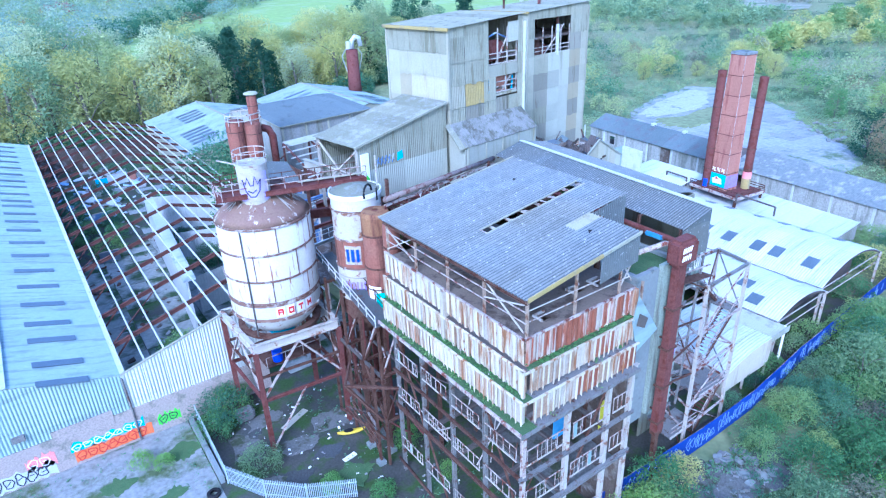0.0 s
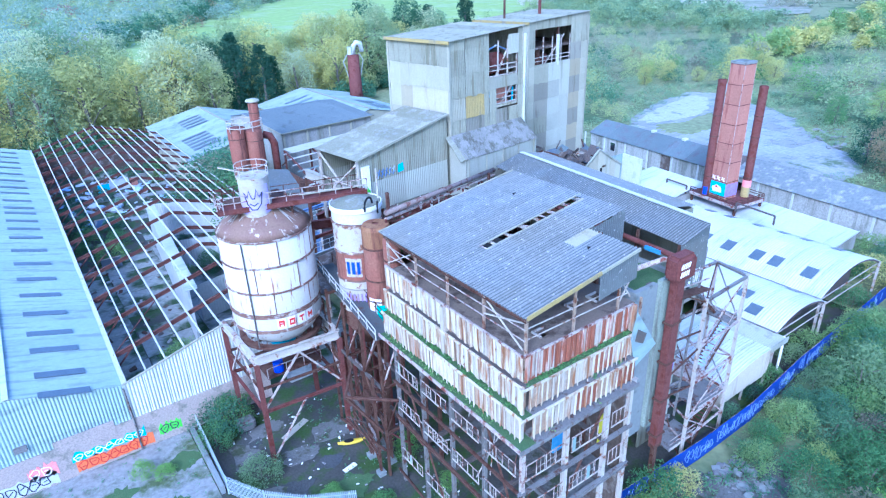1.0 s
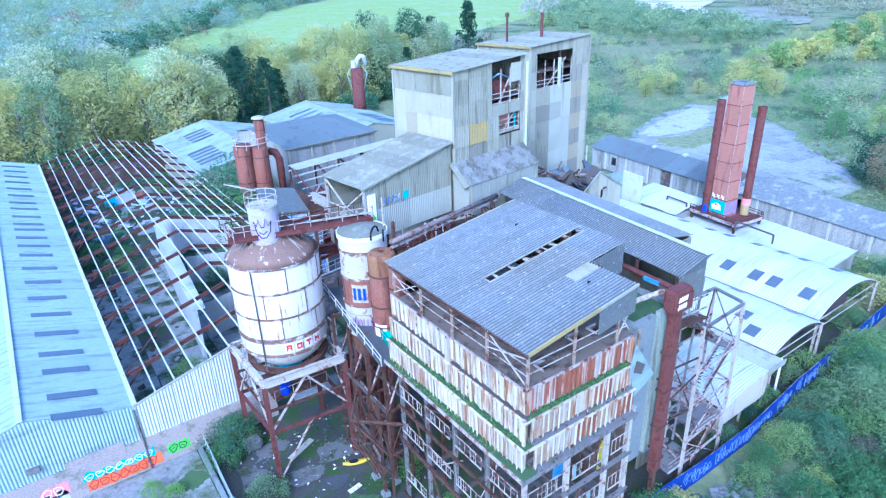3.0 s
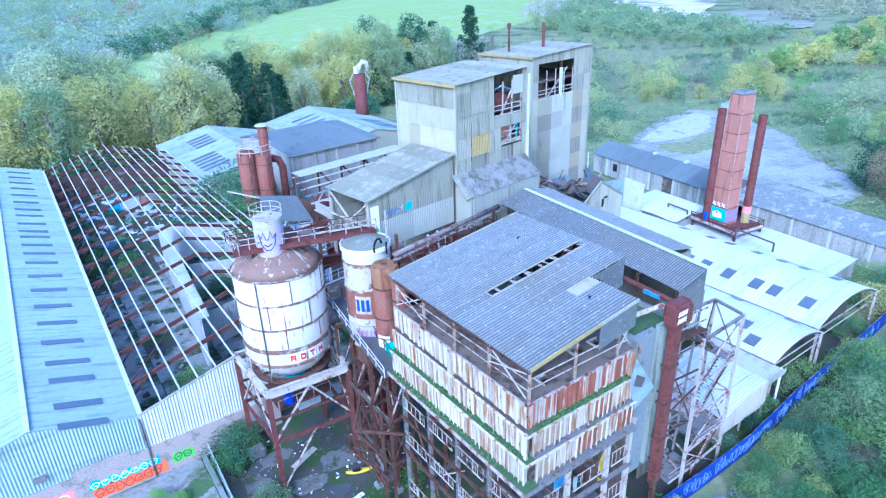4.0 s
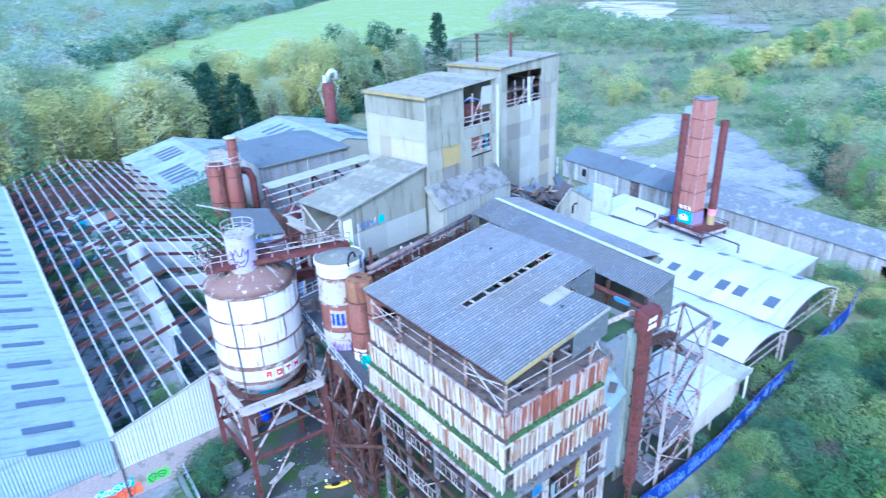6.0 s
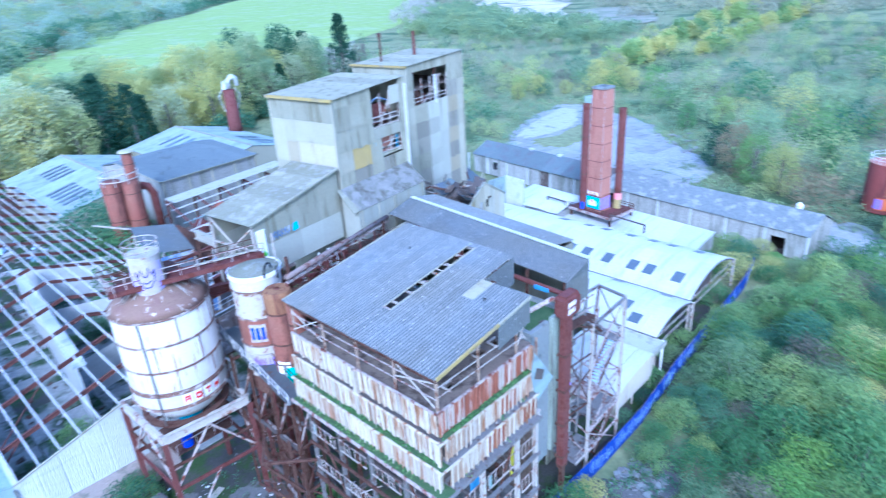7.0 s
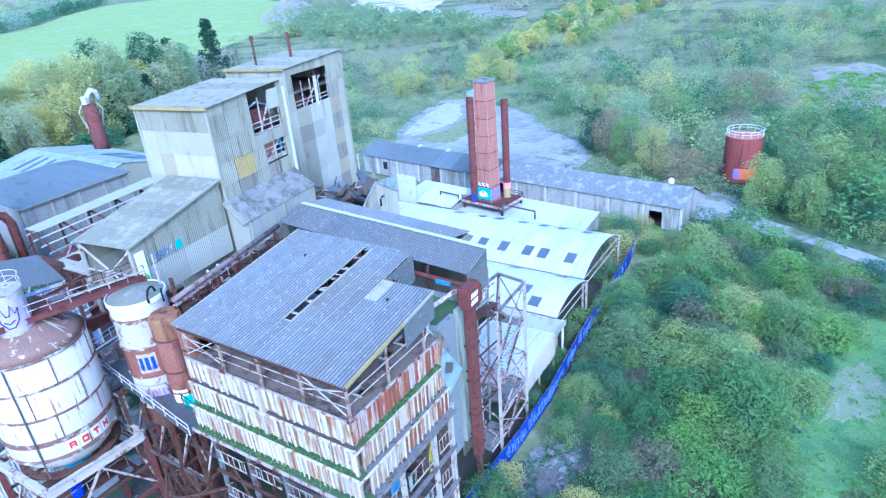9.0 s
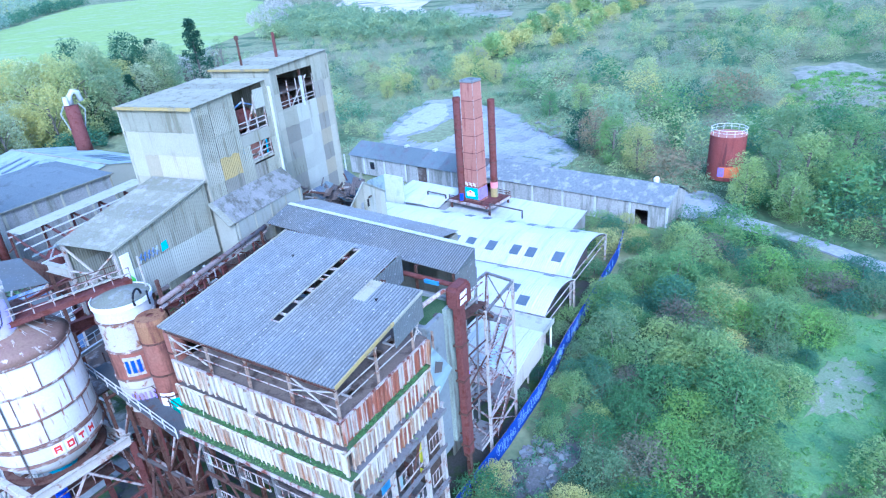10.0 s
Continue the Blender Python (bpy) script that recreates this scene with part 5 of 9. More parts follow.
def red_duct():
    t = thing("red_duct", "tall square rust-red duct with a hooded head", "duct", at=(15.4, 0.2, 0))
    bm = box(B(), 14.93, 15.9, -0.35, 0.32, 7.5, 23.2)
    bmesh.ops.bevel(bm, geom=bm.edges[:], offset=0.08, segments=2, affect='EDGES')
    part("shaft", bm, "oxide", t)
    part("foot", box(B(), 14.97, 15.86, -0.31, 0.28, 7.2, 7.6), "rust", t, "burnt open foot of the duct")
    for z in (9.4, 16.2):
        part("bracket", bar(B(), (15.3, 0.25, z), (15.3, 2.4, z), 0.12), "rust", t)
    bm = box(B(), 14.3, 16.5, -0.75, 0.55, 22.7, 24.7)
    bmesh.ops.bevel(bm, geom=bm.edges[:], offset=0.28, segments=3, affect='EDGES')
    part("hood", bm, "oxide", t)
    bm = B()
    for k in range(5):
        bar(bm, (14.5 + k * 0.22, -0.78, 23.9), (14.6 + k * 0.22, -0.78, 24.3), 0.06)
        bar(bm, (14.5 + k * 0.22, -0.78, 23.3), (14.62 + k * 0.2, -0.78, 23.7), 0.06)
    tagged(part("graffiti", bm, "paint_white", t), kind="stuff")
    for z in (8.5, 12, 15.5, 19):
        part("flange", box(B(), 14.78, 16.02, -0.42, 0.38, z, z + 0.14), "rust", t)
    for c in t.children:
        c.location.x -= 0.5
    return t


red_duct()


def stair_tower():
    t = thing("stair_tower", "open steel stair tower with white posts and rusty flights", "stairs", at=(25, 4, 0))
    c = [(22.15, 1.6), (28.9, 1.9), (29.5, 5.2), (23.6, 5.6)]
    for k, (x, y) in enumerate(c):
        part("post", bar(B(), (x, y, 0), (x, y, 17.7), 0.26 if k < 2 else 0.2), "old_white" if k < 2 else "flaked", t)
    part("leaning_post", bar(B(), (20.6, 2.0, 6.0), (21.6, 2.0, 22.5), 0.16), "steel_grey", t)
    for z in (2.4, 5.0, 8.9, 12.8, 17.5):
        for a, b in zip(c, c[1:] + c[:1]):
            part("ledger", bar(B(), (*a, z), (*b, z), 0.16 if z < 17 else 0.24), "flaked" if z < 17 else "steel_grey", t)
    for i, (z0, z1) in enumerate(((0, 5), (5, 8.9), (8.9, 12.8), (12.8, 17.5))):
        a, b = (c[0], c[1]) if i % 2 else (c[1], c[0])
        part("brace", bar(B(), (*a, z0), (*b, z1), 0.1), "flaked", t)
        a, b = (c[1], c[2]) if i % 2 else (c[2], c[1])
        part("brace", bar(B(), (*a, z0), (*b, z1), 0.1), "steel_grey", t)
        a, b = (c[3], c[0]) if i % 2 else (c[0], c[3])
        part("brace", bar(B(), (*a, z0), (*b, z1), 0.1), "rust", t)
    for a, b in (((22.15, 1.6, 17.5), (29.5, 5.2, 17.5)), ((17.0, 1.2, 20.2), (22.15, 1.6, 17.4)), ((16.6, 0.9, 16.0), (22.15, 1.6, 14.6)), ((17.2, 2.2, 9.0), (22.15, 1.7, 8.8)), ((16.4, 0.9, 12.4), (22.15, 1.6, 12.8))):
        part("tie", bar(B(), a, b, 0.12), "rust", t)
    # flights: rusty strings, pale treads, rails on both sides
    runs = ((24.6, 0.2, 28.6, 5.0, 2.1, "rust"), (28.4, 5.0, 24.8, 8.9, 4.1, "rust"), (25.2, 8.9, 29.0, 12.8, 2.3, "paint_light"), (28.6, 12.8, 24.8, 16.4, 4.1, "flaked"))
    for x0, z0, x1, z1, y, k in runs:
        for dy in (0, 1.05):
            part("stringer", bar(B(), (x0, y + dy, z0), (x1, y + dy, z1), 0.08, 0.28), "rust", t)
            part("hand_rail", bar(B(), (x0, y + dy, z0 + 1.0), (x1, y + dy, z1 + 1.0), 0.07), "flaked", t)
            part("mid_rail", bar(B(), (x0, y + dy, z0 + 0.5), (x1, y + dy, z1 + 0.5), 0.05), "steel_grey", t)
            for f in (0.02, 0.35, 0.68, 0.98):
                x, z = x0 + (x1 - x0) * f, z0 + (z1 - z0) * f
                part("rail_post", bar(B(), (x, y + dy, z), (x, y + dy, z + 1.0), 0.05), "flaked", t)
        for i in range(16):
            f = (i + 0.5) / 16
            x, z = x0 + (x1 - x0) * f, z0 + (z1 - z0) * f
            part("tread", box(B(), x - 0.13, x + 0.13, y + 0.03, y + 1.02, z - 0.02, z + 0.03), k, t)
    for x0, x1, y0, y1, z, k in ((24.4, 28.8, 1.9, 5.2, 5.0, "steel_grey"), (22.3, 24.8, 1.8, 5.3, 8.9, "flaked"), (28.0, 29.4, 2.0, 5.2, 12.8, "steel_grey"), (20.2, 24.2, 1.7, 4.0, 2.4, "steel_grey"), (22.3, 24.8, 3.8, 5.4, 16.4, "steel_grey")):
        part("landing", box(B(), x0, x1, y0, y1, z - 0.12, z), k, t)
        part("toe_plate", box(B(), x0, x1, y0 - 0.05, y0, z - 0.2, z + 0.12), "old_white", t)
        for zz in (0.55, 1.05):
            part("guard_rail", bar(B(), (x0, y0, z + zz), (x1, y0, z + zz), 0.06), "flaked", t)
    part("painted_board", box(B(), 21.0, 22.0, 2.5, 2.6, 18.6, 21.4), "wall_green", t, "pale green board with white graffiti")
    bm = B()
    for k in range(3):
        pipe(bm, [(21.2 + 0.28 * k + 0.12 * math.cos(a), 2.46, 20.0 + 0.8 * math.sin(a + k)) for a in [i * 0.9 for i in range(7)]], 0.035, 5)
    tagged(part("graffiti", bm, "paint_white", t), kind="stuff")
    for a, b in (((16.8, 1.0, 21.8), (22.2, 1.7, 20.8)), ((17.0, 1.1, 20.6), (22.2, 1.7, 19.6))):
        part("bridge_rail", bar(B(), a, b, 0.1), "flaked", t)
    part("bridge_plate", bar(B(), (16.6, 1.1, 20.0), (22.3, 1.9, 18.6), 0.9, 0.1), "rust", t)
    return t


stair_tower()


# ---- white arched sheds ----
def arched_shed(x0, x1, y0, y1, ze, rise, label, skylights):
    t = thing("arched_shed", label, "building", group="arched sheds", at=((x0 + x1) / 2, (y0 + y1) / 2, 0))
    n = 14

    def prof(f):
        return (x0 + (x1 - x0) * f, ze + rise * (4 * f * (1 - f)))
    sheets = round((y1 - y0) / 2.2)
    for s in range(sheets):
        ya, yb = y0 + (y1 - y0) * s / sheets, y0 + (y1 - y0) * (s + 1) / sheets
        for h in range(2):
            bm = B()
            cols = max(4, int((yb - ya) / 0.16))
            prev = None
            for i in range(n // 2 * h, n // 2 * (h + 1) + 1):
                x, z = prof(i / n)
                row = [bm.verts.new((x, ya + (yb - ya) * j / cols, z + 0.01 * (s % 2) + (0.035 if j % 2 else -0.035))) for j in range(cols + 1)]
                if prev:
                    for j in range(cols):
                        bm.faces.new((prev[j], prev[j + 1], row[j + 1], row[j]))
                prev = row
            part("roof_sheet", bm, "sheet_white", t)
    part("gutter", box(B(), x0 - 0.15, x0 + 0.15, y0, y1, ze - 0.25, ze + 0.04), "steel_grey", t)
    for k in range(6):
        y = y0 + 0.12 + k * (y1 - y0) / 6
        bm = B()
        for i in range(n):
            a, b = prof(i / n), prof((i + 1) / n)
            bar(bm, (a[0], y, a[1] - 0.2), (b[0], y, b[1] - 0.2), 0.15, 0.24)
        part("roof_rib", bm, "steel_grey" if k else "steel_dark", t)
        part("tie_bar", bar(B(), (x0, y, ze - 0.2), (x1, y, ze - 0.2), 0.1), "old_white", t)
        for x in (x0, x1):
            part("post", bar(B(), (x, y - 0.1, 0), (x, y - 0.1, ze), 0.26), "old_white", t)
    part("gable_rail", bar(B(), (x0, y0, ze - 1.3), (x1, y0, ze - 1.3), 0.1), "old_white", t)
    part("gable_sheet", box(B(), x0 + 0.3, x1 - 0.3, y0 + 3.0, y0 + 3.1, 0.1, ze - 0.6), "steel_dark", t, "dark sheet set back under the gable")
    part("rear_wall", box(B(), x0 + 0.2, x1 - 0.2, y1 - 0.2, y1, 0, ze), "sheet_white", t)
    for f0, f1, y, w in skylights:
        bm = B()
        a, b = prof(f0), prof(f1)
        prism(bm, [(a[0], y - w / 2, a[1] + 0.06), (b[0], y - w / 2, b[1] + 0.06), (b[0], y + w / 2, b[1] + 0.06), (a[0], y + w / 2, a[1] + 0.06)], (0, 0, 0.05))
        part("skylight", bm, "skylight", t)
    return t


near = [(0.13, 0.25, y, 1.5) for y in (8.0, 12.4, 15.0, 19.2, 23.0, 26.0, 30.0, 33.5, 38.5)]
far_ = [(0.70, 0.80, y, 1.3) for y in (8.7, 13.0, 16.2, 20.1, 24.7, 28.0, 33.0)]
arched_shed(54.5, 71.2, 4.8, 50, 4.7, 2.2, "large white arched factory shed with dark skylights", near + far_)
arched_shed(43.0, 54.3, 4.2, 30, 4.7, 1.4, "smaller white arched factory shed with dark skylights", [(0.25, 0.40, 10.3, 1.6), (0.08, 0.22, 8.0, 1.5), (0.84, 0.94, 14.9, 1.6), (0.84, 0.94, 7.5, 1.6)])


def side_shed():
    t = thing("side_shed", "low white lean-to shed beside the arched sheds", "building", at=(37, 7, 0))
    for i in range(5):
        y0 = 2.9 + i * 1.9
        part("roof_sheet", wavy(B(), (31.0, y0, 3.5), (8.6, 0, 1.2), (0, 1.9, 0), 0.32, 0.035, steps=4, arch=0.5), "sheet_white", t)
    bm = wavy(B(), (31.0, 2.95, 1.4), (0, 0, 2.1), (8.6, 0, 0), 0.3, 0.03)
    for v in bm.verts:
        if v.co.z > 2:
            f = (v.co.x - 31.0) / 8.6
            v.co.z = 3.45 + 1.2 * f + 2.0 * f * (1 - f)
    part("gable_wall", bm, "sheet_cream", t, "stained pale gable cladding")
    part("valley_sheet", wavy(B(), (39.5, 3.0, 4.75), (0, 9, 0), (3.5, 0, -0.1), 0.3, 0.03), "sheet_cool", t)
    part("fascia", box(B(), 39.4, 43.0, 2.85, 2.95, 4.2, 4.9), "sheet_cool", t)
    part("down_pipe", pipe(B(), [(42.9, 3.3, 4.7), (42.9, 3.3, 0)], 0.14, 8), "paint_white", t)
    for x in (31.2, 35, 39.4):
        part("post", bar(B(), (x, 3.1, 0), (x, 3.1, 3.6), 0.2), "old_white", t)
    part("side_wall", box(B(), 31.0, 31.15, 3.2, 12.3, 0, 3.5), "sheet_cream", t)
    return t


side_shed()


# ---- long low building behind ----
def low_building():
    t = thing("low_building", "long low building with slate-grey roof and stained plaster walls", "building", at=(90, 40, 0))
    m = frame_at(86.9, -1.6, -7)
    Lh = 82
    doors = [(3.5, 6.0, 0, 3.2), (56.5, 59.3, 0.2, 4.3), (73.5, 75.2, 1.6, 3.6), (38, 40, 1.2, 3.4)]
    cuts = sorted({0, Lh, *[d[0] for d in doors], *[d[1] for d in doors], *[k * 7.0 for k in range(1, 12)]})
    for a, b in zip(cuts, cuts[1:]):
        d = next((d for d in doors if d[0] <= a < d[1]), None)
        if d:
            if d[2] > 0.1:
                part("wall_panel", box(B(), 0, 0.3, a, b, 0, d[2]), "render_pale", t, m=m)
            part("wall_panel", box(B(), 0, 0.3, a, b, d[3], 4.6), "render_pale", t, m=m)
        else:
            part("wall_panel", box(B(), 0, 0.3, a, b - 0.05, 0, 4.6), "render_pale", t, m=m)
    for k in range(13):
        part("pier", box(B(), -0.12, 0.0, k * 7.0 - 0.2, k * 7.0 + 0.2, 0, 4.5), "sheet_white", t, m=m)
    part("rust_door", box(B(), 0.3, 0.4, 56.5, 59.3, 0.2, 4.3), "floor_brown", t, "dark open doorway with rusty door", m=m)
    part("rear_wall", box(B(), 9.7, 10, 0, Lh, 0, 4.6), "render_pale", t, m=m)
    part("floor", box(B(), 0.3, 9.7, 0.3, Lh, 0, 0.1), "floor_brown", t, m=m)
    part("end_wall", prism(B(), [(0.3, 0, 0), (9.7, 0, 0), (9.7, 0, 4.6), (5, 0, 6.9), (0.3, 0, 4.6)], (0, 0.3, 0)), "render_pale", t, m=m)
    nn = 14
    for i in range(nn):
        a = -0.3 + (Lh + 0.6) * i / nn
        if i == 7:
            k = "steel_dark"
        else:
            k = "slate" if i > 7 else "hall_worn"
        part("roof_sheet", wavy(B(), (5, a, 7.1 + 0.01 * (i % 2)), (-5.4, 0, -2.5), (0, (Lh + 0.6) / nn, 0), 0.3, 0.04), k, t, m=m)
        part("roof_sheet", wavy(B(), (5, a, 7.1 + 0.01 * (i % 2)), (5.4, 0, -2.5), (0, (Lh + 0.6) / nn, 0), 0.3, 0.04), k, t, m=m)
    for y in (45, 57, 66):
        part("ridge_vent", box(B(), 4.5, 5.6, y, y + 0.8, 7.0, 7.5), "sheet_white", t, m=m)
    return t


low_building()


# pale flat roof between the arched shed and the low building
t = thing("flat_roofed_store", "low store with a pale worn flat roof beside the long building", "building", at=(78, 25, 0))
for k in range(9):
    ya, yb = 11.6 + 4.6 * k, 11.6 + 4.6 * (k + 1)
    xb = 80.0
    part("roof_slab", prism(B(), [(71.6, ya, 3.3), (xb + 0.11 * ya, ya, 4.0), (xb + 0.11 * yb, yb - 0.04, 4.0), (71.6, yb - 0.04, 3.3)], (0, 0, 0.2)), "sheet_white", t)
part("end_wall", prism(B(), [(71.7, 11.7, 0), (81.2, 11.7, 0), (81.2, 11.7, 3.9), (71.7, 11.7, 3.25)], (0, 0.2, 0)), "plaster", t)
part("verge_trim", bar(B(), (71.6, 11.55, 3.5), (81.4, 11.55, 4.2), 0.12, 0.2), "sheet_white", t)
part("side_wall", prism(B(), [(81.1, 12, 0), (85.4, 52.5, 0), (85.4, 52.5, 3.9), (81.1, 12, 3.9)], (0.15, 0, 0)), "plaster", t)


# ---- chimney group ----
CX, CY = 76.75, 32.0


def chimney_platform():
    t = thing("chimney_platform", "rusty steel platform with guard rails round the chimneys", "platform", at=(78, 32, 0))
    m = frame_at(73.9, 27.7, -8)
    part("deck_plate", box(B(), 0, 7.0, 0, 9.6, 5.2, 5.5), "oxide", t, m=m)
    for z in (5.95, 6.35):
        for a, b in (((0, 0), (7.0, 0)), ((0, 0), (0, 9.6)), ((7.0, 0), (7.0, 9.6))):
            part("guard_rail", bar(B(), (*a, z), (*b, z), 0.1), "rust", t, m=m)
    for i in range(6):
        part("rail_post", bar(B(), (0, i * 1.92, 5.5), (0, i * 1.92, 6.4), 0.1), "rust", t, m=m)
        part("rail_post", bar(B(), (i * 1.4, 0, 5.5), (i * 1.4, 0, 6.4), 0.1), "rust", t, m=m)
    part("edge_beam", bar(B(), (-0.1, -0.1, 5.25), (-0.1, 9.6, 5.25), 0.15, 0.5), "flaked", t, m=m)
    part("edge_beam", bar(B(), (-0.1, -0.1, 5.25), (7.0, -0.1, 5.25), 0.15, 0.5), "flaked", t, m=m)
    for x, y in ((0.3, 0.3), (6.7, 0.3), (0.3, 9.3), (6.7, 9.3)):
        part("leg", bar(B(), (x, y, 0), (x, y, 5.2), 0.35), "rust", t, m=m)
    for a, b in (((-0.6, -7.5), (-0.6, -0.5)), ((-0.6, 10.0), (-0.6, 14.6))):
        part("frame_bar", bar(B(), (*a, 6.4), (*b, 6.4), 0.22), "steel_dark", t, m=m)
        part("frame_leg", bar(B(), (*a, 4.9), (*a, 6.4), 0.22), "steel_dark", t, m=m)
        part("frame_leg", bar(B(), (*b, 4.9), (*b, 6.4), 0.22), "steel_dark", t, m=m)
    return t


def chimney():
    t = thing("chimney_stack", "tapering square pinkish-red chimney with graffiti at its foot", "chimney", at=(CX, CY, 5.5))
    zs = [5.5, 8.6, 12, 15.2, 18.4, 21.6, 24.8, 28.0]
    m0 = frame_at(CX, CY, -6)
    for a, b in zip(zs, zs[1:]):
        ra, rb = 1.56 - 0.011 * (a - 5.5), 1.56 - 0.011 * (b - 5.5)
        bm = B()
        lo = [bm.verts.new((sx * ra, sy * ra, a)) for sx, sy in ((-1, -1), (1, -1), (1, 1), (-1, 1))]
        hi = [bm.verts.new((sx * rb, sy * rb, b - 0.06)) for sx, sy in ((-1, -1), (1, -1), (1, 1), (-1, 1))]
        for i in range(4):
            bm.faces.new((lo[i], lo[(i + 1) % 4], hi[(i + 1) % 4], hi[i]))
        bm.faces.new(hi)
        bm.faces.new(lo[::-1])
        part("section", bm, "stack_pink", t, m=m0)
        part("band", box(B(), -rb - 0.03, rb + 0.03, -rb - 0.03, rb + 0.03, b - 0.12, b), "oxide", t, m=m0)
    for sx, sy in ((-1, -1), (1, -1), (-1, 1)):
        part("corner_angle", bar(B(), (sx * 1.57, sy * 1.57, 5.5), (sx * 1.33, sy * 1.33, 27.9), 0.07), "flaked", t, m=m0)
    part("cap", box(B(), -1.4, 1.4, -1.4, 1.4, 28.0, 28.4), "concrete", t, "grey concrete cap", m=m0)
    part("painting_ground", box(B(), -1.60, -1.57, -1.5, 1.5, 6.0, 8.4), "paint_cyan", t, "sky blue mural panel", m=m0)
    part("painting_patch", prism(B(), [(-1.63, -0.9, 6.7), (-1.63, 0.9, 6.6), (-1.63, 1.1, 7.4), (-1.63, 0.2, 7.9), (-1.63, -0.7, 7.6)], (0.02, 0, 0)), "paint_white", t, m=m0)
    part("painting_patch", prism(B(), [(-1.64, -0.2, 7.4), (-1.64, 0.5, 7.4), (-1.64, 0.3, 7.9)], (0.02, 0, 0)), "paint_red", t, m=m0)
    part("graffiti_patch", box(B(), -1.5, 1.5, -1.60, -1.57, 6.0, 8.2), "paint_violet", t, "violet graffiti", m=m0)
    bm = B()
    for k in range(3):
        bar(bm, (-1.61, -1.1 + k * 0.9, 8.7), (-1.61, -0.6 + k * 0.9, 9.4), 0.14)
        bar(bm, (-1.61, -1.1 + k * 0.9, 9.3), (-1.61, -0.5 + k * 0.9, 8.9), 0.12)
    tagged(part("graffiti", bm, "paint_white", t, m=m0), kind="stuff")
    return t


chimney_platform()
chimney()
for fx, fy, ztop, pm in ((75.2, 34.25, 25.4, None), (79.3, 29.35, 24.4, "paint_yellow")):
    f = thing("steel_flue", "rust-red steel flue pipe beside the square chimney", "flue", group="flues", at=(fx, fy, 5.5))
    part("pipe", lathe(B(), fx, fy, [(0.68, 5.5), (0.68, ztop - 0.5), (0.7, ztop - 0.5), (0.7, ztop), (0.6, ztop), (0.6, ztop - 0.6)], 22, cap=False), "oxide", f, smooth=False)
    for z in (9, 12.5, 16, 19.5):
        part("flange", lathe(B(), fx, fy, [(0.68, z), (0.75, z), (0.75, z + 0.15), (0.68, z + 0.15)], 22, cap=False), "rust", f)
    if pm:
        part("painted_band", lathe(B(), fx, fy, [(0.7, 5.6), (0.73, 5.6), (0.73, 7.4), (0.7, 7.4)], 22, cap=False), "sheet_ochre", f, "yellow painted foot")
        part("painted_band", lathe(B(), fx, fy, [(0.7, 7.4), (0.73, 7.4), (0.73, 8.6), (0.7, 8.6)], 22, cap=False), "paint_pink", f)
    else:
        part("painted_band", lathe(B(), fx, fy, [(0.7, 5.8), (0.73, 5.8), (0.73, 7.2), (0.7, 7.2)], 8, cap=False, arc=(-190, -130)), "paint_blue", f, "blue and white painted foot")

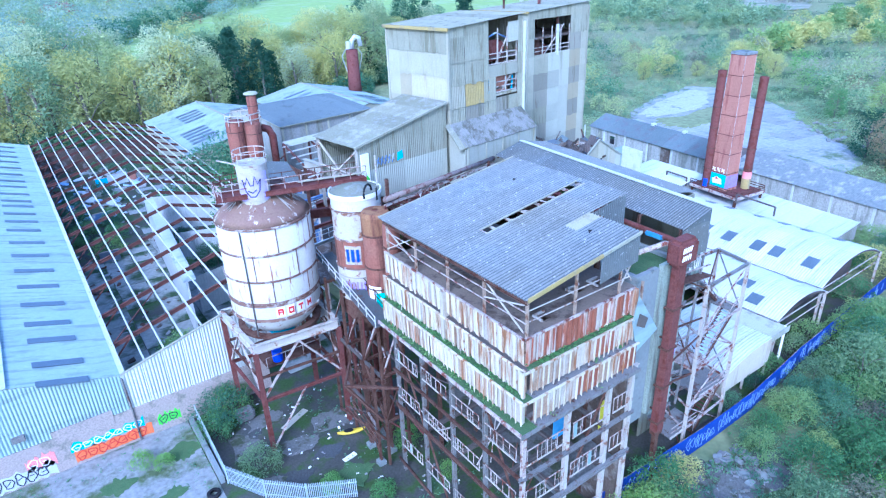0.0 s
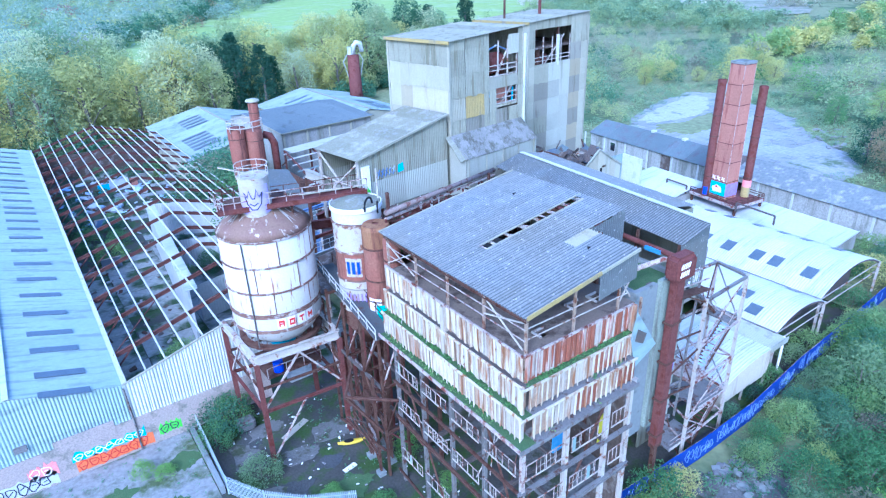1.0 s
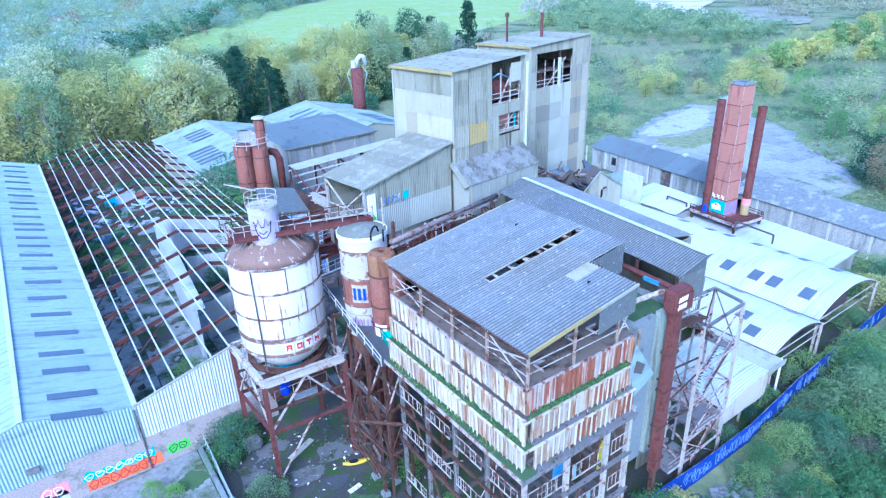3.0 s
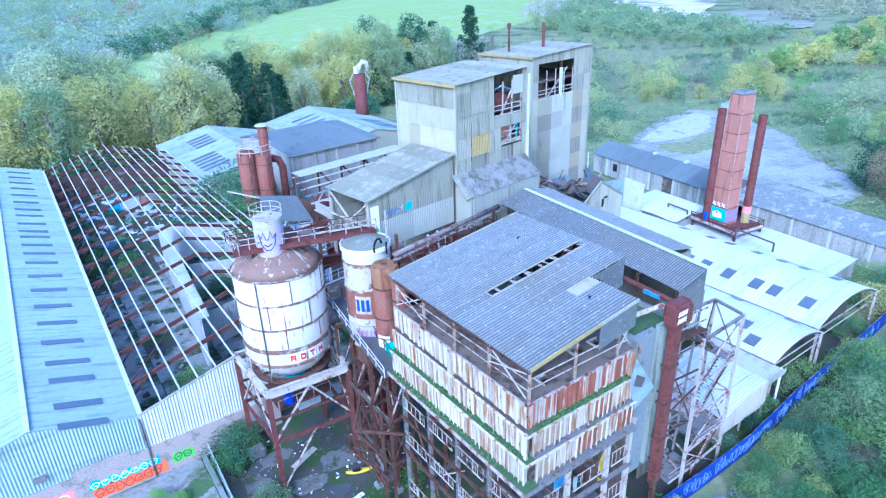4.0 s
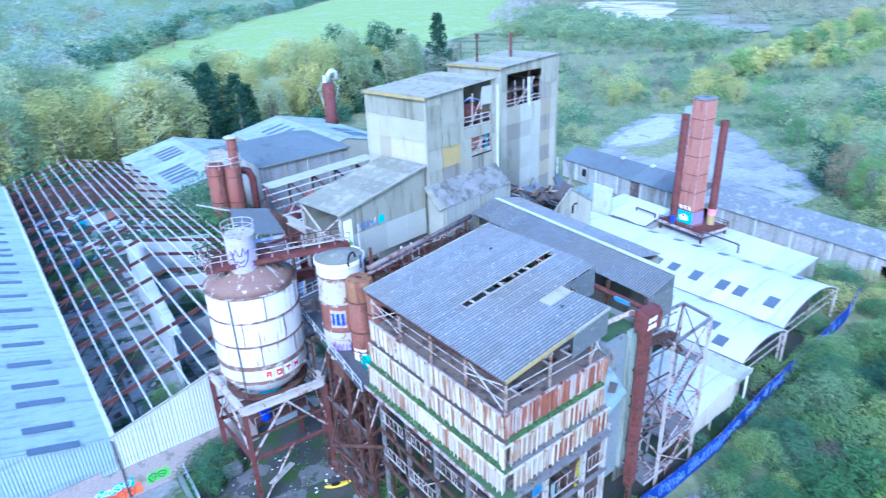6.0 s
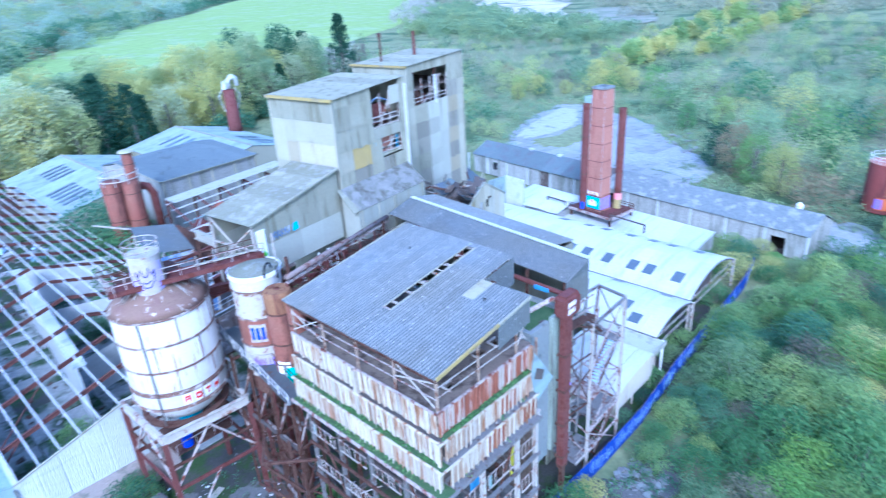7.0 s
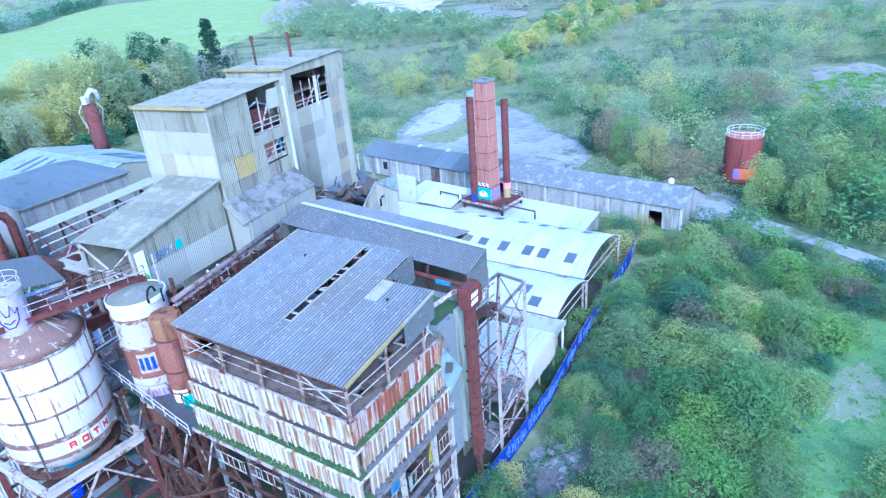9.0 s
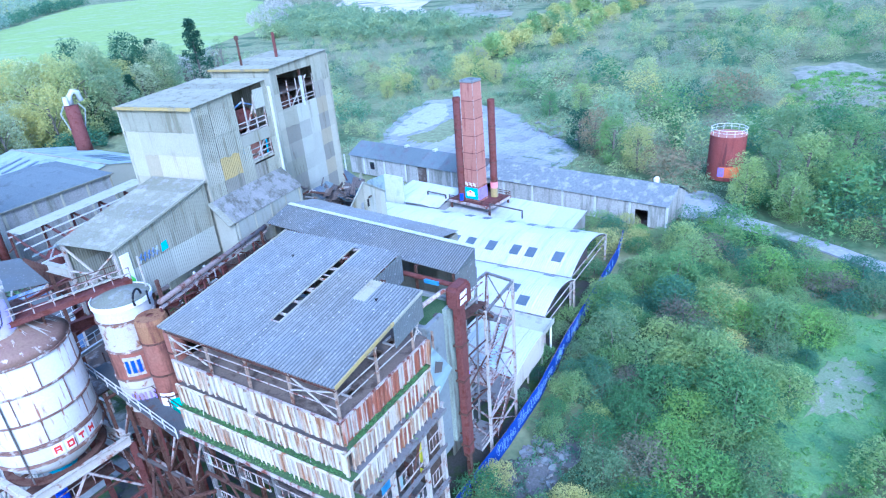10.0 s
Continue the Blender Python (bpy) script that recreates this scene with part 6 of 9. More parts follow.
# ---- collapsed white gable and sheets near the tower ----
def white_gable():
    t = thing("broken_gable_shed", "pale corrugated gable shed with a collapsed dark roof", "building", at=(41, 34, 0))
    m = frame_at(46.4, 30.5, 8)
    w, ze, za = 11.4, 17.8, 21.1
    for k in range(8):
        a, b = -w + w * k / 8, -w + w * (k + 1) / 8
        bm = wavy(B(), (a, 0.02 * (k % 2), 5.0), (0, 0, 6.9), (b - a, 0, 0), 0.3, 0.06)
        for v in bm.verts:
            if v.co.z > 8:
                v.co.z = za - (za - ze) * abs(v.co.x + w / 2) / (w / 2)
        part("gable_sheet", bm, "sheet_cool" if k in (5, 7) else "sheet_pale", t, m=m)
    part("verge_trim", bar(B(), (-w / 2, -0.05, za + 0.05), (0.1, -0.05, ze), 0.2, 0.18), "sheet_cool", t, m=m)
    part("verge_trim", bar(B(), (-w - 0.1, -0.05, ze), (-w / 2, -0.05, za + 0.05), 0.2, 0.18), "sheet_cool", t, m=m)
    part("side_wall", wavy(B(), (0, 0, 5.0), (0, 0, ze - 5.1), (0, 5.2, 0), 0.3, 0.05), "sheet_pale", t, m=m)
    part("window_hole", box(B(), -5.3, -4.9, -0.14, -0.08, 17.4, 18.5), "black", t, "small dark window opening", m=m)
    part("stain_patch", box(B(), -7.0, -6.3, -0.12, -0.08, 17.4, 18.5), "plaster", t, m=m)
    part("rear_gable", prism(B(), [(0.2, 5.0, 5), (2.8, 5.0, 5), (2.8, 5.0, 17.2), (2.4, 5.0, 19.7), (0.2, 5.0, 17.6)], (0, 0.2, 0)), "sheet_grey", t, "grey broken remnant of the rear gable", m=m)
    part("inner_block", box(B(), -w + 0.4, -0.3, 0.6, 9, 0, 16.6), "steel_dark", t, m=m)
    rnd = random.Random(6)
    for k in range(30):
        a = (rnd.uniform(-w + 3, -0.3), rnd.uniform(1.5, 9), rnd.uniform(17.0, 20.2))
        part("fallen_rafter", bar(B(), a, (a[0] + rnd.uniform(-2.5, 2.5), a[1] + rnd.uniform(-2.5, 2.5), a[2] + rnd.uniform(-1.3, 1.3)), rnd.uniform(0.12, 0.26)), rnd.choice(("steel_dark", "floor_brown", "rust", "old_white", "blue_sheet")), t, m=m)
    for k in range(34):
        x, y, z = rnd.uniform(-w + 2, -2), rnd.uniform(1.2, 7.5), rnd.uniform(16.8, 19.2)
        part("fallen_sheet", wavy(B(), (x, y, z), (rnd.uniform(1.2, 2.4), rnd.uniform(-1, 1), rnd.uniform(-1.2, 1.2)), (rnd.uniform(-0.6, 0.6), 1.7, rnd.uniform(-0.6, 0.8)), 0.3, 0.04), rnd.choice(("floor_brown", "steel_dark", "steel_dark", "slate", "blue_sheet")), t, m=m)
    # white rendered wall standing beside the arched shed
    t2 = thing("white_block", "white rendered wall stub beside the arched shed", "wall", at=(72, 49, 0))
    part("wall", prism(B(), [(72.3, 46.1, 0), (72.0, 50.2, 0), (72.0, 50.2, 10.2), (72.3, 46.1, 9.8)], (0.5, 0.04, 0)), "sheet_white", t2)
    part("lower_wall", prism(B(), [(72.0, 50.25, 0), (71.7, 54.5, 0), (71.7, 54.5, 8.4), (72.0, 50.25, 10.2)], (0.45, 0.04, 0)), "shed_roof", t2)
    return t


white_gable()
for k, (x, y, w, dp, z0, z1, dg) in enumerate(((71.4, 37.5, 7, 8.5, 5.0, 6.4, -4),)):
    t = thing("roof_sheeting", "sagging white sheeting over a broken roof bay", "sheeting", group="loose sheeting", at=(x, y, z0))
    m = frame_at(x, y, dg)
    part("sheet", wavy(B(), (0, 0, z0), (w, 0, z1 - z0), (0, dp, 0), 0.4, 0.03, steps=4, sag=0.3), "sheet_white", t, m=m)
    part("support_wall", box(B(), 0.3, w - 0.3, 0.2, dp - 0.3, 0, z0 - 0.2), "plaster", t, m=m)
t = thing("pitched_roof_block", "small dark slate-roofed block beside the tower", "building", at=(62, 56, 0))
m = frame_at(58.5, 50.0, 8)
part("wall", box(B(), 0, 11, 0, 14, 0, 7.8), "plaster", t, m=m)
part("roof_slope", prism(B(), [(-0.3, -0.4, 7.8), (11.3, -0.4, 7.8), (11.3, 7, 12.0), (-0.3, 7, 12.0)], (0, 0, 0.2)), "slate", t, m=m)
part("roof_slope", prism(B(), [(-0.3, 7, 12.0), (11.3, 7, 12.0), (11.3, 14.4, 7.8), (-0.3, 14.4, 7.8)], (0, 0, 0.2)), "slate", t, m=m)

# ---- left shed and roofless frame ----
LX, LY = -19.0, 35.6


def left_shed():
    t = thing("long_shed", "long pale blue corrugated shed with rows of dark skylights", "building", at=(-27, 80, 0))
    n = 28
    for i in range(n):
        y0 = LY + 112 * i / n
        part("roof_sheet", wavy(B(), (-27.8, y0, 10.5 + 0.012 * (i % 2)), (8.8, 0, -2.6), (0, 4.0, 0), 0.3, 0.035), "shed_roof", t)
        part("roof_sheet", wavy(B(), (-27.8, y0, 10.5 + 0.012 * (i % 2)), (-9.0, 0, -2.6), (0, 4.0, 0), 0.3, 0.035), "shed_roof", t)
    part("ridge_cap", bar(B(), (-27.8, LY, 10.58), (-27.8, 147.5, 10.58), 0.5, 0.1), "sheet_white", t)
    for y in (35.6, 39.35, 44.5, 48.5, 53.75, 59.2, 64.6, 70.3, 75.8, 81.6, 86.0, 90.2, 94.6, 97.8, 102.3, 107.5, 111.7, 117, 122.5, 128, 133, 138, 143):
        for xa, xb in ((-25.5, -21.5), (-34.2, -30.4)):
            za, zb = 10.56 - abs(xa + 27.8) * 0.2955, 10.56 - abs(xb + 27.8) * 0.2955
            part("skylight", prism(B(), [(xa, y - 0.55, za), (xb, y - 0.55, zb), (xb, y + 0.55, zb), (xa, y + 0.55, za)], (0, 0, 0.06)), "skylight", t)
    bm = wavy(B(), (-36.8, LY, 3.7), (0, 0, 4), (17.8, 0, 0), 0.3, 0.035)
    for v in bm.verts:
        if v.co.z > 5:
            v.co.z = 10.45 - abs(v.co.x + 27.8) * 0.293
    part("gable_wall", bm, "shed_roof", t)
    part("base_wall", box(B(), -60, LX, LY - 0.05, LY + 0.3, 0, 3.9), "render_wall", t)
    part("patch_panel", box(B(), -25.8, -20.6, LY - 0.1, LY - 0.04, 2.9, 4.6), "render_wall", t)
    part("vent", box(B(), -28.6, -27.6, LY - 0.4, LY, 5.0, 5.5), "steel_grey", t)
    part("side_wall", box(B(), LX - 0.2, LX - 0.02, LY + 0.4, 147, 0, 7.7), "sheet_pale", t)
    part("gutter", bar(B(), (LX + 0.15, LY, 7.75), (LX + 0.15, 147, 7.75), 0.35, 0.25), "sheet_white", t)
    part("down_pipe", pipe(B(), [(LX, LY - 0.15, 7.6), (LX + 0.1, LY - 0.15, 3.8), (LX + 0.1, LY - 0.15, 0)], 0.1, 8), "steel_grey", t)
    return t


left_shed()


def roof_frame():
    t = thing("roofless_shed", "roofless shed of rusty rafters and pale purlins", "building", at=(-5, 90, 0))
    ridge = (-5.0, 11.8)
    rnd = random.Random(3)

    def zz(x):
        return 7.9 + (x + 19) * (ridge[1] - 7.9) / 14 if x < ridge[0] else ridge[1] - (x - ridge[0]) * (ridge[1] - 7.9) / 14
    for i in range(15):
        x = -18.6 + i * 1.95
        y1 = 147 if x < 3 else 147 - rnd.uniform(0, 3)
        part("purlin", bar(B(), (x, LY, zz(x)), (x, y1, zz(x)), 0.15, 0.2), "purlin", t)
    for k in range(15):
        y = 42 + k * 7.4
        part("rafter", ibeam(B(), (-18.9, y, 7.6), (ridge[0], y, ridge[1] - 0.3), 0.25, 0.45), "rafter", t)
        part("rafter", ibeam(B(), (ridge[0], y, ridge[1] - 0.3), (9.0, y, 7.6), 0.25, 0.45), "rafter", t)
        part("column", ibeam(B(), (-18.6, y, 0), (-18.6, y, 7.7), 0.3, 0.35), "rafter", t)
        part("column", ibeam(B(), (8.8, y, 0), (8.8, y, 7.7), 0.3, 0.35), "rafter", t)
        part("knee_brace", bar(B(), (-18.6, y, 6.2), (-16.8, y, 8.1), 0.15), "rafter", t)
    for k in range(0, 14, 3):
        y = 42 + k * 7.4
        part("wind_brace", bar(B(), (-18.6, y, 7.9), (-12, y + 7.4, 9.6), 0.1), "rafter", t)
    for i in range(7):
        a, b = LX + 14 * i / 7, LX + 14 * (i + 1) / 7
        bm = wavy(B(), (a, LY - 0.02 * (i % 2), 3.7), (0, 0, 4), (b - a, 0, 0), 0.3, 0.035)
        for v in bm.verts:
            if v.co.z > 5:
                v.co.z = zz(v.co.x) + 0.1
        part("gable_sheet", bm, "sheet_white", t)
    part("base_wall", box(B(), LX, -5, LY - 0.05, LY + 0.3, 0, 3.9), "render_wall", t)
    part("verge_trim", bar(B(), (LX, LY, 7.95), (-5, LY, 11.9), 0.2, 0.14), "sheet_pale", t)
    # walls left standing inside
    part("inner_wall", prism(B(), [(-8.9, 50, 0), (-5.6, 90, 0), (-5.6, 90, 8.0), (-8.9, 50, 8.6)], (0.25, 0, 0)), "sheet_white", t, "tall white inner wall leaning between the frames")
    part("wall_cap", bar(B(), (-8.4, 50, 8.7), (-5.1, 90, 8.1), 1.5, 0.1), "sheet_white", t)
    part("blue_wall", wavy(B(), (-4.5, 93, 0.2), (0, 0, 6.4), (12.5, -6, 0), 0.4, 0.03), "sheet_white", t, "pale blue corrugated partition wall")
    part("blue_wall", wavy(B(), (-4.0, 76, 0.2), (0, 0, 5.0), (11, -4, 0), 0.4, 0.03), "sheet_white", t)
    part("blue_wall", wavy(B(), (-6.5, 57, 0.2), (0, 0, 5.5), (11, 3, 0), 0.4, 0.03), "sheet_white", t)
    part("far_wall", box(B(), -19, 9, 147, 147.2, 0, 5.5), "floor_brown", t)
    return t


roof_frame()
shed_floor = slab("shed_floor", -19, 10, 36, 148, 0.02, "mud", "littered broken concrete floor of the roofless shed")


# ---- far halls ----
def gable_hall(name, label, x, y, deg, w, dp, ze, zr, roofm, wallm, nsheet=8, sky=(), along_u=True):
    t = thing(name, label, "building", at=(x, y, 0))
    m = frame_at(x, y, deg)
    for v0 in (0, dp - 0.2):
        part("wall", box(B(), 0, w, v0, v0 + 0.2, 0, ze), wallm, t, m=m)
    for u0 in (0, w - 0.2):
        part("gable_wall", prism(B(), [(u0, 0.2, 0), (u0, dp - 0.2, 0), (u0, dp - 0.2, ze), (u0, dp / 2, zr), (u0, 0.2, ze)], (0.2, 0, 0)), wallm, t, m=m)
    for i in range(nsheet):
        a = -0.3 + (w + 0.6) * i / nsheet
        for s in (-1, 1):
            part("roof_sheet", wavy(B(), (a, dp / 2, zr + 0.1 + 0.012 * (i % 2)), (0, s * (dp / 2 + 0.4), ze - zr - 0.1), ((w + 0.6) / nsheet, 0, 0), 0.35, 0.04), roofm, t, m=m)
    part("ridge_cap", bar(B(), (-0.3, dp / 2, zr + 0.2), (w + 0.3, dp / 2, zr + 0.2), 0.5, 0.12), "sheet_pale", t, m=m)
    for u, v0, v1 in sky:
        z0, z1 = [zr - (zr - ze) * abs(v - dp / 2) / (dp / 2) + 0.2 for v in (v0, v1)]
        part("skylight", prism(B(), [(u, v0, z0), (u + 1.3, v0, z0), (u + 1.3, v1, z1), (u, v1, z1)], (0, 0, 0.05)), "skylight", t, m=m)
    return t


# tall grey hall: one long slope towards the yard
t = thing("grey_hall", "tall hall with a dark grey corrugated roof and pale walls", "building", at=(34, 108, 0))
m = frame_at(23.4, 97.4, 5)
part("wall", box(B(), 0, 22.4, 0, 0.25, 0, 13.6), "plaster", t, m=m)
part("wall", box(B(), 0, 22.4, 24.75, 25, 0, 13.6), "plaster", t, m=m)
for u0 in (0, 22.15):
    part("gable_wall", prism(B(), [(u0, 0.25, 0), (u0, 24.75, 0), (u0, 24.75, 13.6), (u0, 17.5, 14.9), (u0, 0.25, 13.6)], (0.25, 0, 0)), "plaster", t, m=m)
for i in range(9):
    a = -0.3 + 23.0 * i / 9
    part("roof_sheet", wavy(B(), (a, 17.5, 15.1 + 0.012 * (i % 2)), (0, -17.9, -1.35), (23.0 / 9, 0, 0), 0.35, 0.04), "hall_grey", t, m=m)
    part("roof_sheet", wavy(B(), (a, 17.5, 15.1 + 0.012 * (i % 2)), (0, 7.9, -1.35), (23.0 / 9, 0, 0), 0.35, 0.04), "hall_grey", t, m=m)
for k in range(5):
    part("pier", box(B(), 0.2 + 5.4 * k, 0.6 + 5.4 * k, -0.2, 0.0, 0, 13.4), "sheet_pale", t, m=m)
part("eaves_trim", bar(B(), (-0.3, -0.4, 13.75), (22.7, -0.4, 13.75), 0.2, 0.25), "sheet_moss", t, m=m)
part("verge_trim", bar(B(), (-0.3, -0.3, 13.8), (-0.3, 17.5, 15.2), 0.25, 0.2), "sheet_pale", t, m=m)

gable_hall("white_hall", "low white-roofed hall with strip skylights", 36.5, 114, 90, 42, 28, 7.3, 10.6, "hall_roof", "sheet_pale", 14, [(u, 19.5, 25.5) for u in (5, 7.6, 10.2, 12.8, 15.4)] + [(u, 16.5, 22) for u in (24, 26.8, 29.6, 32.4)])
gable_hall("white_hall", "low white-roofed hall behind the grey hall", 71, 119, 90, 43, 30, 7.4, 10.6, "hall_roof", "sheet_pale", 14, [(u, 4, 10) for u in (4, 7, 10, 14, 17)] + [(u, 18, 25) for u in (20, 24, 28, 32)])

# open steel bay between the grey hall and the tower
t = thing("open_steel_bay", "open rusty steel bay with pale purlins", "frame", at=(32, 82, 0))
rnd = random.Random(12)
for i in range(6):
    f = i / 5
    y = 66 + 20 * f
    part("purlin", bar(B(), (15 + 4 * f, y, 12.7), (40 + 4 * f, y + 2, 13.4), 0.16, 0.2), "purlin" if i != 2 else "shed_roof", t)
for i in range(6):
    x = 16 + i * 5.2
    part("rafter", ibeam(B(), (x, 64, 12.4), (x + 4, 88, 12.8), 0.25, 0.4), "rafter", t)
    part("column", ibeam(B(), (x, 64, 0), (x, 64, 12.4), 0.3, 0.3), "rafter" if i else "old_white", t)
    part("column", ibeam(B(), (x + 4, 88, 0), (x + 4, 88, 12.8), 0.3, 0.3), "rafter", t)
part("roof_strip", wavy(B(), (20, 84, 13.2), (25, 2, 0.8), (0, 5, -0.3), 0.4, 0.04, steps=6), "sheet_cool", t)
part("rust_wall", box(B(), 16.0, 16.2, 64, 76, 8, 12.3), "rust", t, "rusted sheet wall")
for k in range(16):
    a = (rnd.uniform(10, 34), rnd.uniform(60, 86), rnd.uniform(8, 14))
    part("loose_bar", bar(B(), a, (a[0] + rnd.uniform(-5, 5), a[1] + rnd.uniform(-5, 5), a[2] + rnd.uniform(-1, 1)), 0.2), ("old_white", "rust", "steel_dark", "purlin")[k % 4], t)
part("floor", box(B(), 12, 44, 58, 90, 5.8, 6.0), "floor_brown", t)
for x, y, w, d, h, k in ((22, 80, 2.2, 2.0, 3.5, "oxide"), (27, 82, 3.0, 1.8, 4.5, "vessel_red"), (33, 80, 2.0, 2.0, 3.8, "oxide"), (30, 76, 2.6, 1.6, 3.0, "blue_grey"), (37, 83, 2.5, 2.0, 4.0, "oxide"), (18, 71, 2.0, 1.5, 3.0, "shed_roof")):
    part("machine", lathe(B(), x, y, [(w * 0.6, 6), (w * 0.6, 6 + h), (w * 0.35, 6.6 + h), (w * 0.2, 7.4 + h)], 14), k, t)

# ---- hoarding ----
def hoarding():
    t = thing("hoarding", "bright blue plywood hoarding covered in pale graffiti", "fence", at=(30, 1, 0))
    pts = [(2, 1.4), (8, 1.3), (13, 1.1), (23.9, 0.6), (32.7, 0.6), (44, 1.5), (50.6, 1.75), (61.8, 2.3), (71.4, 2.8), (79, 4.0)]
    rnd = random.Random(11)
    for a, b in zip(pts, pts[1:]):
        a, b = Vector((*a, 0)), Vector((*b, 0))
        n = round((b - a).length / 1.22)
        for i in range(n):
            p, q = a.lerp(b, i / n), a.lerp(b, (i + 0.985) / n)
            h = 2.4 + rnd.uniform(-0.05, 0.05)
            bd = part("panel", prism(B(), [(p.x, p.y, 0), (q.x, q.y, 0), (q.x, q.y, h), (p.x, p.y, h)], (0, 0.05, 0)), "blue_paint", t)
            if noise.noise(Vector((p.x * 0.25, 3, 1))) > -0.28 and p.x > 9:
                bm = B()
                u = (q - p).normalized()
                # two fat outlined letter shapes to a board, some struck through
                for c0 in (0.3, 0.88):
                    if rnd.random() < 0.25:
                        continue
                    rx, rz_, ph, zc = rnd.uniform(0.16, 0.36), rnd.uniform(0.3, 0.85), rnd.random() * 6, rnd.uniform(1.0, 1.4)
                    ring = []
                    for k in range(11):
                        a_ = k * 0.6283
                        w = 1 + 0.35 * math.sin(3 * a_ + ph) * rnd.uniform(0.5, 1)
                        e = p + u * (c0 + rx * w * math.cos(a_))
                        ring.append(Vector((e.x, e.y - 0.03, zc + rz_ * w * math.sin(a_))))
                    ring[-1] = ring[0]
                    for g0, g1 in zip(ring, ring[1:]):
                        bar(bm, g0, g1, 0.03, 0.04)
                    if rnd.random() < 0.6:
                        bar(bm, ring[1].lerp(ring[6], 0.3), ring[1].lerp(ring[6], 0.75), 0.03, 0.05)
                tagged(part("graffiti", bm, "paint_pale_blue", bd), kind="stuff")
        part("top_rail", bar(B(), (a.x, a.y + 0.09, 2.3), (b.x, b.y + 0.09, 2.3), 0.06, 0.1), "flaked", t)
    return t


hoarding()


# ---- vegetation ----
def crown_data(seed, h, spread, lobes, per, size, shape="dome"):
    """Leaves of a crown: lobes of foliage set about the outline, thick at their shells, with coarser leaves inside."""
    g = np.random.default_rng(seed)
    zf = (np.arange(lobes) + g.random(lobes)) / lobes
    if shape == "cone":
        rad, z, big = spread * 0.85 * (1.02 - zf) ** 0.7, h * (0.06 + 0.86 * zf), spread * (0.36 - 0.14 * zf)
    elif shape == "tree":
        rad = spread * 0.78 * np.sin(np.pi * (0.16 + 0.76 * zf)) ** 0.7
        z, big = h * (0.10 + 0.80 * zf), spread * (0.30 + 0.14 * g.random(lobes))
    else:
        rad = spread * 0.74 * np.sqrt(np.maximum(0.02, 1 - zf ** 2))
        z, big = h * (0.16 + 0.60 * zf), spread * (0.28 + 0.16 * g.random(lobes))
    rad = rad * (0.55 + 0.5 * g.random(lobes))
    a = np.arange(lobes) * 2.39996 + g.normal(0, 0.35, lobes)
    c = np.stack([rad * np.cos(a), rad * np.sin(a), z], 1)
    out = c - np.array([0, 0, 0.3 * h])
    out /= np.linalg.norm(out, axis=1)[:, None] + 1e-6
    tris = []
    for n, lo, hi, sc in ((per, 0.72, 1.12, 1.0), (max(2, per // 7), 0.2, 0.55, 1.7)):
        k = np.repeat(np.arange(lobes), n)
        d = g.normal(0, 1, (len(k), 3))
        d = d / np.linalg.norm(d, axis=1)[:, None] + 0.5 * out[k]
        d /= np.linalg.norm(d, axis=1)[:, None]
        p = c[k] + d * np.array([1, 1, 0.85]) * (big[k] * g.uniform(lo, hi, len(k)))[:, None]
        p[:, 2] = np.maximum(p[:, 2], 0.05)
        u = 0.7 * d + g.normal(0, 0.6, (len(k), 3))
        u[:, 2] *= 0.5
        u *= (size * sc * g.uniform(0.6, 1.4, len(k)) / (np.linalg.norm(u, axis=1) + 1e-6))[:, None]
        w = g.normal(0, 1, (len(k), 3)) if shape != "dome" else np.stack([g.normal(0, 1.0, len(k)), g.normal(0, 1.0, len(k)), np.ones(len(k))], 1)
        v = np.cross(u, w)
        v *= (size * sc * g.uniform(0.4, 0.9, len(k)) / (np.linalg.norm(v, axis=1) + 1e-6))[:, None]
        tris.append(np.stack([p - 0.7 * u, p + v, p + u], 1))
    verts = np.concatenate(tris).reshape(-1, 3)
    return verts, np.arange(len(verts)).reshape(-1, 3)


def tree_meshes(seed, h, spread, lobes, per, size, shape="dome"):
    verts, faces = crown_data(seed, h, spread, lobes, per, size, shape)
    me = bpy.data.meshes.new("crown")
    me.from_pydata(verts.tolist(), [], faces.tolist())
    bm = B()
    pipe(bm, [(0, 0, -0.3), (0.05 * spread, 0, h * 0.3), (0, 0.06 * spread, h * 0.68)], 0.0175 * h, 7 if h > 8 else 4)
    for k in range(0 if shape == "cone" else 6 if h > 8 else 2):
        a = k * 1.3 + seed
        z0 = h * (0.2 + 0.07 * k)
        pipe(bm, [(0, 0, z0), (math.cos(a) * spread * 0.4, math.sin(a) * spread * 0.4, z0 + h * 0.18), (math.cos(a) * spread * 0.75, math.sin(a) * spread * 0.5, z0 + h * 0.22)], 0.006 * h, 5)
    tm = bpy.data.meshes.new("trunk")
    bm.to_mesh(tm)
    bm.free()
    tm.materials.append(M["bark"])
    return me, tm


KINDS = {}


def plant(kind, name, label, category, group, x, y, s=1.0, z=0.0, leaf="scrub", tall=1.0):
    me, tm = KINDS[kind]
    key = (kind, leaf)
    if key not in KINDS:
        c = me.copy()
        c.materials.clear()
        c.materials.append(LEAF[leaf])
        KINDS[key] = c
    t = thing(name, label, category, group)
    t.matrix_basis = Matrix.LocRotScale((x, y, z), Euler((0, 0, random.random() * 6.28)), (s, s, s * tall * (0.9 + 0.25 * random.random())))
    cr, tr = new("crown", KINDS[key]), new("trunk", tm)
    cr.parent = tr.parent = t
    return t


